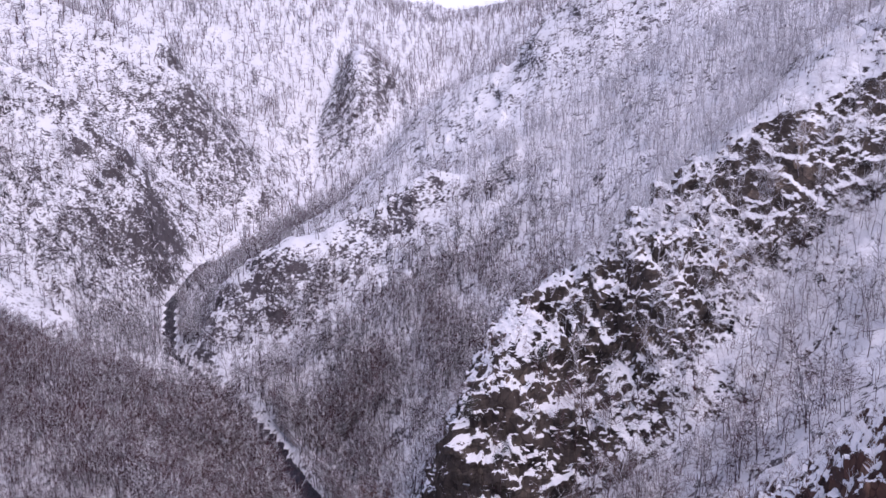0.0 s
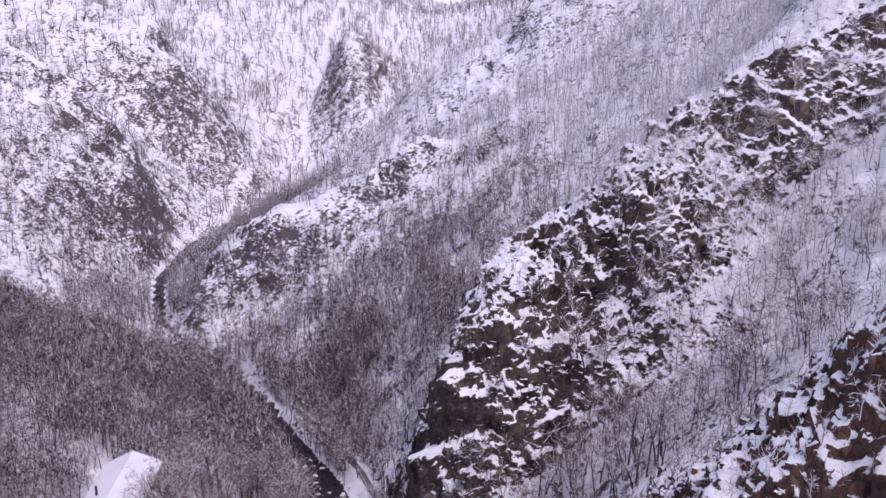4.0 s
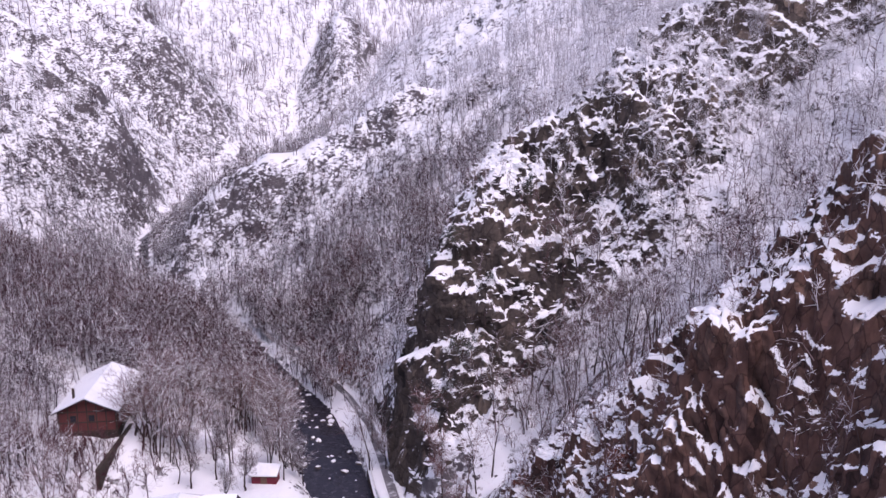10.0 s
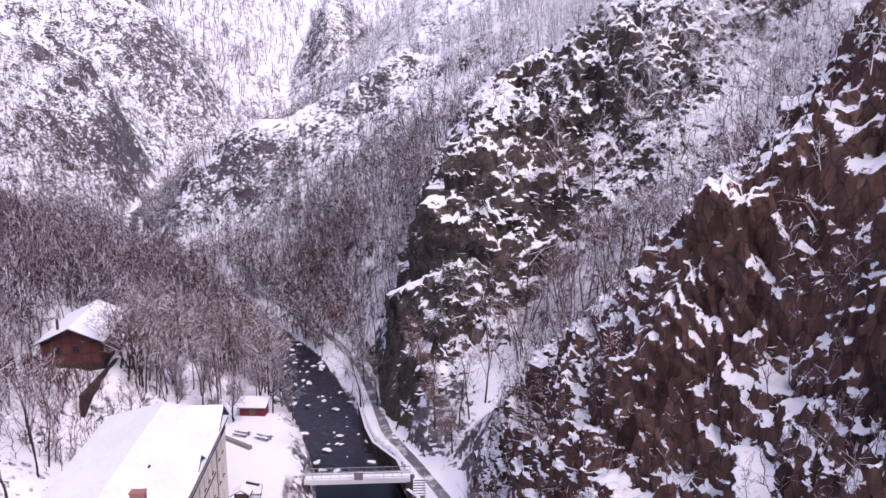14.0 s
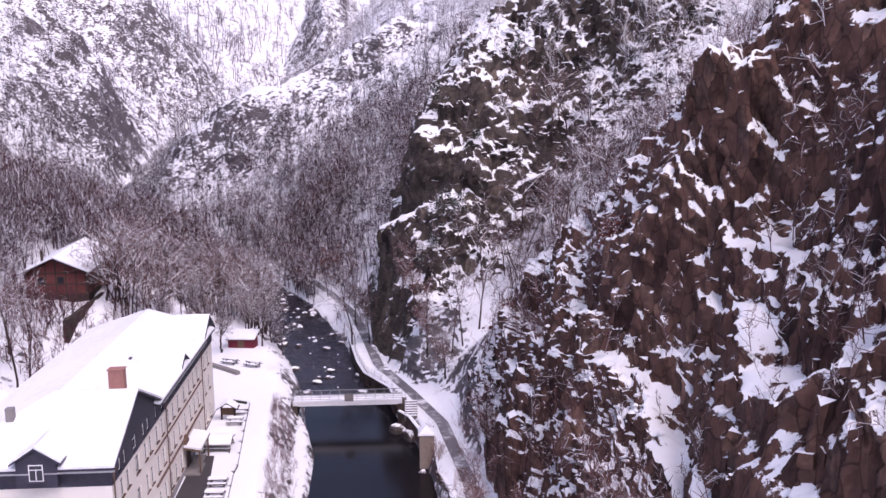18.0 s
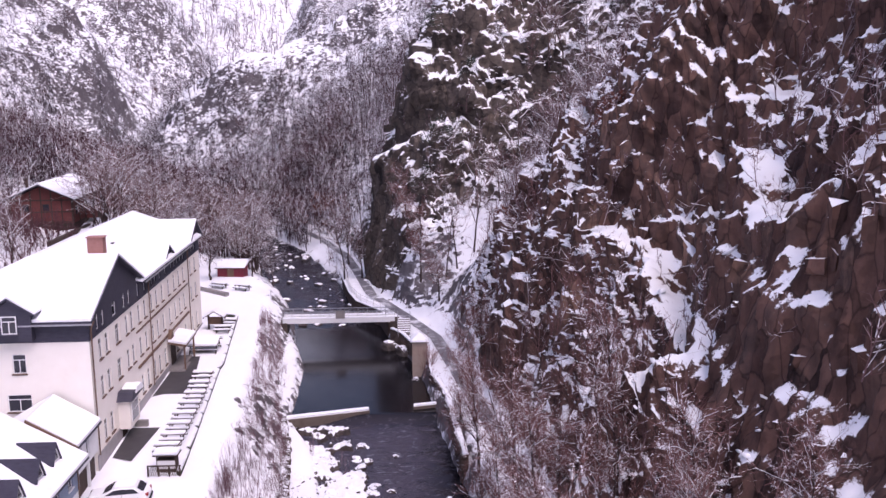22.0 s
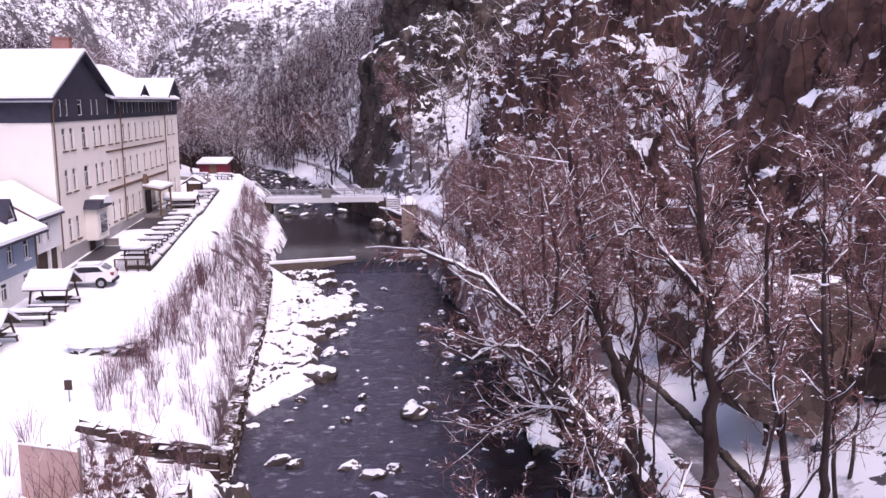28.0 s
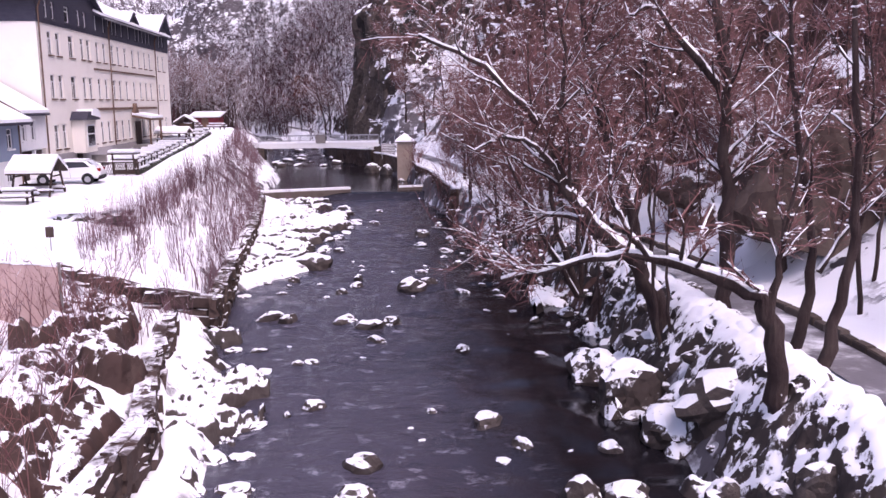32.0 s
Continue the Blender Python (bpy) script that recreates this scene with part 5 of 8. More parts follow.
for name, mat, label, some in (("cliff_scrub", M_twig, "snowy bare scrub clinging to the rock ledges", spots[~white]), ("frosted_scrub", M_hoar, "frosted scrub high on the crag", spots[white])):
    kind = rng.integers(0, len(SCRUB), len(some))
    pairs = [scatter(t, some[kind == k], rng.uniform(0, 6.3, (kind == k).sum()), rng.uniform(0.5, 1.4, (kind == k).sum())) for k, t in enumerate(SCRUB)]
    tagged(sheet(name, *joined(pairs), mat), label, "shrubs", kind="stuff")


# pale cloud behind the mountains
M_cloud, cn, cl, cb = material("pale_cloud")
cb.inputs["Base Color"].default_value = (0.8, 0.82, 0.86, 1)
cb.inputs["Emission Color"].default_value = (0.9, 0.93, 1.0, 1)
cb.inputs["Emission Strength"].default_value = 0.75
cloud_x = np.linspace(-900, 900, 40)
cloud = np.concatenate([np.stack([cloud_x, 1500 - cloud_x ** 2 / 4000, np.full(40, z)], 1) for z in (60.0, 420.0)])
tagged(sheet("backdrop", cloud, np.array([(i, i + 1, 41 + i, 40 + i) for i in range(39)]), M_cloud), "pale overcast sky low over the mountains", "sky", kind="structure")


# ---------------------------------------------------------------- more materials
M_cream = plain("cream_render", [(0.72, 0.67, 0.61), (0.80, 0.755, 0.69), (0.83, 0.79, 0.73)], scale=0.8, rough=0.9, bump=0.1)
M_plinth = plain("grey_plinth", [(0.26, 0.24, 0.25), (0.38, 0.36, 0.36)], scale=1.5, rough=0.9)
M_slate = plain("slate_cladding", [(0.022, 0.021, 0.034), (0.04, 0.038, 0.058), (0.055, 0.052, 0.07)], scale=2.0, rough=0.55, stretch=(1, 1, 4))
M_white = plain("white_paint", [(0.66, 0.66, 0.67), (0.80, 0.80, 0.80)], scale=2.0, rough=0.6, bump=0.05)
M_blue = plain("blue_grey_boards", [(0.20, 0.25, 0.34), (0.27, 0.32, 0.41)], scale=2.0, rough=0.7, stretch=(0.3, 6, 0.3))
M_brown = plain("brown_trim", [(0.11, 0.065, 0.045), (0.19, 0.12, 0.085)], scale=3.0, rough=0.8)
M_brick = plain("chimney_brick", [(0.28, 0.13, 0.11), (0.38, 0.2, 0.17)], scale=4.0, rough=0.9)
M_timber = plain("dark_timber", [(0.035, 0.024, 0.02), (0.08, 0.055, 0.045)], scale=4.0, rough=0.85, stretch=(1, 1, 0.2))
M_redwood = plain("red_brown_boards", [(0.10, 0.03, 0.028), (0.17, 0.055, 0.05)], scale=3.0, rough=0.85, stretch=(4, 4, 0.4))
M_red = plain("red_shed_paint", [(0.13, 0.015, 0.03), (0.2, 0.028, 0.045)], scale=3.0, rough=0.7, stretch=(4, 4, 0.4))
M_stone = plain("river_wall_stone", [(0.04, 0.03, 0.026), (0.085, 0.064, 0.053), (0.14, 0.112, 0.094)], scale=2.2, rough=0.95, bump=0.8, vary=0.35)
M_sand = plain("buff_stone", [(0.30, 0.23, 0.19), (0.42, 0.34, 0.28)], scale=2.0, rough=0.9)
M_pink = plain("faded_pink_boards", [(0.42, 0.27, 0.24), (0.55, 0.40, 0.36)], scale=2.0, rough=0.85)
M_steel = plain("galvanised_steel", [(0.30, 0.30, 0.32), (0.45, 0.45, 0.47)], scale=4.0, rough=0.45, metal=0.7, bump=0.05)
M_concrete = plain("concrete", [(0.16, 0.145, 0.14), (0.28, 0.26, 0.25)], scale=1.6, rough=0.9, bump=0.3)
M_asphalt = snowy("wet_asphalt", [(0.085, 0.08, 0.09), (0.14, 0.132, 0.145), (0.20, 0.19, 0.205)], 1.2, 0.97, 1.2, fray=0.5, fray_scale=0.35, bump=0.2, rough=0.55)
M_paving = plain("shaded_wet_paving", [(0.04, 0.036, 0.04), (0.075, 0.07, 0.072)], scale=1.2, rough=0.5)
M_tyre = plain("tyre_rubber", [(0.012, 0.012, 0.013), (0.025, 0.025, 0.025)], scale=8.0, rough=0.9)
M_carpaint = plain("white_car_paint", [(0.74, 0.74, 0.75), (0.80, 0.80, 0.80)], scale=0.6, rough=0.25, bump=0.0, spec=0.5)
M_lamp = plain("red_tail_lamp", [(0.25, 0.01, 0.01), (0.35, 0.02, 0.02)], scale=4.0, rough=0.2, bump=0.0)
M_hedge = snowy("snowy_hedge_leaves", [(0.015, 0.018, 0.012), (0.035, 0.04, 0.026), (0.055, 0.055, 0.04)], 4.0, 0.15, 0.45, fray=0.3, fray_scale=1.5, bump=0.8)


def glass_material():
    m, n, l, bsdf = material("window_glass")
    bsdf.inputs["Base Color"].default_value = (0.035, 0.035, 0.045, 1)
    bsdf.inputs["Roughness"].default_value = 0.06
    tex = node(n, "ShaderNodeTexNoise", Scale=0.7, Detail=2.0)
    b = node(n, "ShaderNodeBump", Strength=0.04, Distance=0.05)
    l.new(tex.outputs[0], b.inputs["Height"])
    l.new(b.outputs[0], bsdf.inputs["Normal"])
    return m


M_glass = glass_material()


# ---------------------------------------------------------------- houses
def pierced_wall(length, z0, z1, holes, depth=0.18, thick=0.35):
    """A wall in the plane x = 0 along y, facing +x, with openings (y0, y1, z0, z1) that go through it."""
    bm = bmesh.new()
    us = sorted({0.0, length, *[h[0] for h in holes], *[h[1] for h in holes]})
    vs = sorted({z0, z1, *[h[2] for h in holes], *[h[3] for h in holes]})
    grid_v = {}

    def vert(x, u, v):
        key = (x, round(u, 4), round(v, 4))
        if key not in grid_v:
            grid_v[key] = bm.verts.new(key)
        return grid_v[key]

    for i in range(len(us) - 1):
        for j in range(len(vs) - 1):
            cu, cv = (us[i] + us[i + 1]) / 2, (vs[j] + vs[j + 1]) / 2
            if any(h[0] < cu < h[1] and h[2] < cv < h[3] for h in holes):
                continue
            for x in (0.0, -thick):
                bm.faces.new([vert(x, us[i], vs[j]), vert(x, us[i + 1], vs[j]), vert(x, us[i + 1], vs[j + 1]), vert(x, us[i], vs[j + 1])])
    for h in holes:
        ring = [(h[0], h[2]), (h[1], h[2]), (h[1], h[3]), (h[0], h[3])]
        for k in range(4):
            (u, v), (s, t) = ring[k], ring[(k + 1) % 4]
            bm.faces.new([bm.verts.new(c) for c in ((0, u, v), (0, s, t), (-thick, s, t), (-thick, u, v))])
    ring = [(0, z0), (length, z0), (length, z1), (0, z1)]
    for k in range(4):
        (u, v), (s, t) = ring[k], ring[(k + 1) % 4]
        bm.faces.new([bm.verts.new(c) for c in ((0, u, v), (0, s, t), (-thick, s, t), (-thick, u, v))])
    return bm


WINDOWS = {}


def window(parent, y, z, w, h, turn=0.0, at_x=0.0, frame_mat=None, sill_mat=None, bars=1):
    """A window that fills an opening: frame and bars, pane and sill, facing local +x."""
    frame_mat, sill_mat = frame_mat or M_white, sill_mat or M_brown
    key = (round(w, 2), round(h, 2), frame_mat.name, sill_mat.name, bars)
    m = Matrix.Translation((at_x, y, z)) if not turn else Matrix.Translation((at_x, y, z)) @ pose(0, 0, 0, 0, 0, turn)
    if key in WINDOWS:
        made_w = copy_thing(WINDOWS[key], m)
        made_w.parent = parent
        return made_w
    t, up = 0.07, h * 0.68
    lights = [(t, w / 2 - 0.03, t, up), (w / 2 + 0.03, w - t, t, up), (t, w - t, up + 0.06, h - t)] if bars else [(t, w - t, t, up), (t, w - t, up + 0.06, h - t)]
    bm = pierced_wall(w, 0.0, h, lights, thick=0.06)
    bmesh.ops.translate(bm, verts=bm.verts, vec=(-0.10, -w / 2, 0))
    bmesh.ops.remove_doubles(bm, verts=bm.verts, dist=0.0005)
    win = part("window", bm, frame_mat, parent)
    part("pane", boxes((-0.145, -0.13, -w / 2 + 0.02, w / 2 - 0.02, 0.02, h - 0.02)), M_glass, win)
    part("sill", boxes((-0.16, 0.09, -w / 2 - 0.07, w / 2 + 0.07, -0.10, 0.0)), sill_mat, win)
    win.matrix_basis = m
    WINDOWS[key] = win
    return win


def roof_slope(name, corners, parent, thick=0.14, snow=0.22, label=""):
    """A slope of slates with a bed of snow on it."""
    r = part(name, slab(bmesh.new(), corners, thick), M_slate, parent, label)
    c = Vector((0, 0, 0))
    for p in corners:
        c += Vector(p)
    c /= len(corners)
    inset = [tuple(Vector(p) + (c - Vector(p)).normalized() * 0.07 + Vector((0, 0, snow))) for p in corners]
    sn = part("snow_cover", slab(bmesh.new(), inset, snow - 0.02), M_snow, r, "thick white snow")
    return r


def yard(y):
    return float(np.interp(y, [45, 58, 66, 75, 90, 105, 125], [3.15, 3.35, 3.75, 4.0, 4.4, 4.9, 5.1]))


# the hotel: local y runs along its river front, x out of it
hotel = thing("hotel", (-23.6, 67.3, 0), "long cream-rendered hotel with a slate-clad top storey and snow-covered roof", "building", turn=1.9)
COLS = (2.5, 4.2, 7.1, 9.8, 11.4, 13.8, 15.8, 18.3, 20.2, 22.5, 25.2, 27.7, 29.9, 32.1, 35.9, 38.2)
rows = ((5.35, 1.75), (8.95, 1.7), (12.0, 1.65))
holes, wins = [], []
for r, (z, h) in enumerate(rows):
    for c in COLS:
        if r == 0 and (abs(c - 7.1) < 0.5 or 24 < c < 26):
            continue
        w = 0.95 if c not in (7.1,) else 1.2
        holes.append((c - w / 2, c + w / 2, z, z + h))
        wins.append((c, z, w, h))
part("wall", pierced_wall(40.7, 2.6, 14.1, holes), M_cream, hotel, "cream rendered front")
for c, z, w, h in wins:
    window(hotel, c, z, w, h)
part("end_wall", boxes((-13.95, -0.36, 40.35, 40.69, 2.6, 14.1)), M_cream, hotel)
part("rear_wall", boxes((-14.3, -13.95, 0.0, 40.7, 2.6, 14.1)), M_cream, hotel)
south_holes = [(4.2, 5.2, 11.7, 13.2), (3.5, 5.3, 8.7, 10.05), (8.2, 9.2, 11.7, 13.2), (7.6, 9.4, 8.7, 10.05), (8.0, 9.2, 5.6, 7.0)]
sw = part("gable_wall", pierced_wall(13.6, 2.6, 14.1, south_holes), M_cream, hotel, "plain cream end wall")
sw.matrix_basis = pose(-13.95, 0.0, 0, 0, 0, -90)
for a, b, z0, z1 in south_holes:
    window(hotel, 0, z0, b - a, z1 - z0, turn=-90, at_x=-13.95 + (a + b) / 2, frame_mat=M_white)
    hotel.children[-1].matrix_basis = pose(-13.95 + (a + b) / 2, 0.0, z0, 0, 0, -90)
# slate storey
SL = [(2.0, 0.7), (3.4, 0.7), (6.4, 1.15), (9.2, 0.75), (10.7, 0.75), (13.6, 0.6), (15.9, 0.6), (17.4, 0.55), (18.6, 0.55), (19.8, 0.55), (21.6, 0.7), (24.0, 0.6), (26.6, 0.6), (28.0, 0.6), (29.4, 0.6), (30.8, 0.6), (32.2, 0.6), (36.6, 0.7), (38.2, 0.7)]
part("slate_front", pierced_wall(40.8, 14.1, 16.05, [(c - w / 2, c + w / 2, 14.5, 15.7) for c, w in SL]), M_slate, hotel, "dark slate cladding").matrix_basis = pose(0.07, -0.05, 0)
for c, w in SL:
    window(hotel, c - 0.05, 14.5, w, 1.2, at_x=0.07, sill_mat=M_slate, bars=0)
s_end = part("slate_end", pierced_wall(14.0, 14.1, 16.05, []), M_slate, hotel, "dark slate cladding")
s_end.matrix_basis = pose(-14.0, -0.07, 0, 0, 0, -90)
part("slate_rear", boxes((-14.35, -14.05, -0.05, 40.75, 14.1, 16.05)), M_slate, hotel)
part("slate_far", boxes((-14.0, -0.3, 40.5, 40.8, 14.1, 16.05)), M_slate, hotel)
part("gable", prism(bmesh.new(), [(0.3, 16.05), (14.3, 16.05), (7.3, 19.1)], -0.28, 0.06), M_slate, hotel, "slate-hung gable")
part("gable", prism(bmesh.new(), [(35.1, 16.05), (40.7, 16.05), (38.4, 17.75)], -0.28, 0.06), M_slate, hotel, "slate-hung gable")
part("gable", prism(bmesh.new(), [(23.5, 16.05), (27.1, 16.05), (25.3, 17.0)], -0.28, 0.10), M_slate, hotel, "slate-hung gable")
# roofs
roof_slope("roof", [(0.5, -0.6, 15.75), (0.5, 7.3, 19.35), (-6.5, 7.3, 19.35), (-14.6, -0.6, 15.75)], hotel)
roof_slope("roof", [(0.5, 7.3, 19.35), (0.5, 14.9, 15.8), (-6.5, 14.9, 15.8), (-6.5, 7.3, 19.35)], hotel)
roof_slope("roof", [(0.55, 13.5, 15.75), (0.55, 40.4, 15.75), (-6.2, 36.5, 19.25), (-6.2, 7.3, 19.25)], hotel)
roof_slope("roof", [(-6.2, 7.3, 19.25), (-6.2, 36.5, 19.25), (-14.65, 41.2, 15.75), (-14.65, -0.6, 15.75)], hotel)
roof_slope("roof", [(0.5, 41.3, 15.8), (-14.6, 41.3, 15.8), (-6.2, 36.5, 19.25)], hotel)
roof_slope("roof", [(0.5, 34.6, 15.8), (0.5, 38.4, 17.95), (-6.5, 38.4, 17.95), (-6.5, 34.6, 15.8)], hotel)
roof_slope("roof", [(0.5, 38.4, 17.95), (0.5, 41.35, 15.85), (-6.5, 41.35, 15.85), (-6.5, 38.4, 17.95)], hotel)
roof_slope("dormer_roof", [(0.4, 23.3, 15.95), (0.4, 25.3, 17.15), (-2.8, 25.3, 17.15), (-2.8, 23.3, 15.95)], hotel, snow=0.15)
roof_slope("dormer_roof", [(0.4, 25.3, 17.15), (0.4, 27.3, 15.95), (-2.8, 27.3, 15.95), (-2.8, 25.3, 17.15)], hotel, snow=0.15)
part("dormer", prism(bmesh.new(), [(-6.95, 14.4), (-3.85, 14.4), (-3.85, 16.5), (-5.4, 17.5), (-6.95, 16.5)], -0.74, 3.6, "y"), M_slate, hotel, "small slate-hung dormer")
window(hotel, 0, 15.0, 1.1, 1.35, sill_mat=M_slate).matrix_basis = pose(-5.4, -0.95, 15.0, 0, 0, -90)
roof_slope("dormer_roof", [(-5.4, -1.0, 17.72), (-3.45, -1.0, 16.45), (-3.45, 3.8, 16.45), (-5.4, 3.8, 17.72)], hotel, snow=0.16)
roof_slope("dormer_roof", [(-7.35, -1.0, 16.45), (-5.4, -1.0, 17.72), (-5.4, 3.8, 17.72), (-7.35, 3.8, 16.45)], hotel, snow=0.16)
chim = part("chimney", boxes((-2.7, -1.4, 9.4, 10.3, 17.5, 20.5)), M_brick, hotel, "pinkish brick chimney stack")
part("cap", boxes((-2.78, -1.32, 9.32, 10.38, 20.5, 20.58)), M_brick, chim)
chim = part("chimney", boxes((-9.4, -8.8, 4.0, 4.6, 17.2, 19.2)), M_concrete, hotel, "small grey chimney")
part("roof_hatch", boxes((-4.4, -3.8, 20.0, 20.7, 17.9, 18.35)), M_slate, hotel)
# trim
part("plinth", boxes((0.0, 0.07, -0.05, 40.75, 2.6, 5.0)), M_plinth, hotel, "grey rendered plinth")
part("string_course", boxes((0.0, 0.12, 12.4, 33.6, 8.02, 8.24)), M_brown, hotel, "brown string course")
part("string_course", boxes((0.0, 0.09, 12.4, 33.6, 11.3, 11.45)), M_brown, hotel, "brown string course")
for yy in (0.12, 16.9, 33.9):
    part("downpipe", rod(rod(bmesh.new(), (0.16, yy, 5.0), (0.16, yy, 15.0), 0.06), (0.16, yy, 15.0), (0.5, yy - 0.25, 15.65), 0.06), M_brown, hotel)
part("gutter", boxes((0.5, 0.64, 14.6, 34.8, 15.52, 15.64)), M_steel, hotel)
part("gutter", boxes((-14.5, 0.5, -0.76, -0.62, 15.5, 15.62)), M_steel, hotel)
bay = part("bay", boxes((0.02, 0.95, 5.7, 8.6, 4.9, 7.35)), M_cream, hotel, "cream projecting bay")
part("bay_window", boxes((0.95, 1.0, 6.2, 8.1, 5.3, 7.0)), M_white, bay)
part("pane", boxes((1.0, 1.02, 6.32, 7.98, 5.4, 6.25), (1.0, 1.02, 6.32, 7.98, 6.35, 6.9)), M_glass, bay)
part("bay_roof", prism(bmesh.new(), [(5.4, 7.35), (8.9, 7.35), (8.3, 8.0), (6.0, 8.0)], 0.0, 1.25), M_slate, bay)
part("snow_cover", prism(bmesh.new(), [(6.6, 7.72), (8.95, 7.5), (8.7, 7.95), (8.2, 8.18), (6.9, 8.16)], 0.1, 1.3), M_snow, bay)
door = part("door", boxes((0.08, 0.14, 6.3, 7.5, 3.9, 4.95)), M_timber, hotel, "dark cellar door")
part("stair_wall", boxes((0.5, 1.6, 8.4, 8.75, 3.7, 4.6)), M_concrete, hotel)
canopy = part("canopy", slab(bmesh.new(), [(0.1, 23.0, 7.5), (1.9, 23.0, 7.15), (1.9, 28.0, 7.15), (0.1, 28.0, 7.5)], 0.18), M_brown, hotel, "entrance canopy")
part("snow_cover", slab(bmesh.new(), [(0.12, 23.05, 7.72), (1.92, 23.05, 7.38), (1.92, 27.95, 7.38), (0.12, 27.95, 7.72)], 0.2), M_snow, canopy)
for yy in (23.3, 27.7):
    part("canopy_post", boxes((1.6, 1.75, yy - 0.08, yy + 0.08, 4.2, 7.1)), M_brown, canopy)
part("gable_porch", prism(bmesh.new(), [(23.2, 7.5), (25.0, 7.5), (24.1, 8.6)], 0.0, 0.35), M_brown, hotel)
door = part("door", boxes((0.08, 0.16, 24.3, 26.1, 4.6, 6.9)), M_timber, hotel, "dark double entrance door")
for k in range(5):
    part("entrance_step", boxes((0.1, 2.6 - 0.3 * k, 22.8, 27.9, 3.9 + 0.16 * k, 4.06 + 0.16 * k)), M_concrete, hotel)

# the annex between the two houses
annex = thing("annex", (-23.2, 61.6, 0), "low white annex with a snowy roof over a dark garage opening", "building", turn=1.9)
part("wall", pierced_wall(5.4, 5.6, 8.0, [(1.0, 1.8, 6.2, 7.5), (2.6, 3.4, 6.2, 7.5)]), M_white, annex, "white rendered wall")
window(annex, 1.4, 6.2, 0.8, 1.3, sill_mat=M_white)
window(annex, 3.0, 6.2, 0.8, 1.3, sill_mat=M_white)
part("rear_wall", boxes((-6.3, -0.36, 0.0, 5.4, 2.8, 7.95)), M_white, annex)
part("garage_door", boxes((-0.36, -0.25, 0.3, 5.0, 3.0, 5.5)), M_timber, annex, "dark timber garage front")
part("post", boxes((-0.2, 0.0, 3.0, 3.2, 3.0, 5.6)), M_white, annex)
roof_slope("roof", [(0.4, -0.1, 7.95), (0.4, 5.3, 7.95), (-3.0, 5.3, 10.0), (-3.0, -0.1, 10.0)], annex)
roof_slope("roof", [(-3.0, -0.1, 10.0), (-3.0, 5.3, 10.0), (-6.5, 5.3, 7.95), (-6.5, -0.1, 7.95)], annex)
part("verge", slab(bmesh.new(), [(0.45, -0.25, 8.1), (0.45, -0.1, 8.1), (-3.0, -0.1, 10.18), (-3.0, -0.25, 10.18)], 0.3), M_brown, annex)

# the blue house
blue = thing("blue_house", (-22.5, 40.0, 0), "house with blue-grey boards over white walls and a snow-covered roof", "building", turn=0.6)
part("wall", pierced_wall(21.0, 2.6, 5.2, [(c - 0.5, c + 0.5, 3.9, 5.0) for c in (4.0, 8.0, 12.2, 16.0, 19.2)]), M_white, blue, "white rendered ground floor")
part("upper_wall", pierced_wall(21.0, 5.2, 7.6, [(c - 0.45, c + 0.45, 5.9, 7.1) for c in (3.0, 6.5, 10.0, 13.5, 17.0, 19.4)]), M_blue, blue, "blue-grey boarded upper floor").matrix_basis = pose(0.05, 0, 0)
for c in (4.0, 8.0, 12.2, 16.0, 19.2):
    window(blue, c, 3.9, 1.0, 1.1, sill_mat=M_white)
for c in (3.0, 6.5, 10.0, 13.5, 17.0, 19.4):
    window(blue, c, 5.9, 0.9, 1.2, at_x=0.05, sill_mat=M_white)
part("end_wall", prism(bmesh.new(), [(-12.5, 2.6), (-0.36, 2.6), (-0.36, 7.55), (-6.2, 11.0), (-12.5, 7.55)], 20.65, 20.98, "y"), M_white, blue)
part("end_wall", prism(bmesh.new(), [(-12.5, 2.6), (-0.36, 2.6), (-0.36, 7.55), (-6.2, 11.0), (-12.5, 7.55)], 0.02, 0.35, "y"), M_white, blue)
part("rear_wall", boxes((-12.9, -12.5, 0.0, 21.0, 2.6, 7.5)), M_white, blue)
roof_slope("roof", [(0.75, -0.4, 7.45), (0.75, 21.3, 7.45), (-6.2, 21.3, 11.3), (-6.2, -0.4, 11.3)], blue)
roof_slope("roof", [(-6.2, -0.4, 11.3), (-6.2, 21.3, 11.3), (-13.3, 21.3, 7.45), (-13.3, -0.4, 7.45)], blue)
for yy in (9.5, 12.5, 15.6, 18.3):
    d = part("dormer", prism(bmesh.new(), [(yy - 0.6, 8.4), (yy + 0.6, 8.4), (yy, 9.5)], -2.6, -0.3), M_white, blue, "small triangular dormer")
    part("pane", prism(bmesh.new(), [(yy - 0.35, 8.55), (yy + 0.35, 8.55), (yy, 9.2)], -0.3, -0.27), M_glass, d)
    part("trim", slab(slab(bmesh.new(), [(-0.2, yy - 0.7, 8.4), (-0.2, yy, 9.75), (-2.8, yy, 9.75), (-2.8, yy - 0.7, 8.4)], 0.12), [(-0.2, yy, 9.75), (-0.2, yy + 0.7, 8.4), (-2.8, yy + 0.7, 8.4), (-2.8, yy, 9.75)], 0.12), M_slate, d)
part("downpipe", rod(bmesh.new(), (0.1, 20.7, 3.0), (0.1, 20.7, 7.3), 0.05), M_brown, blue)

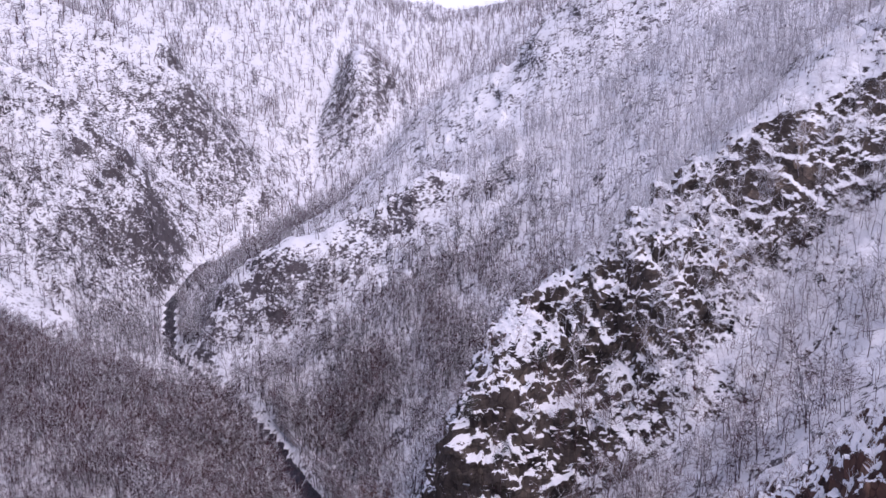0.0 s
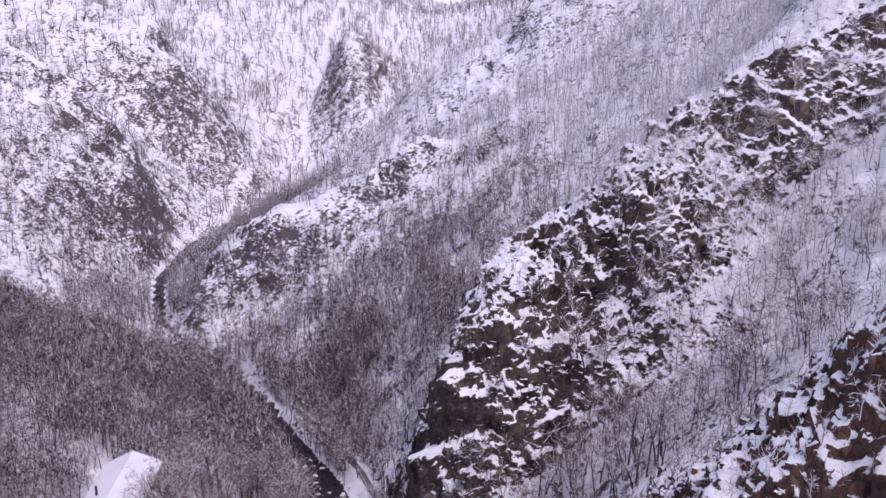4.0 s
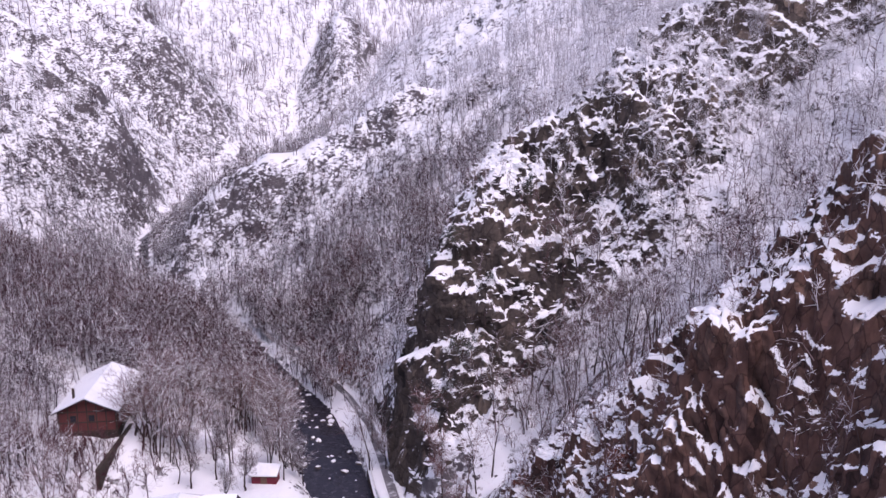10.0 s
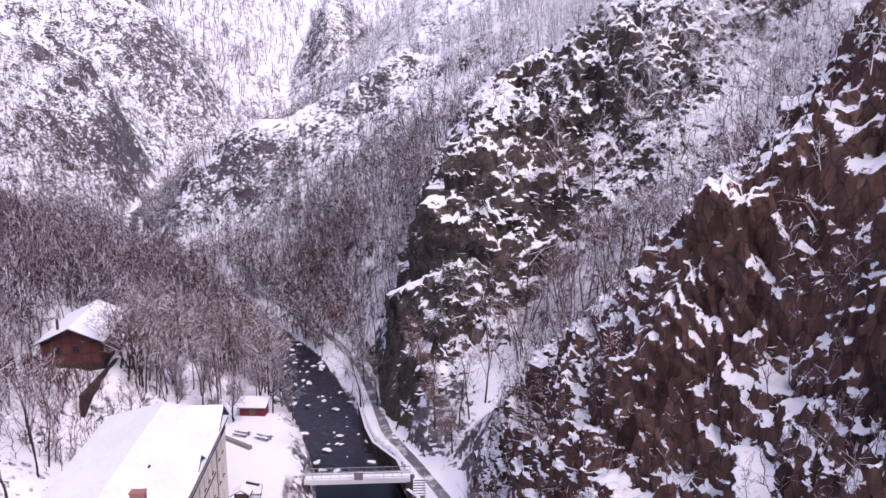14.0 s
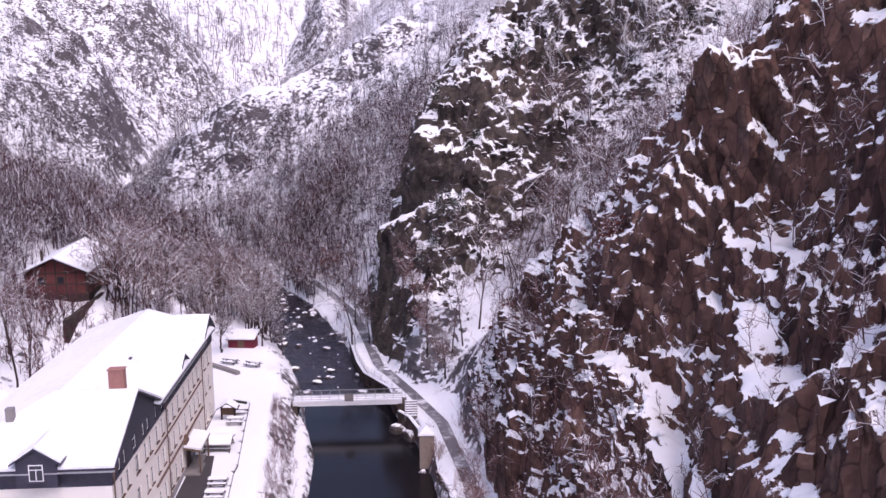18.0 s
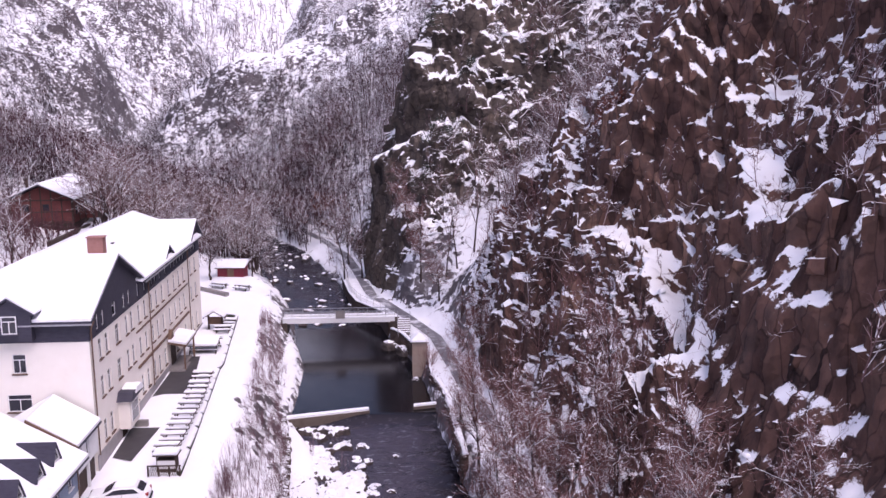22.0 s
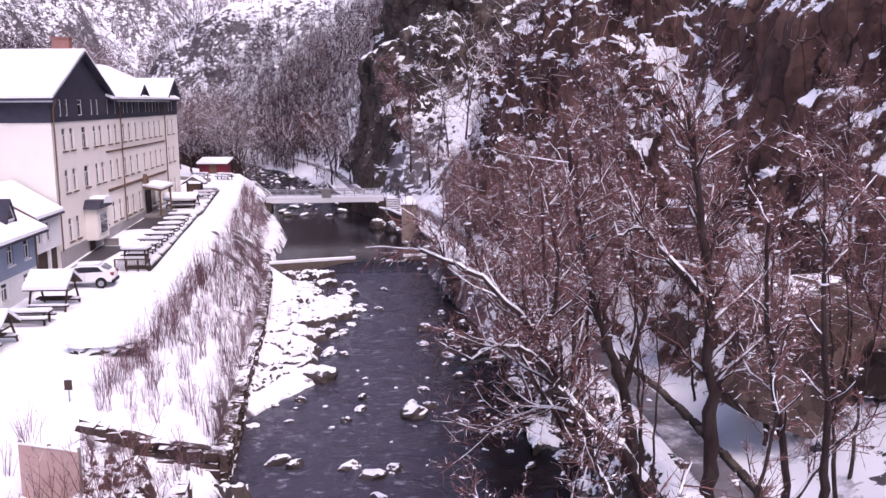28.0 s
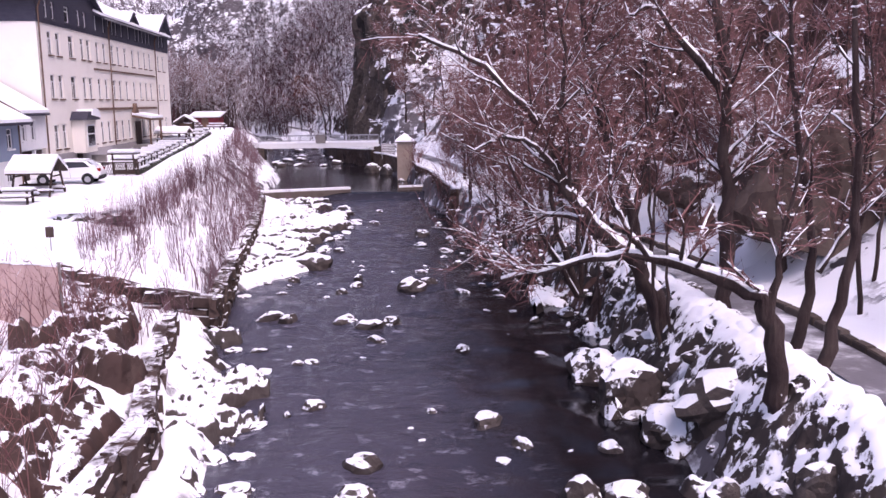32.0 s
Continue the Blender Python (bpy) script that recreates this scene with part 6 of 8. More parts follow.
# the hut above the river
hut = thing("timber_hut", (-55.7, 138.0, 0), "half-timbered red-brown hut on a stone base with a snowy gabled roof", "hut", turn=5.4)
part("base", boxes((-4.7, 4.7, 0.4, 17.8, 9.0, 13.2)), M_stone, hut, "stone basement")
part("wall", prism(bmesh.new(), [(-4.6, 13.2), (4.6, 13.2), (4.6, 16.9), (0, 18.9), (-4.6, 16.9)], 0.5, 17.7, "y"), M_redwood, hut, "red-brown infill walls")
for xx in (-4.5, -3.0, -1.5, 0.0, 1.5, 3.0, 4.5):
    part("post", boxes((xx - 0.09, xx + 0.09, 0.40, 0.5, 13.2, 16.9 + 0.42 * (4.5 - abs(xx)))), M_timber, hut)
for zz in (13.3, 14.9, 16.7):
    part("rail", boxes((-4.65, 4.65, 0.37, 0.48, zz, zz + 0.18)), M_timber, hut)
for yy in (0.6, 4.0, 7.4, 10.8, 14.2, 17.4):
    part("post", boxes((4.6, 4.7, yy - 0.09, yy + 0.09, 13.2, 16.8)), M_timber, hut)
for yy in (2.3, 5.7, 9.1, 12.5):
    w = part("window", boxes((4.6, 4.68, yy - 0.5, yy + 0.5, 14.4, 15.6)), M_timber, hut)
    part("pane", boxes((4.68, 4.7, yy - 0.42, yy + 0.42, 14.48, 15.52)), M_glass, w)
for xx in (-2.2, 0.7):
    w = part("window", boxes((xx - 0.5, xx + 0.5, 0.42, 0.5, 15.1, 16.2)), M_timber, hut)
    part("pane", boxes((xx - 0.42, xx + 0.42, 0.40, 0.42, 15.18, 16.12)), M_glass, w)
roof_slope("roof", [(5.3, -0.6, 16.9), (5.3, 18.4, 16.9), (0, 18.4, 19.3), (0, -0.6, 19.3)], hut)
roof_slope("roof", [(0, -0.6, 19.3), (0, 18.4, 19.3), (-5.3, 18.4, 16.9), (-5.3, -0.6, 16.9)], hut)
part("stovepipe", rod(bmesh.new(), (-2.6, 3.0, 17.6), (-2.6, 3.0, 20.0), 0.22), M_timber, hut)
porch = part("porch", boxes((4.7, 6.0, 7.6, 9.4, 13.0, 15.2)), M_redwood, hut)
part("porch_roof", slab(bmesh.new(), [(4.6, 7.3, 15.8), (6.3, 7.3, 15.3), (6.3, 9.7, 15.3), (4.6, 9.7, 15.8)], 0.22), M_snow, porch)
tagged(part("retaining_wall", prism(bmesh.new(), [(-50.2, 126.0), (-49.6, 126.0), (-50.4, 146.0), (-51.0, 146.0)], 8.0, 12.4, "z"), M_stone), "rough stone retaining wall with snow on top", "wall", kind="structure")

# the red shed
shed = thing("red_shed", (-26.8, 136.6, 0), "small dark red shed with a snow-covered roof", "shed", turn=-4)
zb = 4.6
part("wall", prism(bmesh.new(), [(-2.0, zb), (2.0, zb), (2.0, zb + 2.0), (-2.0, zb + 2.0)], -1.3, 1.3, "y"), M_red, shed, "red painted boards")
for k in range(9):
    part("board", boxes((-2.0 + 0.45 * k, -1.62 + 0.45 * k, -1.33, -1.3, zb + 0.1, zb + 1.95)), M_red, shed)
part("door", boxes((-0.5, 0.5, -1.36, -1.33, zb + 0.1, zb + 1.85)), M_brown, shed)
part("roof", slab(bmesh.new(), [(-2.3, -1.7, zb + 1.95), (2.3, -1.7, zb + 1.95), (2.3, 1.7, zb + 2.55), (-2.3, 1.7, zb + 2.55)], 0.1), M_timber, shed)
part("snow_cover", slab(bmesh.new(), [(-2.3, -1.7, zb + 2.2), (2.3, -1.7, zb + 2.2), (2.3, 1.7, zb + 2.8), (-2.3, 1.7, zb + 2.8)], 0.23), M_snow, shed)


# ---------------------------------------------------------------- yard and terrace
def snow_bench(x, y, length=2.0, turn=0.0, name="picnic_table", label="timber picnic table with benches under a cap of snow"):
    z = yard(y) - 0.05
    t = thing(name, (x, y, z), label, "picnic table", "picnic tables on the terrace", turn=turn)
    for yy, hh, w in ((-0.62, 0.45, 0.32), (0.0, 0.75, 0.7), (0.62, 0.45, 0.32)):
        b = part("plank", boxes((-length / 2, length / 2, yy - w / 2, yy + w / 2, hh - 0.05, hh), bevel=0.01), M_timber, t)
        part("snow_cover", boxes((-length / 2 + 0.02, length / 2 - 0.03, yy - w / 2 + 0.01, yy + w / 2 - 0.01, hh, hh + 0.16), bevel=0.05), M_snow, b)
    for xx in (-length / 2 + 0.3, length / 2 - 0.3):
        part("trestle", boxes((xx - 0.04, xx + 0.04, -0.7, 0.7, 0.36, 0.42), (xx - 0.05, xx + 0.05, -0.45, -0.35, 0.0, 0.7), (xx - 0.05, xx + 0.05, 0.35, 0.45, 0.0, 0.7)), M_timber, t)
    return t


for yy, xx in ((70.4, -19.2), (72.6, -19.25), (74.9, -19.35), (77.2, -19.5), (79.7, -19.6), (82.3, -19.75), (85.1, -20.0), (88.0, -20.3), (104.0, -21.6), (107.0, -21.6)):
    snow_bench(xx, yy)


def shelter(x, y, z, w, ridge, eave, depth, label):
    t = thing("picnic_shelter", (x, y, z), label, "shelter", "open shelters in the yard")
    h, e = ridge - z, eave - z
    for s in (1, -1):
        r = part("roof", slab(bmesh.new(), [(-w / 2, 0, h - 0.2), (w / 2, 0, h - 0.2), (w / 2, s * depth, e - 0.2), (-w / 2, s * depth, e - 0.2)], 0.08), M_timber, t)
        part("snow_cover", slab(bmesh.new(), [(-w / 2, 0, h), (w / 2, 0, h), (w / 2 + 0.02, s * depth, e), (-w / 2 - 0.02, s * depth, e)], 0.2), M_snow, r)
    for xx in (-w / 2 + 0.2, w / 2 - 0.2):
        for s in (1, -1):
            part("leg", rod(bmesh.new(), (xx, s * (depth - 0.1), 0), (xx, s * 0.35, h - 0.35), 0.07), M_timber, t)
        part("tie", rod(bmesh.new(), (xx, -0.7, h * 0.5), (xx, 0.7, h * 0.5), 0.05), M_timber, t)
    tb = part("table", boxes((-w / 2 + 0.3, w / 2 - 0.3, -0.35, 0.35, 0.68, 0.76)), M_timber, t)
    for s in (1, -1):
        b = part("bench", boxes((-w / 2 + 0.1, w / 2 - 0.1, s * 0.95 - 0.17, s * 0.95 + 0.17, 0.36, 0.44)), M_timber, t)
        part("snow_cover", boxes((-w / 2 + 0.1, w / 2 - 0.1, s * 0.95 - 0.17, s * 0.95 + 0.17, 0.44, 0.58), bevel=0.04), M_snow, b)
    return t


shelter(-20.15, 56.7, yard(56.7) - 0.1, 2.5, 5.7, 4.9, 1.35, "timber picnic shelter with a snow-covered gabled roof")
shelter(-20.6, 48.5, yard(48.5) - 0.1, 2.7, 5.2, 4.4, 1.35, "timber picnic shelter with a snow-covered gabled roof")
shelter(-22.1, 97.0, yard(97) - 0.1, 3.2, 6.25, 5.8, 1.5, "open timber shelter with a snowy roof on the terrace")
snow_bench(-20.4, 53.0, 3.0, 2, "long_bench", "long low timber bench set under deep snow")
snow_bench(-27.0, 127.5, 2.4, -25, "bench", "timber bench half buried in snow beside the river path")
snow_bench(-23.4, 126.0, 2.4, -30, "bench", "timber bench half buried in snow beside the river path")

stand = thing("bin_kiosk", (-18.3, 67.2, yard(67) - 0.05), "small timber serving hut with snow on its flat roof", "kiosk")
part("body", boxes((-0.75, 0.75, -0.4, 0.4, 0, 1.0), bevel=0.02), M_timber, stand)
part("panel", boxes((-0.68, 0.68, -0.43, -0.4, 0.3, 0.95)), M_white, stand)
for xx in (-0.7, 0.7):
    part("post", boxes((xx - 0.05, xx + 0.05, -0.4, -0.3, 1.0, 1.35)), M_timber, stand)
part("roof", boxes((-0.95, 0.95, -0.6, 0.6, 1.35, 1.43)), M_timber, stand)
part("snow_cover", boxes((-0.95, 0.95, -0.6, 0.6, 1.43, 1.68), bevel=0.07), M_snow, stand)
lat = thing("lattice_fence", (-18.4, 66.1, yard(66) - 0.05), "low timber lattice fence in the snow", "fence")
for k in range(14):
    x0 = -1.1 + 0.16 * k
    part("lath", rod(rod(bmesh.new(), (x0, 0, 0.05), (x0 + 0.3, 0, 0.8), 0.018, 4), (x0 + 0.3, 0.03, 0.05), (x0, 0.03, 0.8), 0.018, 4), M_timber, lat)
for k in range(4):
    part("post", boxes((-1.15 + 0.8 * k, -1.05 + 0.8 * k, -0.05, 0.05, 0, 0.9)), M_timber, lat)
part("rail", boxes((-1.15, 1.4, -0.04, 0.04, 0.82, 0.9)), M_timber, lat)

well = thing("sign_shelter", (-22.75, 105.4, yard(105) - 0.05), "dark timber notice shelter with a steep snowy roof", "shelter")
for xx in (-0.8, 0.8):
    part("post", boxes((xx - 0.1, xx + 0.1, -0.1, 0.1, 0, 1.7)), M_timber, well)
part("board", boxes((-0.7, 0.7, -0.04, 0.04, 0.6, 1.5)), M_brown, well)
for s in (1, -1):
    r = part("roof", slab(bmesh.new(), [(0, -0.8, 2.35), (0, 0.8, 2.35), (s * 1.3, 0.8, 1.55), (s * 1.3, -0.8, 1.55)], 0.1), M_timber, well)
    part("snow_cover", slab(bmesh.new(), [(0, -0.8, 2.5), (0, 0.8, 2.5), (s * 1.2, 0.8, 1.75), (s * 1.2, -0.8, 1.75)], 0.14), M_snow, r)

# terrace edge: a clipped hedge with snow on it
edge_pts = [(-17.2, 66.2), (-17.9, 75.0), (-18.7, 84.0), (-19.3, 90.4), (-19.2, 92.0), (-20.2, 101.0), (-21.2, 110.5), (-23.4, 111.5)]
for (ax, ay), (bx, by) in zip(edge_pts[:-1], edge_pts[1:]):
    n = max(1, int(math.hypot(bx - ax, by - ay) / 3))
    for k in range(n):
        f, g = k / n, (k + 0.97) / n
        p, q = Vector((ax + (bx - ax) * f, ay + (by - ay) * f, 0)), Vector((ax + (bx - ax) * g, ay + (by - ay) * g, 0))
        length = (q - p).length
        h = thing("low_hedge", (p.x, p.y, yard(p.y) - 0.08), "low dark clipped hedge edging the terrace", "hedge", "hedges along the terrace", turn=math.degrees(math.atan2(q.y - p.y, q.x - p.x)))
        part("leaves", boxes((0, length, -0.16, 0.16, 0, 0.42), bevel=0.05), M_hedge, h)
        part("snow_cover", boxes((0, length, -0.05, 0.17, 0.42, 0.5), bevel=0.03), M_snow, h)

# Wet paving whose dark colour also holds the shade along the hotel.
tagged(sheet("pavement", [(-23.3, 69.5, yard(69.5) + 0.03), (-21.6, 68.8, yard(68.8) + 0.03), (-20.9, 80, yard(80) + 0.03), (-21.5, 90, yard(90) + 0.03), (-22.2, 95, yard(95) + 0.03), (-24.2, 95, yard(95) + 0.03), (-23.9, 80, yard(80) + 0.03)], [[0, 1, 2, 6], [6, 2, 3, 5], [5, 3, 4, 4]], M_paving), "wet paving clear of snow beside the hotel, darkened with its shade", "pavement", kind="structure")

bush = thing("round_hedge", (-14.4, 48.6, 2.85), "rounded dark hedge under a deep cap of snow", "hedge", turn=25)
bm = bmesh.new()
bmesh.ops.create_icosphere(bm, subdivisions=4, radius=1.0)
for v in bm.verts:
    k = 1 + 0.12 * noise.noise(v.co * 4) + 0.08 * noise.noise(v.co * 11)
    v.co = Vector((v.co.x * 1.9 * k, v.co.y * 0.95 * k, max(-0.1, v.co.z) * 0.85 * k))
part("leaves", bm, M_hedge, bush)
bm = bmesh.new()
bmesh.ops.create_icosphere(bm, subdivisions=4, radius=1.0)
for v in bm.verts:
    k = 1 + 0.10 * noise.noise(v.co * 3 + Vector((5, 0, 0)))
    v.co = Vector((v.co.x * 1.95 * k, v.co.y * 1.05 * k + 0.1, max(-0.05, v.co.z) * 0.55 * k + 0.5))
part("snow_cover", bm, M_snow, bush, smooth=True)


# ---------------------------------------------------------------- the car
car = thing("car", (-20.3, 62.0, yard(62) - 0.02), "white hatchback parked in the snow beside the annex", "car", turn=6)
side = [(-2.1, 0.35), (-2.12, 0.75), (-1.95, 0.92), (-1.1, 1.0), (-0.35, 1.42), (0.2, 1.52), (1.2, 1.48), (1.75, 1.1), (2.0, 1.0), (2.1, 0.8), (2.08, 0.35)]
bm = prism(bmesh.new(), side, -0.85, 0.85, "y")
bmesh.ops.bevel(bm, geom=[e for e in bm.edges if abs(e.verts[0].co.y - e.verts[1].co.y) < 0.01], offset=0.12, segments=3, affect="EDGES")
part("body", bm, M_carpaint, car, smooth=False)
for s in (-1, 1):
    part("side_window", prism(bmesh.new(), [(-0.85, 1.02), (-0.25, 1.36), (0.2, 1.43), (1.15, 1.40), (1.5, 1.08)], s * 0.845, s * 0.86, "y"), M_glass, car)
part("rear_window", prism(bmesh.new(), [(1.33, 1.42), (1.74, 1.10), (1.78, 1.12), (1.37, 1.45)], -0.65, 0.65, "y"), M_glass, car)
part("windscreen", prism(bmesh.new(), [(-1.0, 1.04), (-0.38, 1.41), (-0.42, 1.44), (-1.04, 1.07)], -0.65, 0.65, "y"), M_glass, car)
for s in (-1, 1):
    part("tail_lamp", boxes((1.86, 2.1, s * 0.62 - 0.15, s * 0.62 + 0.15, 0.78, 1.0), bevel=0.03), M_lamp, car)
    part("headlamp", boxes((-2.12, -1.85, s * 0.62 - 0.16, s * 0.62 + 0.16, 0.68, 0.84), bevel=0.03), M_glass, car)
    part("door_line", boxes((0.3, 0.31, s * 0.853 - 0.006, s * 0.853 + 0.006, 0.45, 1.05)), M_tyre, car)
part("bumper", boxes((1.95, 2.16, -0.8, 0.8, 0.3, 0.55), bevel=0.05), M_tyre, car)
part("roof_snow", boxes((-0.2, 1.2, -0.6, 0.6, 1.5, 1.56), bevel=0.02), M_snow, car)
for xx in (-1.35, 1.32):
    for s in (-1, 1):
        w = part("wheel", rod(bmesh.new(), (xx, s * 0.66, 0.31), (xx, s * 0.88, 0.31), 0.31, 20), M_tyre, car)
        part("rim", rod(bmesh.new(), (xx, s * 0.86, 0.31), (xx, s * 0.895, 0.31), 0.19, 12), M_steel, w)
        part("arch", rod(bmesh.new(), (xx, s * 0.80, 0.34), (xx, s * 0.856, 0.34), 0.37, 20), M_tyre, car)


# ---------------------------------------------------------------- bridge, weir, walls and path
bridge = thing("footbridge", (-16.2, 115.6, 0), "narrow steel footbridge with railings and a snow-covered deck", "bridge", turn=1.0)
L = 14.6
part("deck", boxes((0, L, -0.9, 0.9, 3.05, 3.3)), M_concrete, bridge)
part("snow_cover", boxes((0, L, -0.85, 0.85, 3.3, 3.42)), M_snow, bridge)
for s in (-1, 1):
    part("girder", boxes((0, L, s * 0.95 - 0.08, s * 0.95 + 0.08, 2.95, 3.55)), M_white, bridge, "pale steel girder with snow")
    part("snow_ridge", boxes((0, L, s * 0.95 - 0.1, s * 0.95 + 0.1, 3.55, 3.72), bevel=0.03), M_snow, bridge)
    part("handrail", boxes((0, L, s * 0.95 - 0.035, s * 0.95 + 0.035, 4.42, 4.5)), M_steel, bridge)
    part("mid_rail", boxes((0, L, s * 0.95 - 0.02, s * 0.95 + 0.02, 3.82, 3.87)), M_steel, bridge)
    for k in range(13):
        part("post", boxes((L * k / 12 - 0.03, L * k / 12 + 0.03, s * 0.95 - 0.03, s * 0.95 + 0.03, 3.5, 4.45)), M_steel, bridge)
    bars = bmesh.new()
    for k in range(96):
        box(bars, 0.1 + 0.15 * k - 0.009, 0.1 + 0.15 * k + 0.009, s * 0.95 - 0.009, s * 0.95 + 0.009, 3.85, 4.43)
    part("balusters", bars, M_steel, bridge)
part("plate", boxes((6.9, 8.1, -1.08, -1.02, 3.55, 4.6)), M_concrete, bridge, "grey plate on the railing")
for xx in (-0.6, L - 0.6):
    part("abutment", boxes((xx, xx + 1.2, -1.3, 1.3, -0.5, 3.05)), M_stone, bridge)

steps = thing("stone_steps", (-1.2, 115.2, 0), "stone steps with snow leading down from the footbridge", "stairs")
for k in range(7):
    st = part("step", boxes((0, 1.6, -0.42 * (k + 1), -0.42 * k, 1.6, 3.3 - 0.18 * (k + 1) + 0.18)), M_concrete, steps)
    part("snow_cover", boxes((0.02, 1.58, -0.42 * (k + 1) + 0.05, -0.42 * k, 3.3 - 0.18 * k, 3.34 - 0.18 * k)), M_snow, st)
for xx in (0.0, 1.6):
    part("handrail", rod(bmesh.new(), (xx, 0, 4.3), (xx, -3.0, 3.0), 0.04), M_steel, steps)
    for k in range(4):
        part("post", rod(bmesh.new(), (xx, -k, 3.3 - 0.43 * k), (xx, -k, 4.3 - 0.43 * k), 0.03), M_steel, steps)

booth = thing("gauge_tower", (1.5, 101.4, 0), "small square stone gauging hut with a snowy pyramid roof", "hut")
part("wall", boxes((-0.85, 0.85, -0.85, 0.85, -0.6, 4.1), bevel=0.04), M_sand, booth, "buff stone walls")
part("door", boxes((0.85, 0.88, -0.4, 0.4, 2.1, 3.7)), M_brown, booth)
part("cornice", boxes((-0.98, 0.98, -0.98, 0.98, 4.1, 4.22)), M_concrete, booth)
bm = bmesh.new()
q = [bm.verts.new(c) for c in ((-1.02, -1.02, 4.22), (1.02, -1.02, 4.22), (1.02, 1.02, 4.22), (-1.02, 1.02, 4.22))]
q2 = [bm.verts.new(c) for c in ((-0.95, -0.95, 4.42), (0.95, -0.95, 4.42), (0.95, 0.95, 4.42), (-0.95, 0.95, 4.42))]
top = bm.verts.new((0, 0, 5.15))
bm.faces.new(q[::-1])
for k in range(4):
    bm.faces.new((q[k], q[(k + 1) % 4], q2[(k + 1) % 4], q2[k]))
    bm.faces.new((q2[k], q2[(k + 1) % 4], top))
part("roof", bm, M_snow, booth, "pyramid of snow")

weir = thing("weir", (0, 0, 0), "low concrete weir with snow along its crest", "weir")
part("crest", prism(bmesh.new(), [(-12.2, 86.6), (-3.8, 88.9), (-3.9, 89.7), (-12.3, 87.5)], -1.2, 0.28, "z"), M_stone, weir)
part("snow_cover", prism(bmesh.new(), [(-12.1, 86.75), (-3.85, 89.0), (-3.95, 89.65), (-12.2, 87.45)], 0.28, 0.48, "z"), M_snow, weir)
part("crest", prism(bmesh.new(), [(0.7, 89.7), (4.4, 90.6), (4.3, 91.4), (0.7, 90.5)], -1.2, 0.28, "z"), M_stone, weir)
part("snow_cover", prism(bmesh.new(), [(0.75, 89.85), (4.35, 90.7), (4.25, 91.3), (0.75, 90.4)], 0.28, 0.44, "z"), M_snow, weir)


def river_wall(name, pts, top, foot, label, width=0.45, snow=True, face=1):
    """A rubble wall along a line, built of single stones on a core."""
    w = tagged(new(name), label, "wall", kind="structure")
    rw = random.Random(len(pts) * 7 + int(top * 10))
    shapes = []
    for k in range(5):
        bm = bmesh.new()
        box(bm, -0.5, 0.5, -0.5, 0.5, -0.5, 0.5)
        for v in bm.verts:
            v.co += Vector([rw.uniform(-0.2, 0.2) for _ in range(3)])
        shapes.append(bm)
    stones = []
    for bm in shapes:
        me = bpy.data.meshes.new("stone")
        bmesh.ops.recalc_face_normals(bm, faces=bm.faces)
        bm.to_mesh(me)
        bm.free()
        me.materials.append(M_wallstone)
        stones.append(me)
    core = bmesh.new()
    cap = bmesh.new()
    for (ax, ay, at), (bx, by, bt) in zip(pts[:-1], pts[1:]):
        d = Vector((bx - ax, by - ay, 0))
        n = Vector((-d.y, d.x, 0)).normalized() * (width / 2)
        c = [(ax + n.x, ay + n.y), (ax - n.x, ay - n.y), (bx - n.x, by - n.y), (bx + n.x, by + n.y)]
        lo = [core.verts.new((x, y, foot)) for x, y in c]
        hi = [core.verts.new((x, y, top + t)) for (x, y), t in zip(c, (at, at, bt, bt))]
        for k in range(4):
            core.faces.new((lo[k], lo[(k + 1) % 4], hi[(k + 1) % 4], hi[k]))
        core.faces.new(hi)
        slab(cap, [(x, y, top + t + 0.13) for (x, y), t in zip(c, (at, at, bt, bt))], 0.125)
        run, ang = d.length, math.atan2(d.y, d.x)
        u = 0.0
        while u < run and ay < 100:
            ln = rw.uniform(0.5, 0.95)
            z = foot + 0.3
            tt = top + at + (bt - at) * u / run
            while z < tt - 0.1:
                h = rw.uniform(0.28, 0.45)
                o = new("stone", rw.choice(stones))
                o.parent = w
                side_v = n.normalized() * (0.02 - width / 2) * face
                o.matrix_basis = Matrix.Translation((ax + d.x * (u + ln / 2) / run - side_v.x, ay + d.y * (u + ln / 2) / run - side_v.y, min(z + h / 2, tt - h / 2))) @ pose(0, 0, 0, rw.uniform(-4, 4), rw.uniform(-4, 4), math.degrees(ang) + rw.uniform(-4, 4)) @ Matrix.Diagonal((ln * 1.02, rw.uniform(0.25, 0.6), h * 1.05, 1))
                z += h
            u += ln
    part("core", core, M_wallstone, w)
    if snow:
        part("snow_cover", cap, M_snow, w)
    return w


river_wall("wall_river_left", [(-12.4, 86.5, 0.4), (-11.0, 79.0, 0.2), (-10.0, 70.0, 0.1), (-9.0, 61.0, 0.05), (-8.2, 50.0, 0.0), (-7.3, 40.6, 0.0)], 0.55, -1.3, "old rubble river wall with a cap of snow", snow=False)
river_wall("wall_cross", [(-7.2, 40.5, 0.0), (-10.0, 40.5, 0.5), (-13.2, 41.0, 1.4)], 0.65, -0.9, "brown rubble wall facing down the river", snow=False)
river_wall("wall_near", [(-8.2, 37.2, 0.2), (-7.3, 31.3, 0.1), (-6.2, 26.4, 0.0), (-6.2, 21.6, 0.1), (-7.2, 15.0, 0.2)], 0.55, -1.3, "brown rubble river wall with earth and snow behind", snow=False)
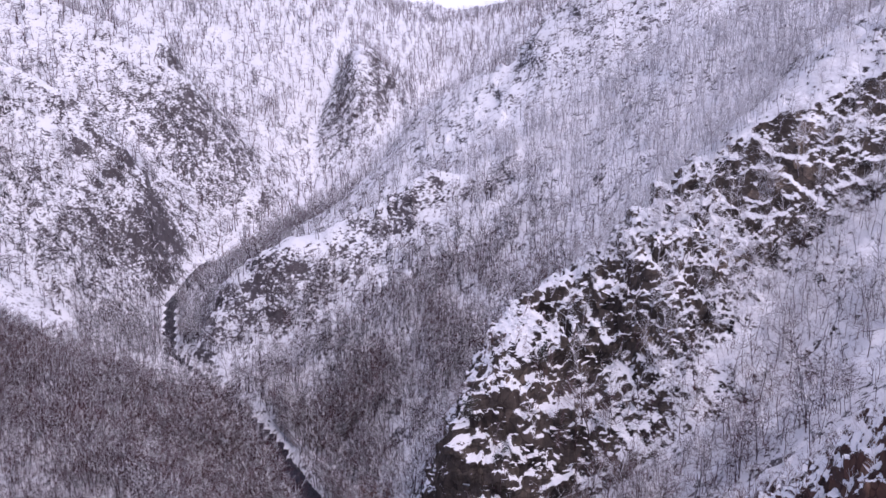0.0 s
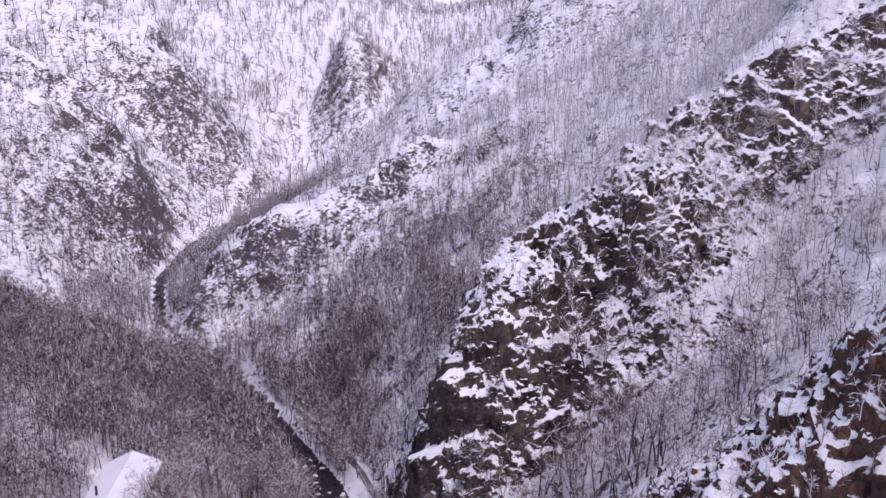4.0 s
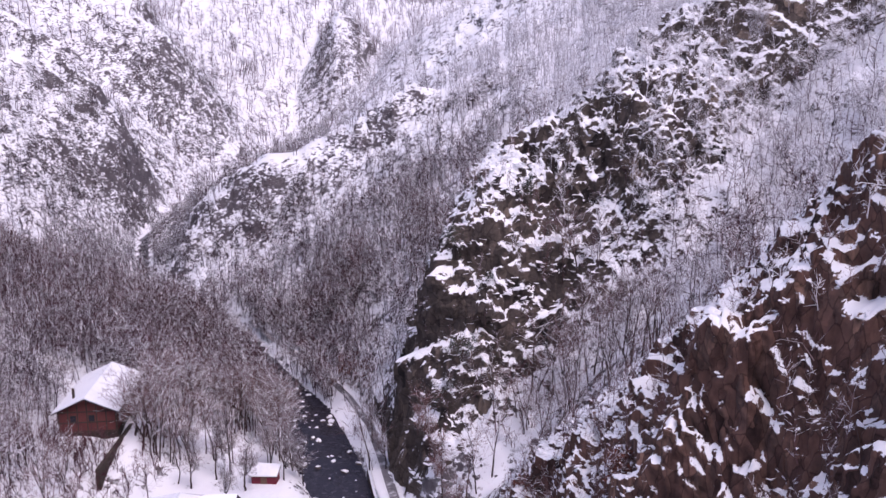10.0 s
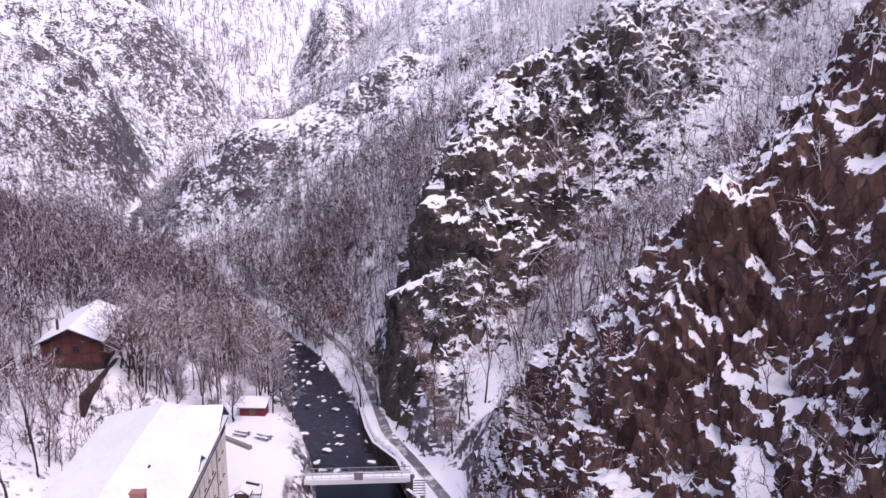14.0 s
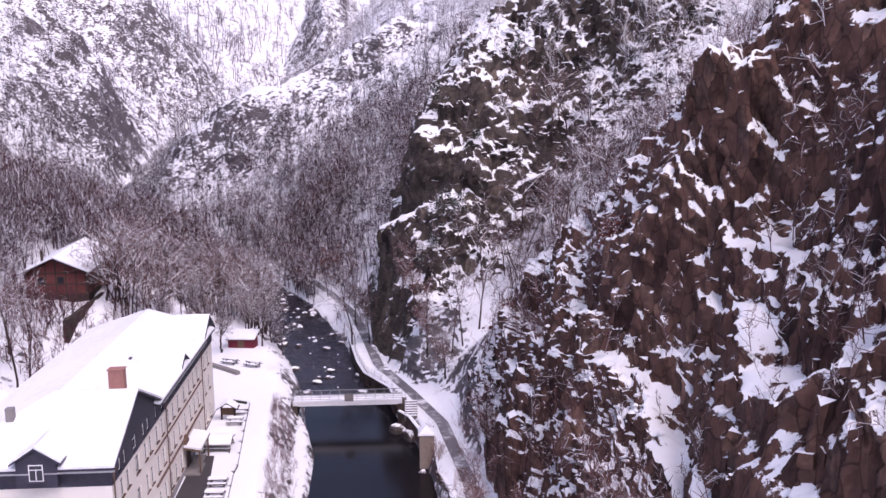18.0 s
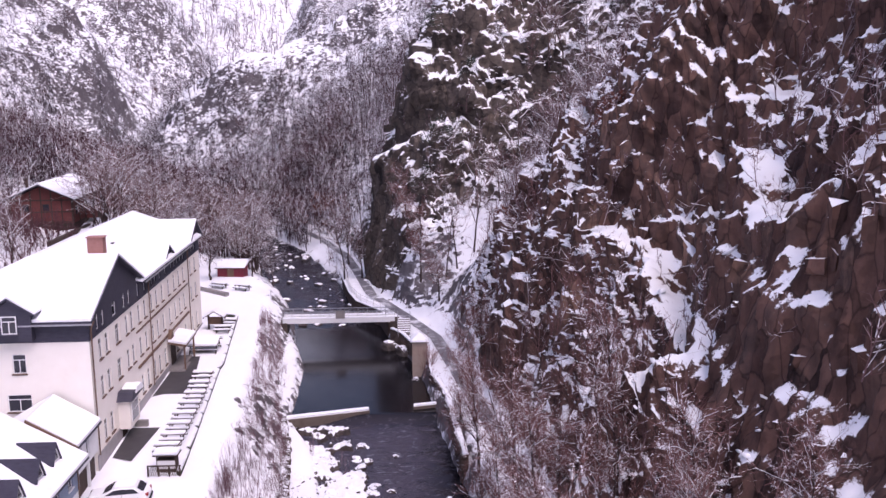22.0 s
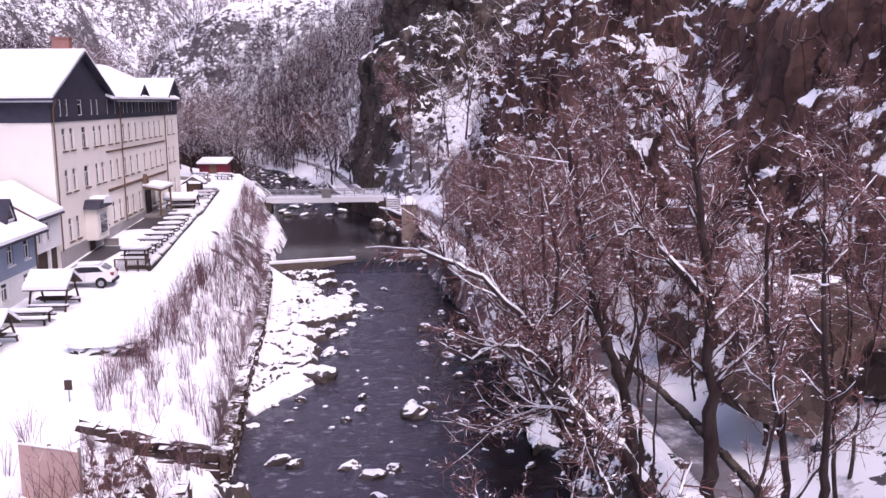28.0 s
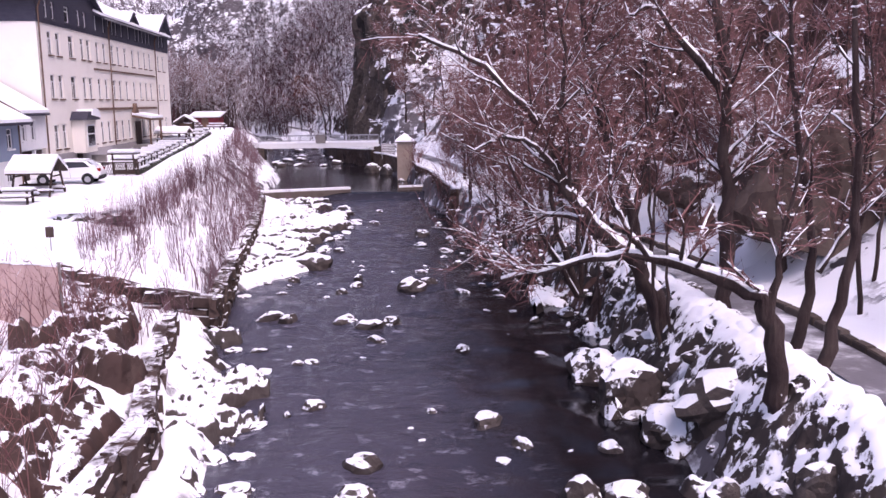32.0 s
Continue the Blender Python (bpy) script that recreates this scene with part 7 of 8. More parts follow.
river_wall("wall_river_right", [(5.2, 74.0, 0.0), (4.7, 82.0, 0.1), (4.2, 90.0, 0.2), (2.9, 96.0, 0.3), (2.6, 100.0, 0.4), (1.2, 106.0, 0.5), (-0.6, 112.0, 0.6), (-2.0, 114.0, 0.7)][::-1], 1.6, -1.2, "rubble river wall below the path with snow on top", face=-1)
river_wall("wall_river_upper", [(-2.4, 118.0, 0.4), (-3.6, 124.0, 0.1), (-7.5, 131.0, 0.0), (-9.0, 137.0, 0.0), (-11.0, 149.0, 0.1), (-13.0, 162.0, 0.3), (-16.0, 175.0, 0.7)], 2.1, 0.0, "stone river wall under the upper path")



def lumpy(name, mat, label, category, y0, y1, left, right, base, step, lump, rise, seed, way=1):
    """A strip of snow or earth between two lines of (y, x), lumpy with the stones below it."""
    left, right = np.array(left), np.array(right)
    ys = np.arange(y0, y1, step)
    us = np.linspace(0, 1, int(6.5 / step))
    xl, xr = np.interp(ys, left[:, 0], left[:, 1]), np.interp(ys, right[:, 0], right[:, 1]) + 0.9 * way
    x = (xl[:, None] + (xr - xl)[:, None] * us[None, :]).ravel()
    y = np.repeat(ys, len(us))
    edge = (np.repeat(xr - 0.9 * way, len(us)) - x) * way + fbm(x, y, 3.6, 4, seed) * 2.8
    edge = np.minimum(edge, (0.16 - fbm(x, y, 2.0, 4, seed + 9)) * 4)
    bump = np.zeros(len(x))
    for size, amp in ((0.8, 0.65), (0.36, 0.45)):
        gx, gy = np.floor(x / size), np.floor(y / size)
        near = np.full(len(x), 9.0)
        for i in (-1, 0, 1):
            for j in (-1, 0, 1):
                cx, cy = gx + i + lattice(gx + i, gy + j, seed), gy + j + lattice(gx + i, gy + j, seed + 5)
                near = np.minimum(near, np.hypot(x / size - cx, y / size - cy))
        bump += amp * np.sqrt(np.clip(1 - (near / 0.72) ** 2, 0, 1))
    z = base(x, y) - 0.45 + smooth01(edge, -0.35, 0.35) * (0.5 + rise * smooth01(edge, 0, 2.5)) + lump * bump * smooth01(edge, -0.5, 0.2)
    z += fbm(x, y, 0.35, 2, seed + 3) * 0.08
    i = np.arange(len(ys) * len(us)).reshape(len(ys), len(us))
    f = np.stack([i[:-1, :-1], i[:-1, 1:], i[1:, 1:], i[1:, :-1]], -1).reshape(-1, 4)
    return tagged(sheet(name, np.stack([x, y, z], 1), f[:, ::way], mat, smooth=True), label, category, kind="stuff")


BAR_EDGE = [(16, -3.9), (24.7, -4.1), (29.7, -4.5), (33, -4.7), (37.8, -5.6), (40, -7.2), (46.6, -7.9), (49.6, -7.4), (53.6, -6.0), (58.5, -5.4), (67.3, -2.9), (75, -3.7), (83.3, -4.9), (86, -6.5)]
pool = lambda x, y: water_level(y)
lumpy("near_bar", M_boulder, "stony river bar thickly covered with lumpy snow", "gravel bar", 14, 39.6, [(14, -7.0), (21.6, -6.1), (26.4, -6.1), (31.3, -7.1), (37.2, -8.0), (40, -8.6)], BAR_EDGE, pool, 0.1, 0.5, 0.1, 51)
lumpy("gravel_bar", M_boulder, "stony bar along the river wall under lumpy snow", "gravel bar", 41, 86, [(40.6, -7.2), (50, -8.0), (61, -8.8), (70, -9.8), (79, -10.8), (86.5, -12.2)], BAR_EDGE, pool, 0.12, 0.48, 0.1, 57)
lumpy("earth_bank", M_bank, "brown earth bank with brush and lumps of snow behind the wall", "bank", 15, 39.0, [(15, -11.5), (26, -10.8), (39, -12.2)], [(15, -8.0), (21.6, -7.0), (26.4, -7.0), (31.3, -8.0), (37.2, -8.9)], lambda x, y: land(x, y) + 0.25, 0.13, 0.55, 0.1, 61)
lumpy("right_bank", M_stonebank, "stony right bank under lumpy snow", "bank", 14, 62, [(14, 11.0), (30, 11.0), (42, 10.6), (62, 8.8)], [(14, 8.0), (24, 8.0), (26.7, 8.3), (30.2, 8.5), (34.2, 8.8), (38.5, 8.8), (42.3, 7.6), (54, 7.4), (62, 6.6)], lambda x, y: np.maximum(land(x, y), water_level(y)) + 0.12, 0.12, 0.26, 0.0, 71, -1)

fence = thing("pink_fence", (-11.0, 34.5, 0), "faded pinkish board fence half buried in snow", "fence", turn=160)
for k in range(4):
    part("board", boxes((0.66 * k, 0.66 * k + 0.64, -0.02, 0.02, 0.9, 3.05 + 0.03 * (k % 2))), M_pink, fence)
for k in range(3):
    part("post", boxes((1.3 * k - 0.05, 1.3 * k + 0.05, -0.12, -0.02, 0.9, 3.2)), M_concrete, fence)
part("rail", boxes((0, 2.66, -0.07, -0.02, 2.85, 2.95)), M_concrete, fence)
part("snow_cover", boxes((0, 2.66, -0.06, 0.06, 3.09, 3.15), bevel=0.02), M_snow, fence)
for px, py in ((-14.0, 41.9),):
    m_post = thing("marker_post", (px, py, 2.3), "short post with a small dark sign in the snow", "post")
    part("pole", rod(bmesh.new(), (0, 0, -0.2), (0, 0, 1.2), 0.03), M_steel, m_post)
    part("sign", boxes((-0.17, 0.17, -0.04, -0.02, 0.7, 1.15)), M_timber, m_post)

# the path
ps = np.concatenate([np.arange(-40, 120, 1.0), np.arange(120, 232, 1.0)])
pc, pz = path_x(ps), path_z(ps)
slope = np.gradient(pc, ps)
nx, ny = 1 / np.hypot(1, slope), -slope / np.hypot(1, slope)
cols = np.linspace(-0.8, 0.8, 7)
pv = np.stack([pc[:, None] + nx[:, None] * cols, ps[:, None] + ny[:, None] * cols, np.repeat(pz[:, None], 7, 1) + 0.07 - 0.02 * np.abs(cols)], -1).reshape(-1, 3)
pi = np.arange(len(ps) * 7).reshape(len(ps), 7)
tagged(sheet("path", pv, np.stack([pi[:-1, :-1], pi[:-1, 1:], pi[1:, 1:], pi[1:, :-1]], -1).reshape(-1, 4), M_asphalt), "narrow wet asphalt path between banks of snow", "path", kind="structure")

kerb = tagged(new("wall_path"), "low dark stone kerb along the cliff side of the path", "wall", kind="structure")
rk = random.Random(8)
yk = 12.0
while yk < 64:
    ln = rk.uniform(0.55, 1.0)
    a = float(path_x(yk)) + 1.0
    part("stone", boxes((-0.16, 0.16, -ln / 2, ln / 2, -0.1, rk.uniform(0.16, 0.3)), bevel=0.03), M_stone, kerb).matrix_basis = pose(a + rk.uniform(-0.05, 0.05), yk + ln / 2, float(path_z(yk)), 0, 0, rk.uniform(-4, 10))
    yk += ln + rk.uniform(0.0, 0.25)
rail = thing("path_railing", (0, 0, 0), "pale railing with snow along the upper river path", "railing")
ry = np.arange(119.0, 182.0, 1.9)
rx_, rz_ = np.interp(ry, [119, 124, 131, 137, 149, 162, 175, 182], [-2.3, -3.4, -7.3, -8.8, -10.8, -12.8, -15.8, -18.4]), path_z(ry)
for k in range(len(ry)):
    part("post", rod(bmesh.new(), (rx_[k], ry[k], rz_[k]), (rx_[k], ry[k], rz_[k] + 1.05), 0.05), M_white, rail)
    if k:
        for h in (0.55, 1.0):
            part("rail", rod(bmesh.new(), (rx_[k - 1], ry[k - 1], rz_[k - 1] + h), (rx_[k], ry[k], rz_[k] + h), 0.04), M_white, rail)
gate = thing("yard_fence", (-18.6, 121.0, 4.6), "short steel railing at the end of the yard", "fence", turn=100)
for k in range(9):
    part("bar", rod(bmesh.new(), (0.25 * k, 0, 0), (0.25 * k, 0, 1.1), 0.025), M_steel, gate)
for h in (0.15, 1.05):
    part("rail", rod(bmesh.new(), (0, 0, h), (2.0, 0, h), 0.03), M_steel, gate)
ramp_wall = part("wall_ramp", prism(bmesh.new(), [(-33.0, 129.0), (-32.6, 129.6), (-24.6, 122.6), (-25.0, 122.0)], 4.6, 5.5, "z"), M_concrete)
tagged(ramp_wall, "low concrete wall with snow beside the yard ramp", "wall", kind="structure")


# ---------------------------------------------------------------- trees near the river
def bend(points, per=5):
    """A smooth line through a few points."""
    p = [Vector(q) for q in points]
    p = [p[0] * 2 - p[1]] + p + [p[-1] * 2 - p[-2]]
    out = []
    for i in range(1, len(p) - 2):
        for k in range(per):
            t = k / per
            a, b, c, d = p[i - 1], p[i], p[i + 1], p[i + 2]
            out.append(0.5 * ((2 * b) + (c - a) * t + (2 * a - 5 * b + 4 * c - d) * t * t + (3 * b - a - 3 * c + d) * t ** 3))
    out.append(p[-2])
    return np.array(out)


def limb(points, r0, r1, level=0):
    """Segments along a bent limb that tapers from r0 to r1."""
    q = bend(points)
    sway = np.random.default_rng(int(abs(q[-1].sum()) * 1000) + len(q))
    r = r1 + (r0 - r1) * (1 - np.linspace(0, 1, len(q))) ** 1.5
    q[1:-1] += sway.normal(0, 0.22, (len(q) - 2, 3)) * r[1:-1, None] + sway.normal(0, 0.025, (len(q) - 2, 3))
    r = r * sway.uniform(0.88, 1.14, len(r))
    return np.concatenate([q[:-1], q[1:], r[:-1, None], r[1:, None], np.full((len(q) - 1, 1), level)], 1)


def shoots(rg, segs, n, length, levels, counts, spread=0.8, lift=0.25, low=0.25, droop=0.05):
    """Side branches grown off a limb's segments."""
    out = []

    def grow(p, d, ln, r, level):
        m = 4 if level < levels else 3
        q, pts = p, [p]
        for i in range(m):
            d = d + rg.normal(0, 0.16, 3)
            d[2] += 0.06 - droop * (level > 1)
            d = d / np.linalg.norm(d)
            e = q + d * ln / m
            out.append((*q, *e, r * (1 - 0.75 * i / m), r * (1 - 0.75 * (i + 1) / m), level))
            q = e
            pts.append(e)
        if level < levels:
            for _ in range(counts[level - 1]):
                k = rg.integers(0, m)
                base = pts[k] + (pts[k + 1] - pts[k]) * rg.random()
                side = rg.normal(0, 1, 3)
                nd = d * math.cos(spread) + side / np.linalg.norm(side) * math.sin(spread)
                grow(base, nd / np.linalg.norm(nd), ln * rg.uniform(0.35, 0.65), r * 0.5, level + 1)

    for _ in range(n):
        k = int(len(segs) * (low + (1 - low) * rg.random() ** 0.8))
        k = min(k, len(segs) - 1)
        s = segs[k]
        axis = (s[3:6] - s[:3]) / max(1e-6, np.linalg.norm(s[3:6] - s[:3]))
        side = rg.normal(0, 1, 3)
        side[2] = abs(side[2]) * 0.6 + lift
        side /= np.linalg.norm(side)
        d = axis * 0.45 + side
        grow(s[3:6], d / np.linalg.norm(d), length * rg.uniform(0.5, 1.1), max(0.018, s[7] * 0.45), 1)
    return np.array(out)


def river_tree(seed, label, limbs, n, length, twig_mat, levels=3, counts=(5, 4)):
    """A bare tree of given limbs, with grown branches and twigs as parts."""
    rg = np.random.default_rng(seed)
    base = limbs[0][0][0]
    t = thing("riverside_tree", base, label, "tree", "old trees on the river bank")
    off = np.array(base)
    grown = []
    for i, (pts, r0, r1) in enumerate(limbs):
        s = limb([tuple(np.array(p) - off) for p in pts], r0, r1)
        wood_part = sheet("trunk" if i == 0 else "limb", *stem(s, 10), M_bark, t, smooth=True)
        lying = snow_on(rg, s, 0.9)
        if len(lying):
            sheet("snow_cover", *tubes(lying, 6), M_snow, wood_part, smooth=True)["kind"] = "stuff"
        share = n if i == 0 else n // 2
        grown.append(shoots(rg, s, share, length, levels, counts, low=0.3 if i == 0 else 0.05))
    g = np.concatenate(grown)
    fresh = (g[:, 8] == 1) & np.concatenate([[True], ~((g[1:, 8] == 1) & (g[:-1, 8] == 1) & np.all(np.isclose(g[1:, :3], g[:-1, 3:6]), axis=1))])
    which = np.cumsum(fresh) - 1
    for k in range(which[-1] + 1):
        own = g[which == k]
        b = sheet("branch", *tubes(own[own[:, 8] == 1], 5, thin=0.02), M_bark, t)
        sprays = own[own[:, 8] > 1]
        if len(sprays):
            fine = sprays[sprays[:, 8] > 2]
            spray = joined([tubes(few(sprays[sprays[:, 8] == 2], 2), 3, thin=0.012)] + ([blades(rg, few(fine, 2), 0.011)] if len(fine) else []))
            sheet("twig_spray", *spray, twig_mat, b)["kind"] = "stuff"
            sheet("snow_clot", *clots(rg, sprays, 6, 0.018, 0.10), M_snow, b, smooth=True)["kind"] = "stuff"
        lying = snow_on(rg, own[own[:, 8] == 1], 0.45, 0.45)
        if len(lying):
            sheet("snow_cover", *tubes(lying, 5), M_snow, b, smooth=True)["kind"] = "stuff"
    return t


M_redtwig = snowy("reddish_twigs", [(0.09, 0.04, 0.04), (0.175, 0.085, 0.08), (0.25, 0.135, 0.125)], 0.5, 0.7, 0.9, fray=0.6, fray_scale=0.6, bump=0.0)

river_tree(21, "old leaning tree with an arched snow-laden trunk over the bank", [
    ([(9.7, 24.4, 0.2), (9.55, 24.4, 2.0), (9.2, 24.5, 3.5), (7.9, 24.8, 4.25), (6.3, 25.2, 4.7), (4.6, 25.6, 4.4), (3.1, 26.0, 4.0)], 0.32, 0.06),
    ([(6.6, 25.1, 4.65), (6.0, 25.0, 5.4), (5.6, 25.2, 6.3), (5.7, 25.4, 7.2)], 0.09, 0.03),
    ([(9.3, 24.4, 3.3), (9.6, 24.6, 5.0), (10.2, 24.8, 7.5)], 0.12, 0.04)], 16, 1.8, M_redtwig, counts=(6, 7))
river_tree(22, "tall tree leaning over the river with snow along its trunk", [
    ([(9.7, 33.0, 0.2), (8.5, 33.0, 2.8), (6.8, 33.0, 4.5), (5.9, 33.0, 6.0), (5.3, 33.0, 7.5), (3.3, 33.0, 9.5), (1.3, 33.0, 10.5)], 0.36, 0.06),
    ([(6.0, 33.0, 5.8), (5.0, 32.6, 6.9), (3.9, 32.4, 7.3), (3.0, 32.2, 6.9)], 0.12, 0.03),
    ([(7.4, 33.0, 4.0), (5.9, 33.5, 4.7), (4.6, 33.8, 4.2), (3.4, 34.0, 3.6)], 0.12, 0.03),
    ([(5.5, 33.0, 7.0), (6.0, 33.2, 9.5), (5.6, 33.4, 12.5)], 0.13, 0.03)], 26, 2.4, M_redtwig, counts=(6, 7))
river_tree(23, "thick dark upright tree beside the path", [
    ([(11.3, 32.5, 0.8), (11.3, 32.5, 3.6), (11.1, 32.5, 6.5), (11.0, 32.5, 9.0), (10.5, 32.6, 12.5), (10.2, 32.8, 15.0)], 0.30, 0.10),
    ([(11.0, 32.5, 8.6), (9.4, 32.3, 10.3), (8.6, 32.2, 11.2), (7.8, 32.2, 11.0)], 0.15, 0.04),
    ([(11.2, 32.5, 5.5), (12.4, 32.0, 7.2), (13.6, 31.8, 8.0)], 0.11, 0.03)], 26, 2.6, M_redtwig, counts=(6, 7))
river_tree(24, "slender grey upright tree between path and river", [
    ([(11.4, 26.0, 0.8), (11.9, 26.0, 3.8), (12.1, 26.0, 6.6), (11.7, 26.0, 10.8), (11.6, 26.1, 13.5)], 0.19, 0.05)], 16, 2.0, M_redtwig, counts=(6, 7))
river_tree(25, "slim crooked tree beside the path", [
    ([(11.4, 27.8, 0.8), (11.8, 27.6, 3.7), (11.4, 27.6, 6.5), (10.9, 27.6, 9.5), (10.9, 27.7, 12.0)], 0.17, 0.05),
    ([(12.0, 27.6, 3.7), (12.9, 27.5, 5.2), (13.8, 27.4, 6.0)], 0.08, 0.03)], 16, 1.8, M_redtwig, counts=(6, 7))
river_tree(26, "dark forked tree rising from the river bank", [
    ([(10.0, 37.0, 0.3), (9.4, 37.0, 3.7), (8.6, 37.0, 6.2), (7.9, 37.0, 8.5), (7.3, 37.0, 12.0), (6.9, 37.2, 14.5)], 0.27, 0.07),
    ([(9.3, 37.0, 4.0), (10.2, 37.4, 7.0), (10.6, 37.8, 11.0)], 0.15, 0.04)], 30, 2.8, M_redtwig, counts=(6, 7))
river_tree(27, "bunch of slender stems on the river bank", [
    ([(8.4, 42.0, 0.0), (7.3, 42.0, 3.5), (7.0, 42.0, 7.5), (6.8, 42.0, 12.5)], 0.16, 0.04),
    ([(8.5, 42.2, 0.0), (8.4, 42.4, 4.0), (8.7, 42.8, 9.0), (8.5, 43.0, 12.0)], 0.14, 0.04),
    ([(8.3, 41.8, 0.0), (6.3, 41.6, 3.5), (5.0, 41.4, 6.5), (4.2, 41.2, 8.0)], 0.12, 0.03)], 22, 2.6, M_redtwig, counts=(6, 7))

# trees along the right bank, further up
BANK = []
for k in range(4):
    rg = np.random.default_rng(60 + k)
    lx, ly = rg.uniform(-1.6, 0.4), rg.uniform(-1, 1)
    H = rg.uniform(9, 12)
    tr = limb([(0, 0, 0), (0.15 * lx, 0.1 * ly, H * 0.3), (0.5 * lx, 0.4 * ly, H * 0.6), (lx, ly, H)], 0.2, 0.04)
    l2 = limb([(0.2 * lx, 0.1 * ly, H * 0.33), (0.2 * lx - 1.2, ly, H * 0.5), (0.2 * lx - 2.0, 1.6 * ly, H * 0.75)], 0.11, 0.03)
    g = np.concatenate([shoots(rg, tr, 28, 3.0, 3, (7, 8), low=0.25), shoots(rg, l2, 14, 2.4, 3, (7, 8), low=0.1)])
    BANK.append((tr, l2, g))
spots = [(9.5, 46), (7.4, 49.5), (11.8, 51), (15.5, 44), (17.5, 50), (8.9, 55), (13.2, 57), (7.0, 60.5), (11.5, 63.5), (14.6, 59), (8.6, 67), (6.2, 72), (10.6, 71), (6.4, 80), (8.2, 95), (2.0, 127), (4.5, 122), (0.2, 133), (15.0, 36.5), (18.5, 33.0), (17.0, 27.5), (20.0, 40.5)]
bank_made = {}
rg = np.random.default_rng(5)
for i, (x, y) in enumerate(spots):
    k = i % 4
    z = float(land(np.array([x]), np.array([y]))[0]) - 0.25
    m = pose(x, y, z, 0, 0, rg.uniform(-50, 50)) @ Matrix.Scale(rg.uniform(0.65, 1.0), 4)
    if k not in bank_made:
        tr, l2, g = BANK[k]
        t = thing("bank_tree", (0, 0, 0), "bare riverside tree with reddish twigs and clots of snow", "tree", "trees along the right bank")
        sheet("trunk", *stem(tr, 8), M_bark, t, smooth=True)
        sheet("limb", *stem(l2, 6), M_bark, t, smooth=True)
        sheet("bough", *tubes(g[g[:, 8] == 1], 4, thin=0.02), M_bark, t)["kind"] = "stuff"
        sheet("crown", *joined([tubes(few(g[g[:, 8] == 2], 4), 3, thin=0.013), blades(rg, few(g[g[:, 8] > 2], 2), 0.013)]), M_redtwig, t)["kind"] = "stuff"
        sheet("snow_clot", *clots(rg, g, 170, 0.02, 0.08), M_snow, t, smooth=True)["kind"] = "stuff"
        sheet("snow_cover", *tubes(few(snow_on(rg, np.concatenate([l2, g[g[:, 8] == 1]]), 0.55, 0.4), 2), 4), M_snow, t, smooth=True)["kind"] = "stuff"
        t.matrix_basis = m
        bank_made[k] = t
    else:
        copy_thing(bank_made[k], pose(0, 0, 0)).matrix_basis = m

# slim straight saplings between the river and the cliff
sapling_made = {}
for i in range(34):
    k = i % 3
    y = rg.uniform(27, 66)
    x = path_x(y) + (rg.uniform(-3.4, -1.6) if i % 3 == 0 else rg.uniform(1.6, 6.5))
    z = float(land(np.array([x]), np.array([y]))[0]) - 0.2
    m = pose(x, y, z, rg.normal(0, 4), rg.normal(0, 4), rg.uniform(0, 360)) @ Matrix.Scale(rg.uniform(0.75, 1.1), 4)
    if k in sapling_made:
        copy_thing(sapling_made[k], pose(0, 0, 0)).matrix_basis = m
        continue
    t = thing("sapling", (0, 0, 0), "slim straight bare sapling with a little snow on its twigs", "tree", "saplings under the cliff")
    tr = limb([(0, 0, 0), (0.15, 0.1, 3.2), (0.05, -0.2, 6.5), (0.3, 0.1, 10.0)], 0.085, 0.02)
    g = shoots(rg, tr, 12, 1.5, 2, (4,), low=0.35)
    sheet("trunk", *stem(tr, 6), M_bark, t, smooth=True)
    sheet("twig_spray", *tubes(few(g, 2), 3, thin=0.008), M_redtwig, t)["kind"] = "stuff"
    sheet("snow_clot", *clots(rg, g, 16, 0.02, 0.07), M_snow, t, smooth=True)["kind"] = "stuff"
    t.matrix_basis = m
    sapling_made[k] = t

# trees on the left bank below the hut and round the shed
grey_crowns = {}
for i, (x, y) in enumerate([(-29.5, 133.0), (-24.0, 137.5), (-33.0, 139.0), (-38.0, 133.0), (-27.0, 143.0), (-36.0, 146.0), (-31.0, 126.5), (-21.5, 142.0), (-28.0, 151.0), (-35.0, 137.0), (-30.5, 157.0), (-40.0, 143.0), (-33.0, 163.0), (-7.5, 146.0), (-10.5, 157.0)]):
    z = float(land(np.array([x]), np.array([y]))[0]) - 0.25
    c = copy_thing(bank_made[i % 4], pose(0, 0, 0))
    c.matrix_basis = pose(x, y, z, 0, 0, rg.uniform(0, 360)) @ Matrix.Scale(rg.uniform(0.7, 1.0), 4)
    c["label"] = "bare riverside tree with grey snow-covered twigs"
    for o in c.children:
        if o.name.startswith("crown"):
            if i < 4:
                grey_crowns[i] = o.data.copy()
                grey_crowns[i].materials[0] = M_twig
            o.data = grey_crowns[i % 4]


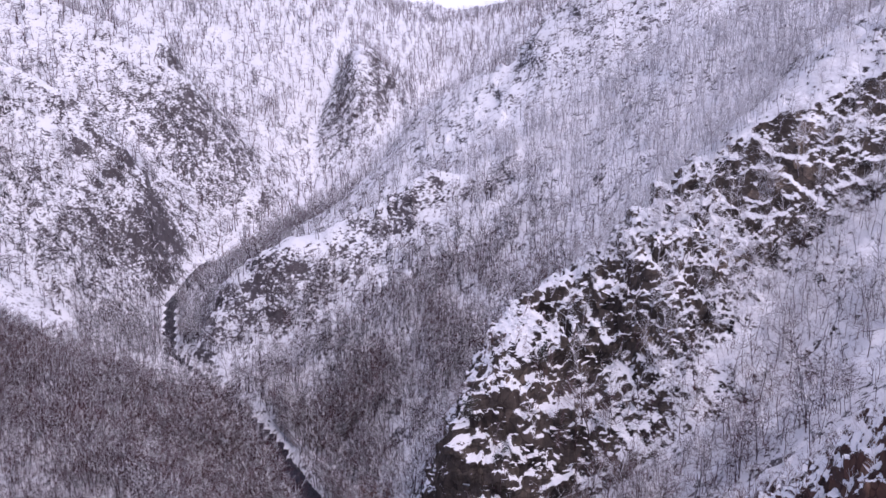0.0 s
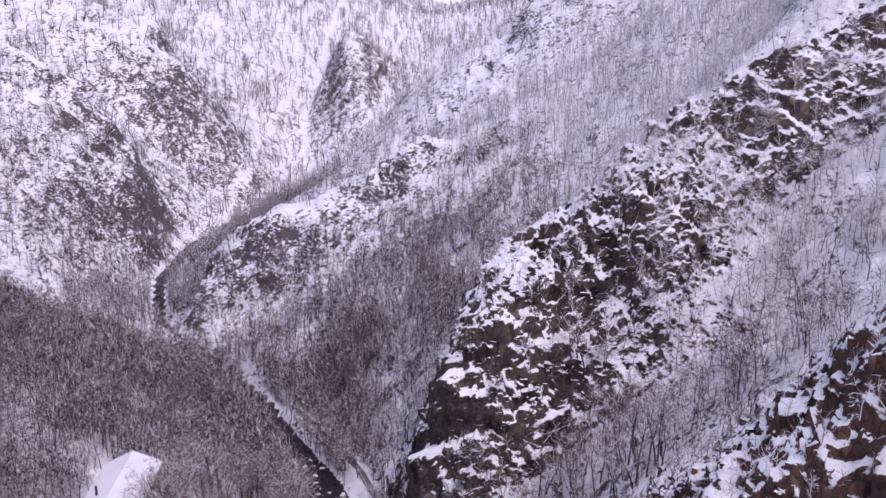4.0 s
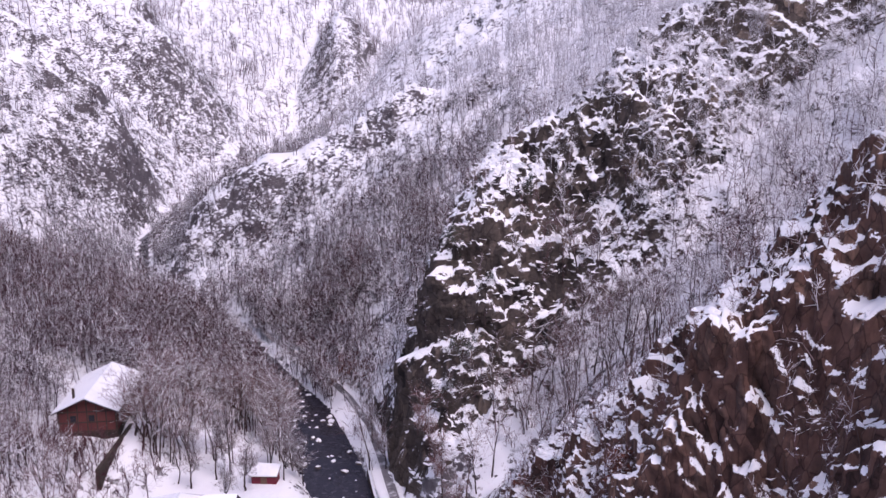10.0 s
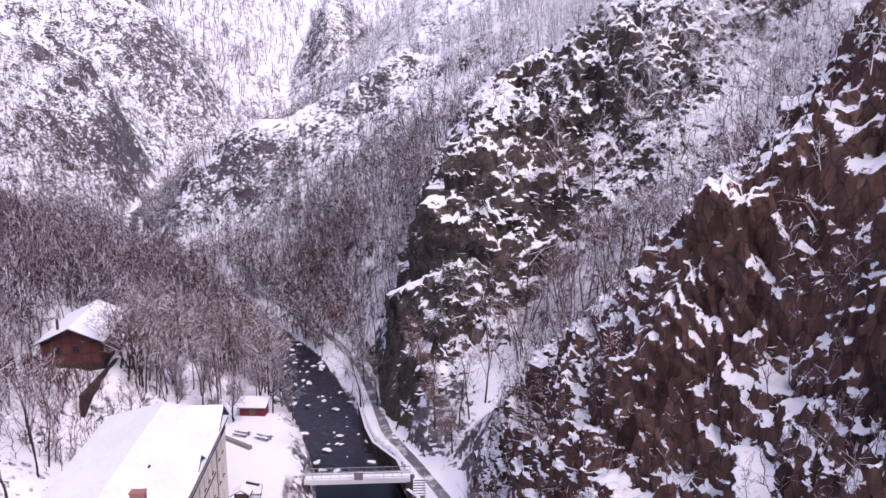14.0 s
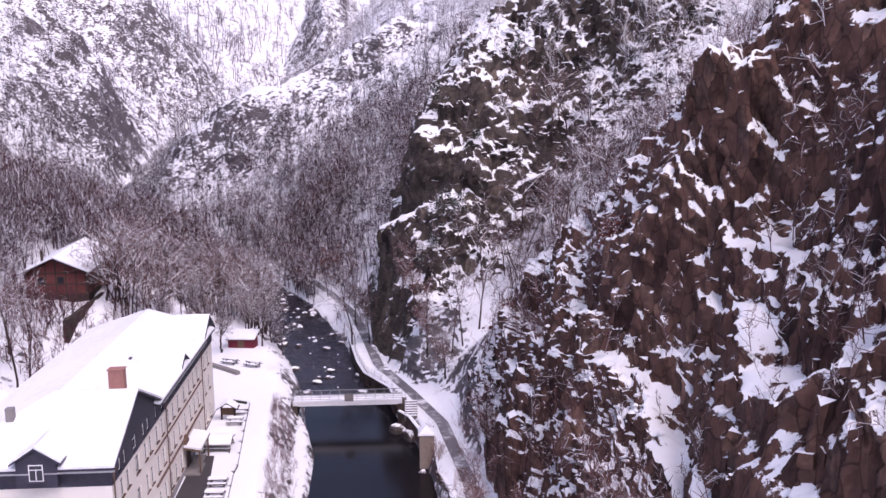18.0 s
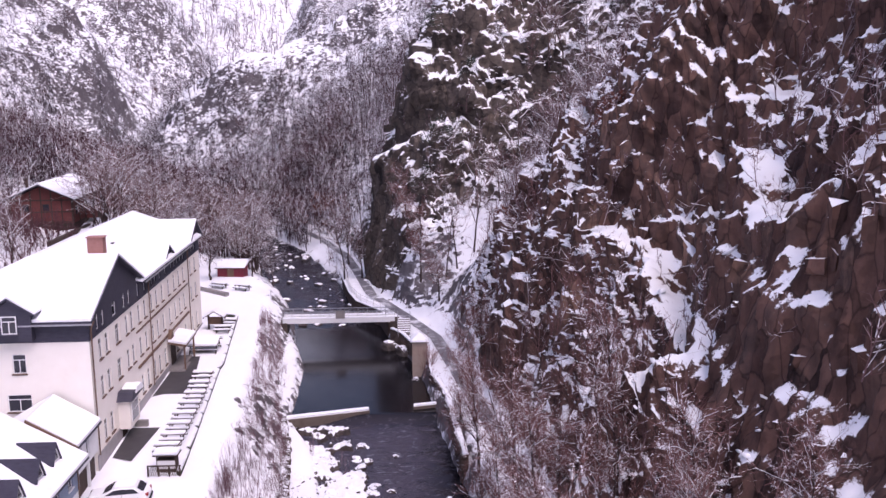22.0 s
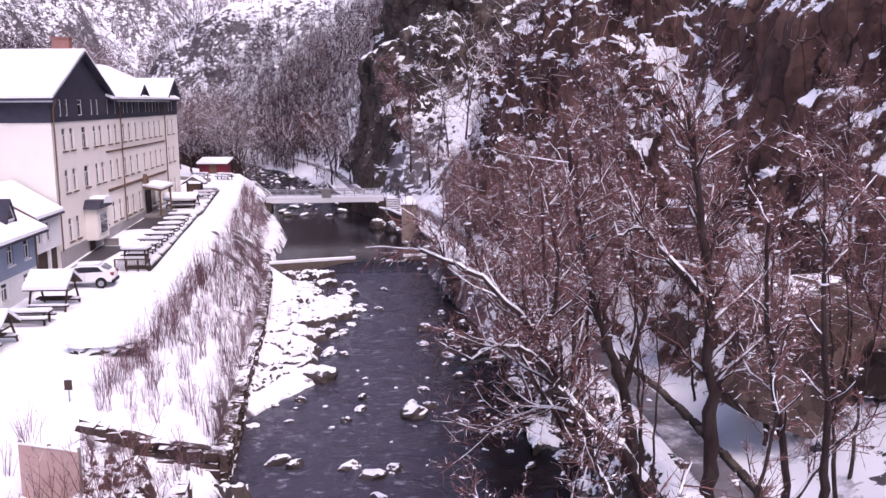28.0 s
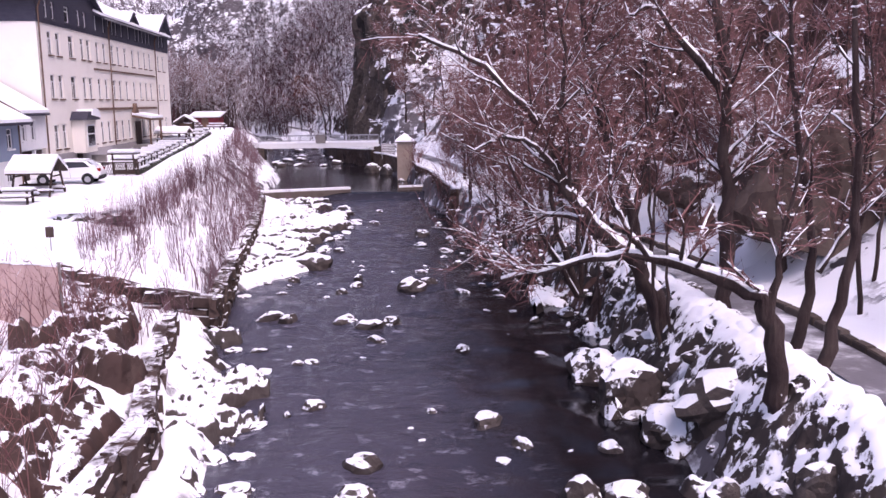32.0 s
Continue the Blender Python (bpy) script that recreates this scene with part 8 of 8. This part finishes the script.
# ---------------------------------------------------------------- shrubs
def clump(rg, stems, height, flare, twigs):
    s = []
    for _ in range(stems):
        a, f, h = rg.uniform(0, 6.28), rg.uniform(0.1, flare), height * rg.uniform(0.55, 1.1)
        x0, y0 = rg.normal(0, 0.15, 2)
        p = np.array([(x0, y0, 0), (x0 + 0.3 * f * math.cos(a), y0 + 0.3 * f * math.sin(a), h * 0.4), (x0 + 0.7 * f * math.cos(a), y0 + 0.7 * f * math.sin(a), h * 0.75), (x0 + f * math.cos(a + 0.2), y0 + f * math.sin(a + 0.2), h)])
        r = np.array([0.016, 0.012, 0.009, 0.005])
        for k in range(3):
            s.append((*p[k], *p[k + 1], r[k], r[k + 1], 0))
        for _ in range(twigs):
            k = rg.integers(1, 3)
            b = p[k] + (p[k + 1] - p[k]) * rg.random()
            e = b + np.array([*rg.normal(0, 0.2, 2), rg.uniform(0.15, 0.5)])
            s.append((*b, *e, 0.007, 0.004, 1))
    s = np.array(s)
    return joined([tubes(s[s[:, 8] == 0], 3, thin=0.006), blades(rg, s[s[:, 8] == 1], 0.007)])


M_shoot = snowy("purple_willow_shoots", [(0.08, 0.042, 0.052), (0.15, 0.082, 0.095), (0.25, 0.155, 0.17)], 0.5, 0.55, 0.95, fray=0.6, fray_scale=0.6, bump=0.0)
rg = np.random.default_rng(31)
CLUMPS = [clump(rg, 8, rg.uniform(1.3, 2.2), 0.55, 6) for _ in range(6)]
y = rg.uniform(41.5, 113, 300)
wall_x = np.interp(y, [40, 50, 61, 70, 79, 88, 100, 113], [-7.5, -8.4, -9.2, -10.2, -11.2, -12.4, -13.4, -16.2])
yard_x = np.interp(y, [40, 50, 62, 75, 90, 113], [-13.4, -13.0, -13.9, -14.6, -15.8, -18.4])
x = wall_x - 0.3 + (yard_x - wall_x + 0.3) * rg.random(len(y))
low = (y > 41) & (y < 44)
x2, y2 = rg.uniform(-15.5, -7.8, 95), rg.uniform(21, 40, 95)
x3, y3 = rg.uniform(-10.0, -5.0, 16), rg.uniform(62, 84, 16)
y4 = np.linspace(43, 68, 70)
x4 = np.interp(y4, [40, 50, 62, 75], [-13.4, -13.0, -13.9, -14.6]) + rg.normal(0.5, 0.3, 70)
y5 = np.linspace(41.5, 84, 60)
x5 = np.interp(y5, [40.6, 50, 61, 70, 79, 86.5], [-7.6, -8.5, -9.3, -10.3, -11.3, -12.7]) + rg.normal(0, 0.15, 60)
x3, y3 = np.concatenate([x3, x4, x5]), np.concatenate([y3, y4, y5])
xs_, ys_ = np.concatenate([x, x2, x3]), np.concatenate([y, y2, y3])
at = np.stack([xs_, ys_, land(xs_, ys_) - 0.08], 1)
kind = rg.integers(0, 6, len(at))
pairs = [scatter(t, at[kind == k], rg.uniform(0, 6.3, (kind == k).sum()), rg.uniform(0.45, 1.1, (kind == k).sum())) for k, t in enumerate(CLUMPS)]
tagged(sheet("bank_shrubs", *joined(pairs), M_shoot), "leafless reddish willow shoots on the snowy river bank", "shrubs", kind="stuff")
# brush under the right-bank trees and at the foot of the cliff
BRUSH = [clump(rg, 7, rg.uniform(1.4, 2.4), 1.3, 8) for _ in range(5)]
y = rg.uniform(44, 112, 210)
x = path_x(y) + np.where(rg.random(len(y)) < 0.3, rg.uniform(-4.5, -1.8, len(y)), rg.uniform(1.8, 9.0, len(y)))
ok = river_gap(x, y) > 0.3
x, y = np.concatenate([x[ok], rg.uniform(-11.5, -7.4, 26)]), np.concatenate([y[ok], rg.uniform(21, 39.5, 26)])
at = np.stack([x, y, land(x, y) - 0.1], 1)
kind = rg.integers(0, 5, len(at))
pairs = [scatter(t, at[kind == k], rg.uniform(0, 6.3, (kind == k).sum()), rg.uniform(0.7, 1.5, (kind == k).sum())) for k, t in enumerate(BRUSH)]
tagged(sheet("cliff_foot_brush", *joined(pairs), M_redtwig), "tangled reddish brush with snow at the foot of the cliff", "shrubs", kind="stuff")

# a few beeches that kept their red leaves
rg = np.random.default_rng(41)
for x, y, h in ((-17.4, 177.5, 10.0), (-14.0, 176.0, 8.0), (19.1, 85.0, 3.6), (11.2, 106.5, 4.0)):
    z = float(land(np.array([x]), np.array([y]))[0]) - 0.2
    t = thing("red_beech", (x, y, z), "small beech that kept its dry red leaves", "tree", "beeches with red leaves")
    s = skeleton_tree(rg, h, 2, (12, 5), 0.8, trunk=0.1, crook=0.12, bare=0.2)
    sheet("trunk", *stem(s[s[:, 8] == 0], 6), M_bark, t)
    sheet("bough", *tubes(few(s[s[:, 8] > 0], 2), 3, thin=0.015), M_bark, t)["kind"] = "stuff"
    tips = s[s[:, 8] > 0]
    pick = tips[rg.integers(0, len(tips), 900)]
    c = pick[:, 3:6] + rg.normal(0, 0.22, (900, 3))
    u, v = rg.normal(0, 0.09, (900, 3)), rg.normal(0, 0.09, (900, 3))
    sheet("leaves", np.stack([c, c + u, c + u + v, c + v], 1).reshape(-1, 3), np.arange(3600).reshape(-1, 4), M_leaf, t)

# evergreen bushes on the crag
for x, y in ((4.0, 139.5), (7.5, 138.5), (1.5, 137.0), (10.0, 143.0), (5.5, 146.0), (17.0, 152.5)):
    z = float(land(np.array([x]), np.array([y]))[0]) + 0.5
    t = thing("evergreen_bush", (x, y, z), "dark evergreen bush dusted with snow on the rocks", "bush", "evergreens on the crag")
    s = skeleton_tree(rg, 4.2, 2, (13, 6), 0.9, trunk=0.07, crook=0.15, bare=0.05)
    sheet("stem", *tubes(few(s, 3), 3, thin=0.015), M_bark, t)["kind"] = "stuff"
    pick = s[rg.integers(0, len(s), 700)]
    c = pick[:, 3:6] + rg.normal(0, 0.15, (700, 3))
    u, v = rg.normal(0, 0.14, (700, 3)), rg.normal(0, 0.05, (700, 3))
    sheet("needles", np.stack([c, c + u, c + u + v, c + v], 1).reshape(-1, 3), np.arange(2800).reshape(-1, 4), M_green, t)


# ---------------------------------------------------------------- rocks
def rock_mesh(seed):
    bm = bmesh.new()
    bmesh.ops.create_icosphere(bm, subdivisions=3, radius=1.0)
    o = Vector((seed * 3.1, seed * 1.7, 0))
    for v in bm.verts:
        k = 1 + 0.35 * noise.noise(v.co * 1.1 + o) + 0.16 * noise.noise(v.co * 2.7 + o) + 0.07 * noise.noise(v.co * 6 + o)
        v.co = v.co * k
        v.co.z = max(v.co.z, -0.5)
    me = bpy.data.meshes.new("boulder")
    bmesh.ops.recalc_face_normals(bm, faces=bm.faces)
    bm.to_mesh(me)
    bm.free()
    me.materials.append(M_boulder)
    return me


ROCKS = [rock_mesh(k) for k in range(8)]
rr = random.Random(12)


def boulder(x, y, size, group, label, sink=0.25, flat=0.7, z=None):
    if z is None:
        z = max(float(land(np.array([x]), np.array([y]))[0]), float(water_level(y)) - 0.08 - 0.12 * size)
    o = new("boulder", rr.choice(ROCKS))
    tagged(o, label, "rock", group)
    o.matrix_basis = Matrix.Translation((x, y, z + size * (0.5 - sink) * flat)) @ pose(0, 0, 0, rr.uniform(-16, 16), rr.uniform(-16, 16), rr.uniform(0, 360)) @ Matrix.Diagonal((size * rr.uniform(0.8, 1.4), size * rr.uniform(0.7, 1.1), size * flat * rr.uniform(0.7, 1.1), 1))
    return o


RIVER_LABEL = "dark river boulder with a cap of snow"
for x, y, s in ((-4.3, 55.0, 1.0), (-5.1, 42.7, 0.55), (-4.3, 42.2, 0.45), (-0.8, 40.8, 0.6), (0.2, 41.4, 0.5), (-1.8, 41.8, 0.45), (1.2, 48.5, 0.6), (3.1, 29.7, 0.5), (4.9, 24.4, 0.6), (6.0, 24.6, 0.55), (-0.6, 24.5, 0.6), (-0.5, 26.7, 0.5), (-3.2, 59.5, 0.4), (2.2, 66.0, 0.5), (-1.2, 72.0, 0.4), (1.8, 52.5, 0.35), (-0.5, 110.0, 1.1), (-2.2, 112.5, 1.2), (1.0, 99.5, 0.5)):
    boulder(x, y, s, "boulders in the river", RIVER_LABEL, flat=0.85)
for _ in range(36):
    y = rr.uniform(26, 84)
    c, h = np.interp(y, RY[:, 0], RY[:, 1]), np.interp(y, RY[:, 0], RY[:, 2])
    boulder(c + rr.uniform(-0.95, 0.95) * h, y, rr.uniform(0.15, 0.42), "boulders in the river", RIVER_LABEL, flat=rr.uniform(0.7, 1.0))
for _ in range(50):
    y = rr.uniform(22, 60)
    c, h = np.interp(y, RY[:, 0], RY[:, 1]), np.interp(y, RY[:, 0], RY[:, 2])
    boulder(c + rr.uniform(-0.9, 0.95) * h, y, rr.uniform(0.1, 0.28), "boulders in the river", "dark wet stone just breaking the river's surface", flat=rr.uniform(0.4, 0.7), sink=0.55)
upper = []
for _ in range(80):
    y = rr.uniform(124, 196)
    c, h = np.interp(y, RY[:, 0], RY[:, 1]), np.interp(y, RY[:, 0], RY[:, 2])
    upper.append(boulder(c + rr.uniform(-1.0, 1.0) * h, y, rr.uniform(0.25, 0.75), "", RIVER_LABEL))
for _ in range(26):
    y = rr.uniform(43, 85)
    c, h = np.interp(y, RY[:, 0], RY[:, 1]), np.interp(y, RY[:, 0], RY[:, 2])
    w = np.interp(y, [40, 50, 61, 70, 79, 88], [-7.0, -8.0, -8.7, -9.7, -10.7, -12.0])
    x = np.interp(y, [p[0] for p in BAR_EDGE], [p[1] for p in BAR_EDGE]) + rr.uniform(-0.5, 0.9)
    boulder(x, y, rr.uniform(0.2, 0.65), "stones of the gravel bar", "stone of the gravel bar thickly covered with snow", flat=0.55)
for _ in range(18):
    y = rr.uniform(22, 39.5)
    c, h = np.interp(y, RY[:, 0], RY[:, 1]), np.interp(y, RY[:, 0], RY[:, 2])
    boulder(np.interp(y, [p[0] for p in BAR_EDGE], [p[1] for p in BAR_EDGE]) + rr.uniform(-0.5, 0.8), y, rr.uniform(0.2, 0.5), "stones below the near wall", "rounded stone under snow at the water's edge", flat=0.55)
for _ in range(80):
    y = rr.uniform(19, 62)
    c, h = np.interp(y, RY[:, 0], RY[:, 1]), np.interp(y, RY[:, 0], RY[:, 2])
    boulder(c + h + rr.uniform(-0.7, 1.6), y, 0.14 + 0.5 * rr.random() ** 2, "stones of the right bank", "angular bank stone half covered with snow", flat=0.9, sink=0.4)
for _ in range(45):
    y = rr.uniform(21, 48)
    boulder(rr.uniform(8.6, 11.2), y, rr.uniform(0.12, 0.4), "stones among the bank trees", "small dark stone poking out of the snow", flat=0.7)
boulder(9.2, 27.0, 1.1, "stones of the right bank", "broad flat bank boulder under snow", flat=0.6)
for x, y, s, f in ((17.6, 38.8, 3.5, 1.05), (15.2, 47.0, 1.5, 0.9), (19.5, 35.0, 1.4, 0.9)):
    big = boulder(x, y, s, "fallen blocks under the cliff", "huge dark boulder beside the path with some snow", sink=0.5, flat=f)
    big.data = big.data.copy()
    big.data.materials[0] = M_wallstone

for x, y, s in ((7.7, 30.6, 1.3), (7.2, 33.4, 1.0), (8.2, 28.0, 0.9)):
    big = boulder(x, y, s, "dark blocks of the right bank", "dark undercut block of the bank at the water's edge", sink=0.35, flat=0.9, z=-0.9)
    big.data = big.data.copy()
    big.data.materials[0] = M_stonebank

# the small stones of the upper river lie too close to count
uv, uf, k = [], [], 0
for o in upper:
    co = np.empty(len(o.data.vertices) * 3, np.float32)
    o.data.vertices.foreach_get("co", co)
    co = co.reshape(-1, 3)
    m = np.array(o.matrix_basis)
    uv.append(co @ m[:3, :3].T + m[:3, 3])
    tri = np.empty(len(o.data.polygons) * 3, np.int32)
    o.data.polygons.foreach_get("vertices", tri)
    uf.append(tri.reshape(-1, 3) + k)
    k += len(co)
    bpy.data.objects.remove(o)
tagged(sheet("river_stones", np.concatenate(uv), np.concatenate(uf), M_boulder, smooth=True), "dark snow-capped stones strewn over the upper river", "rocks", kind="stuff")
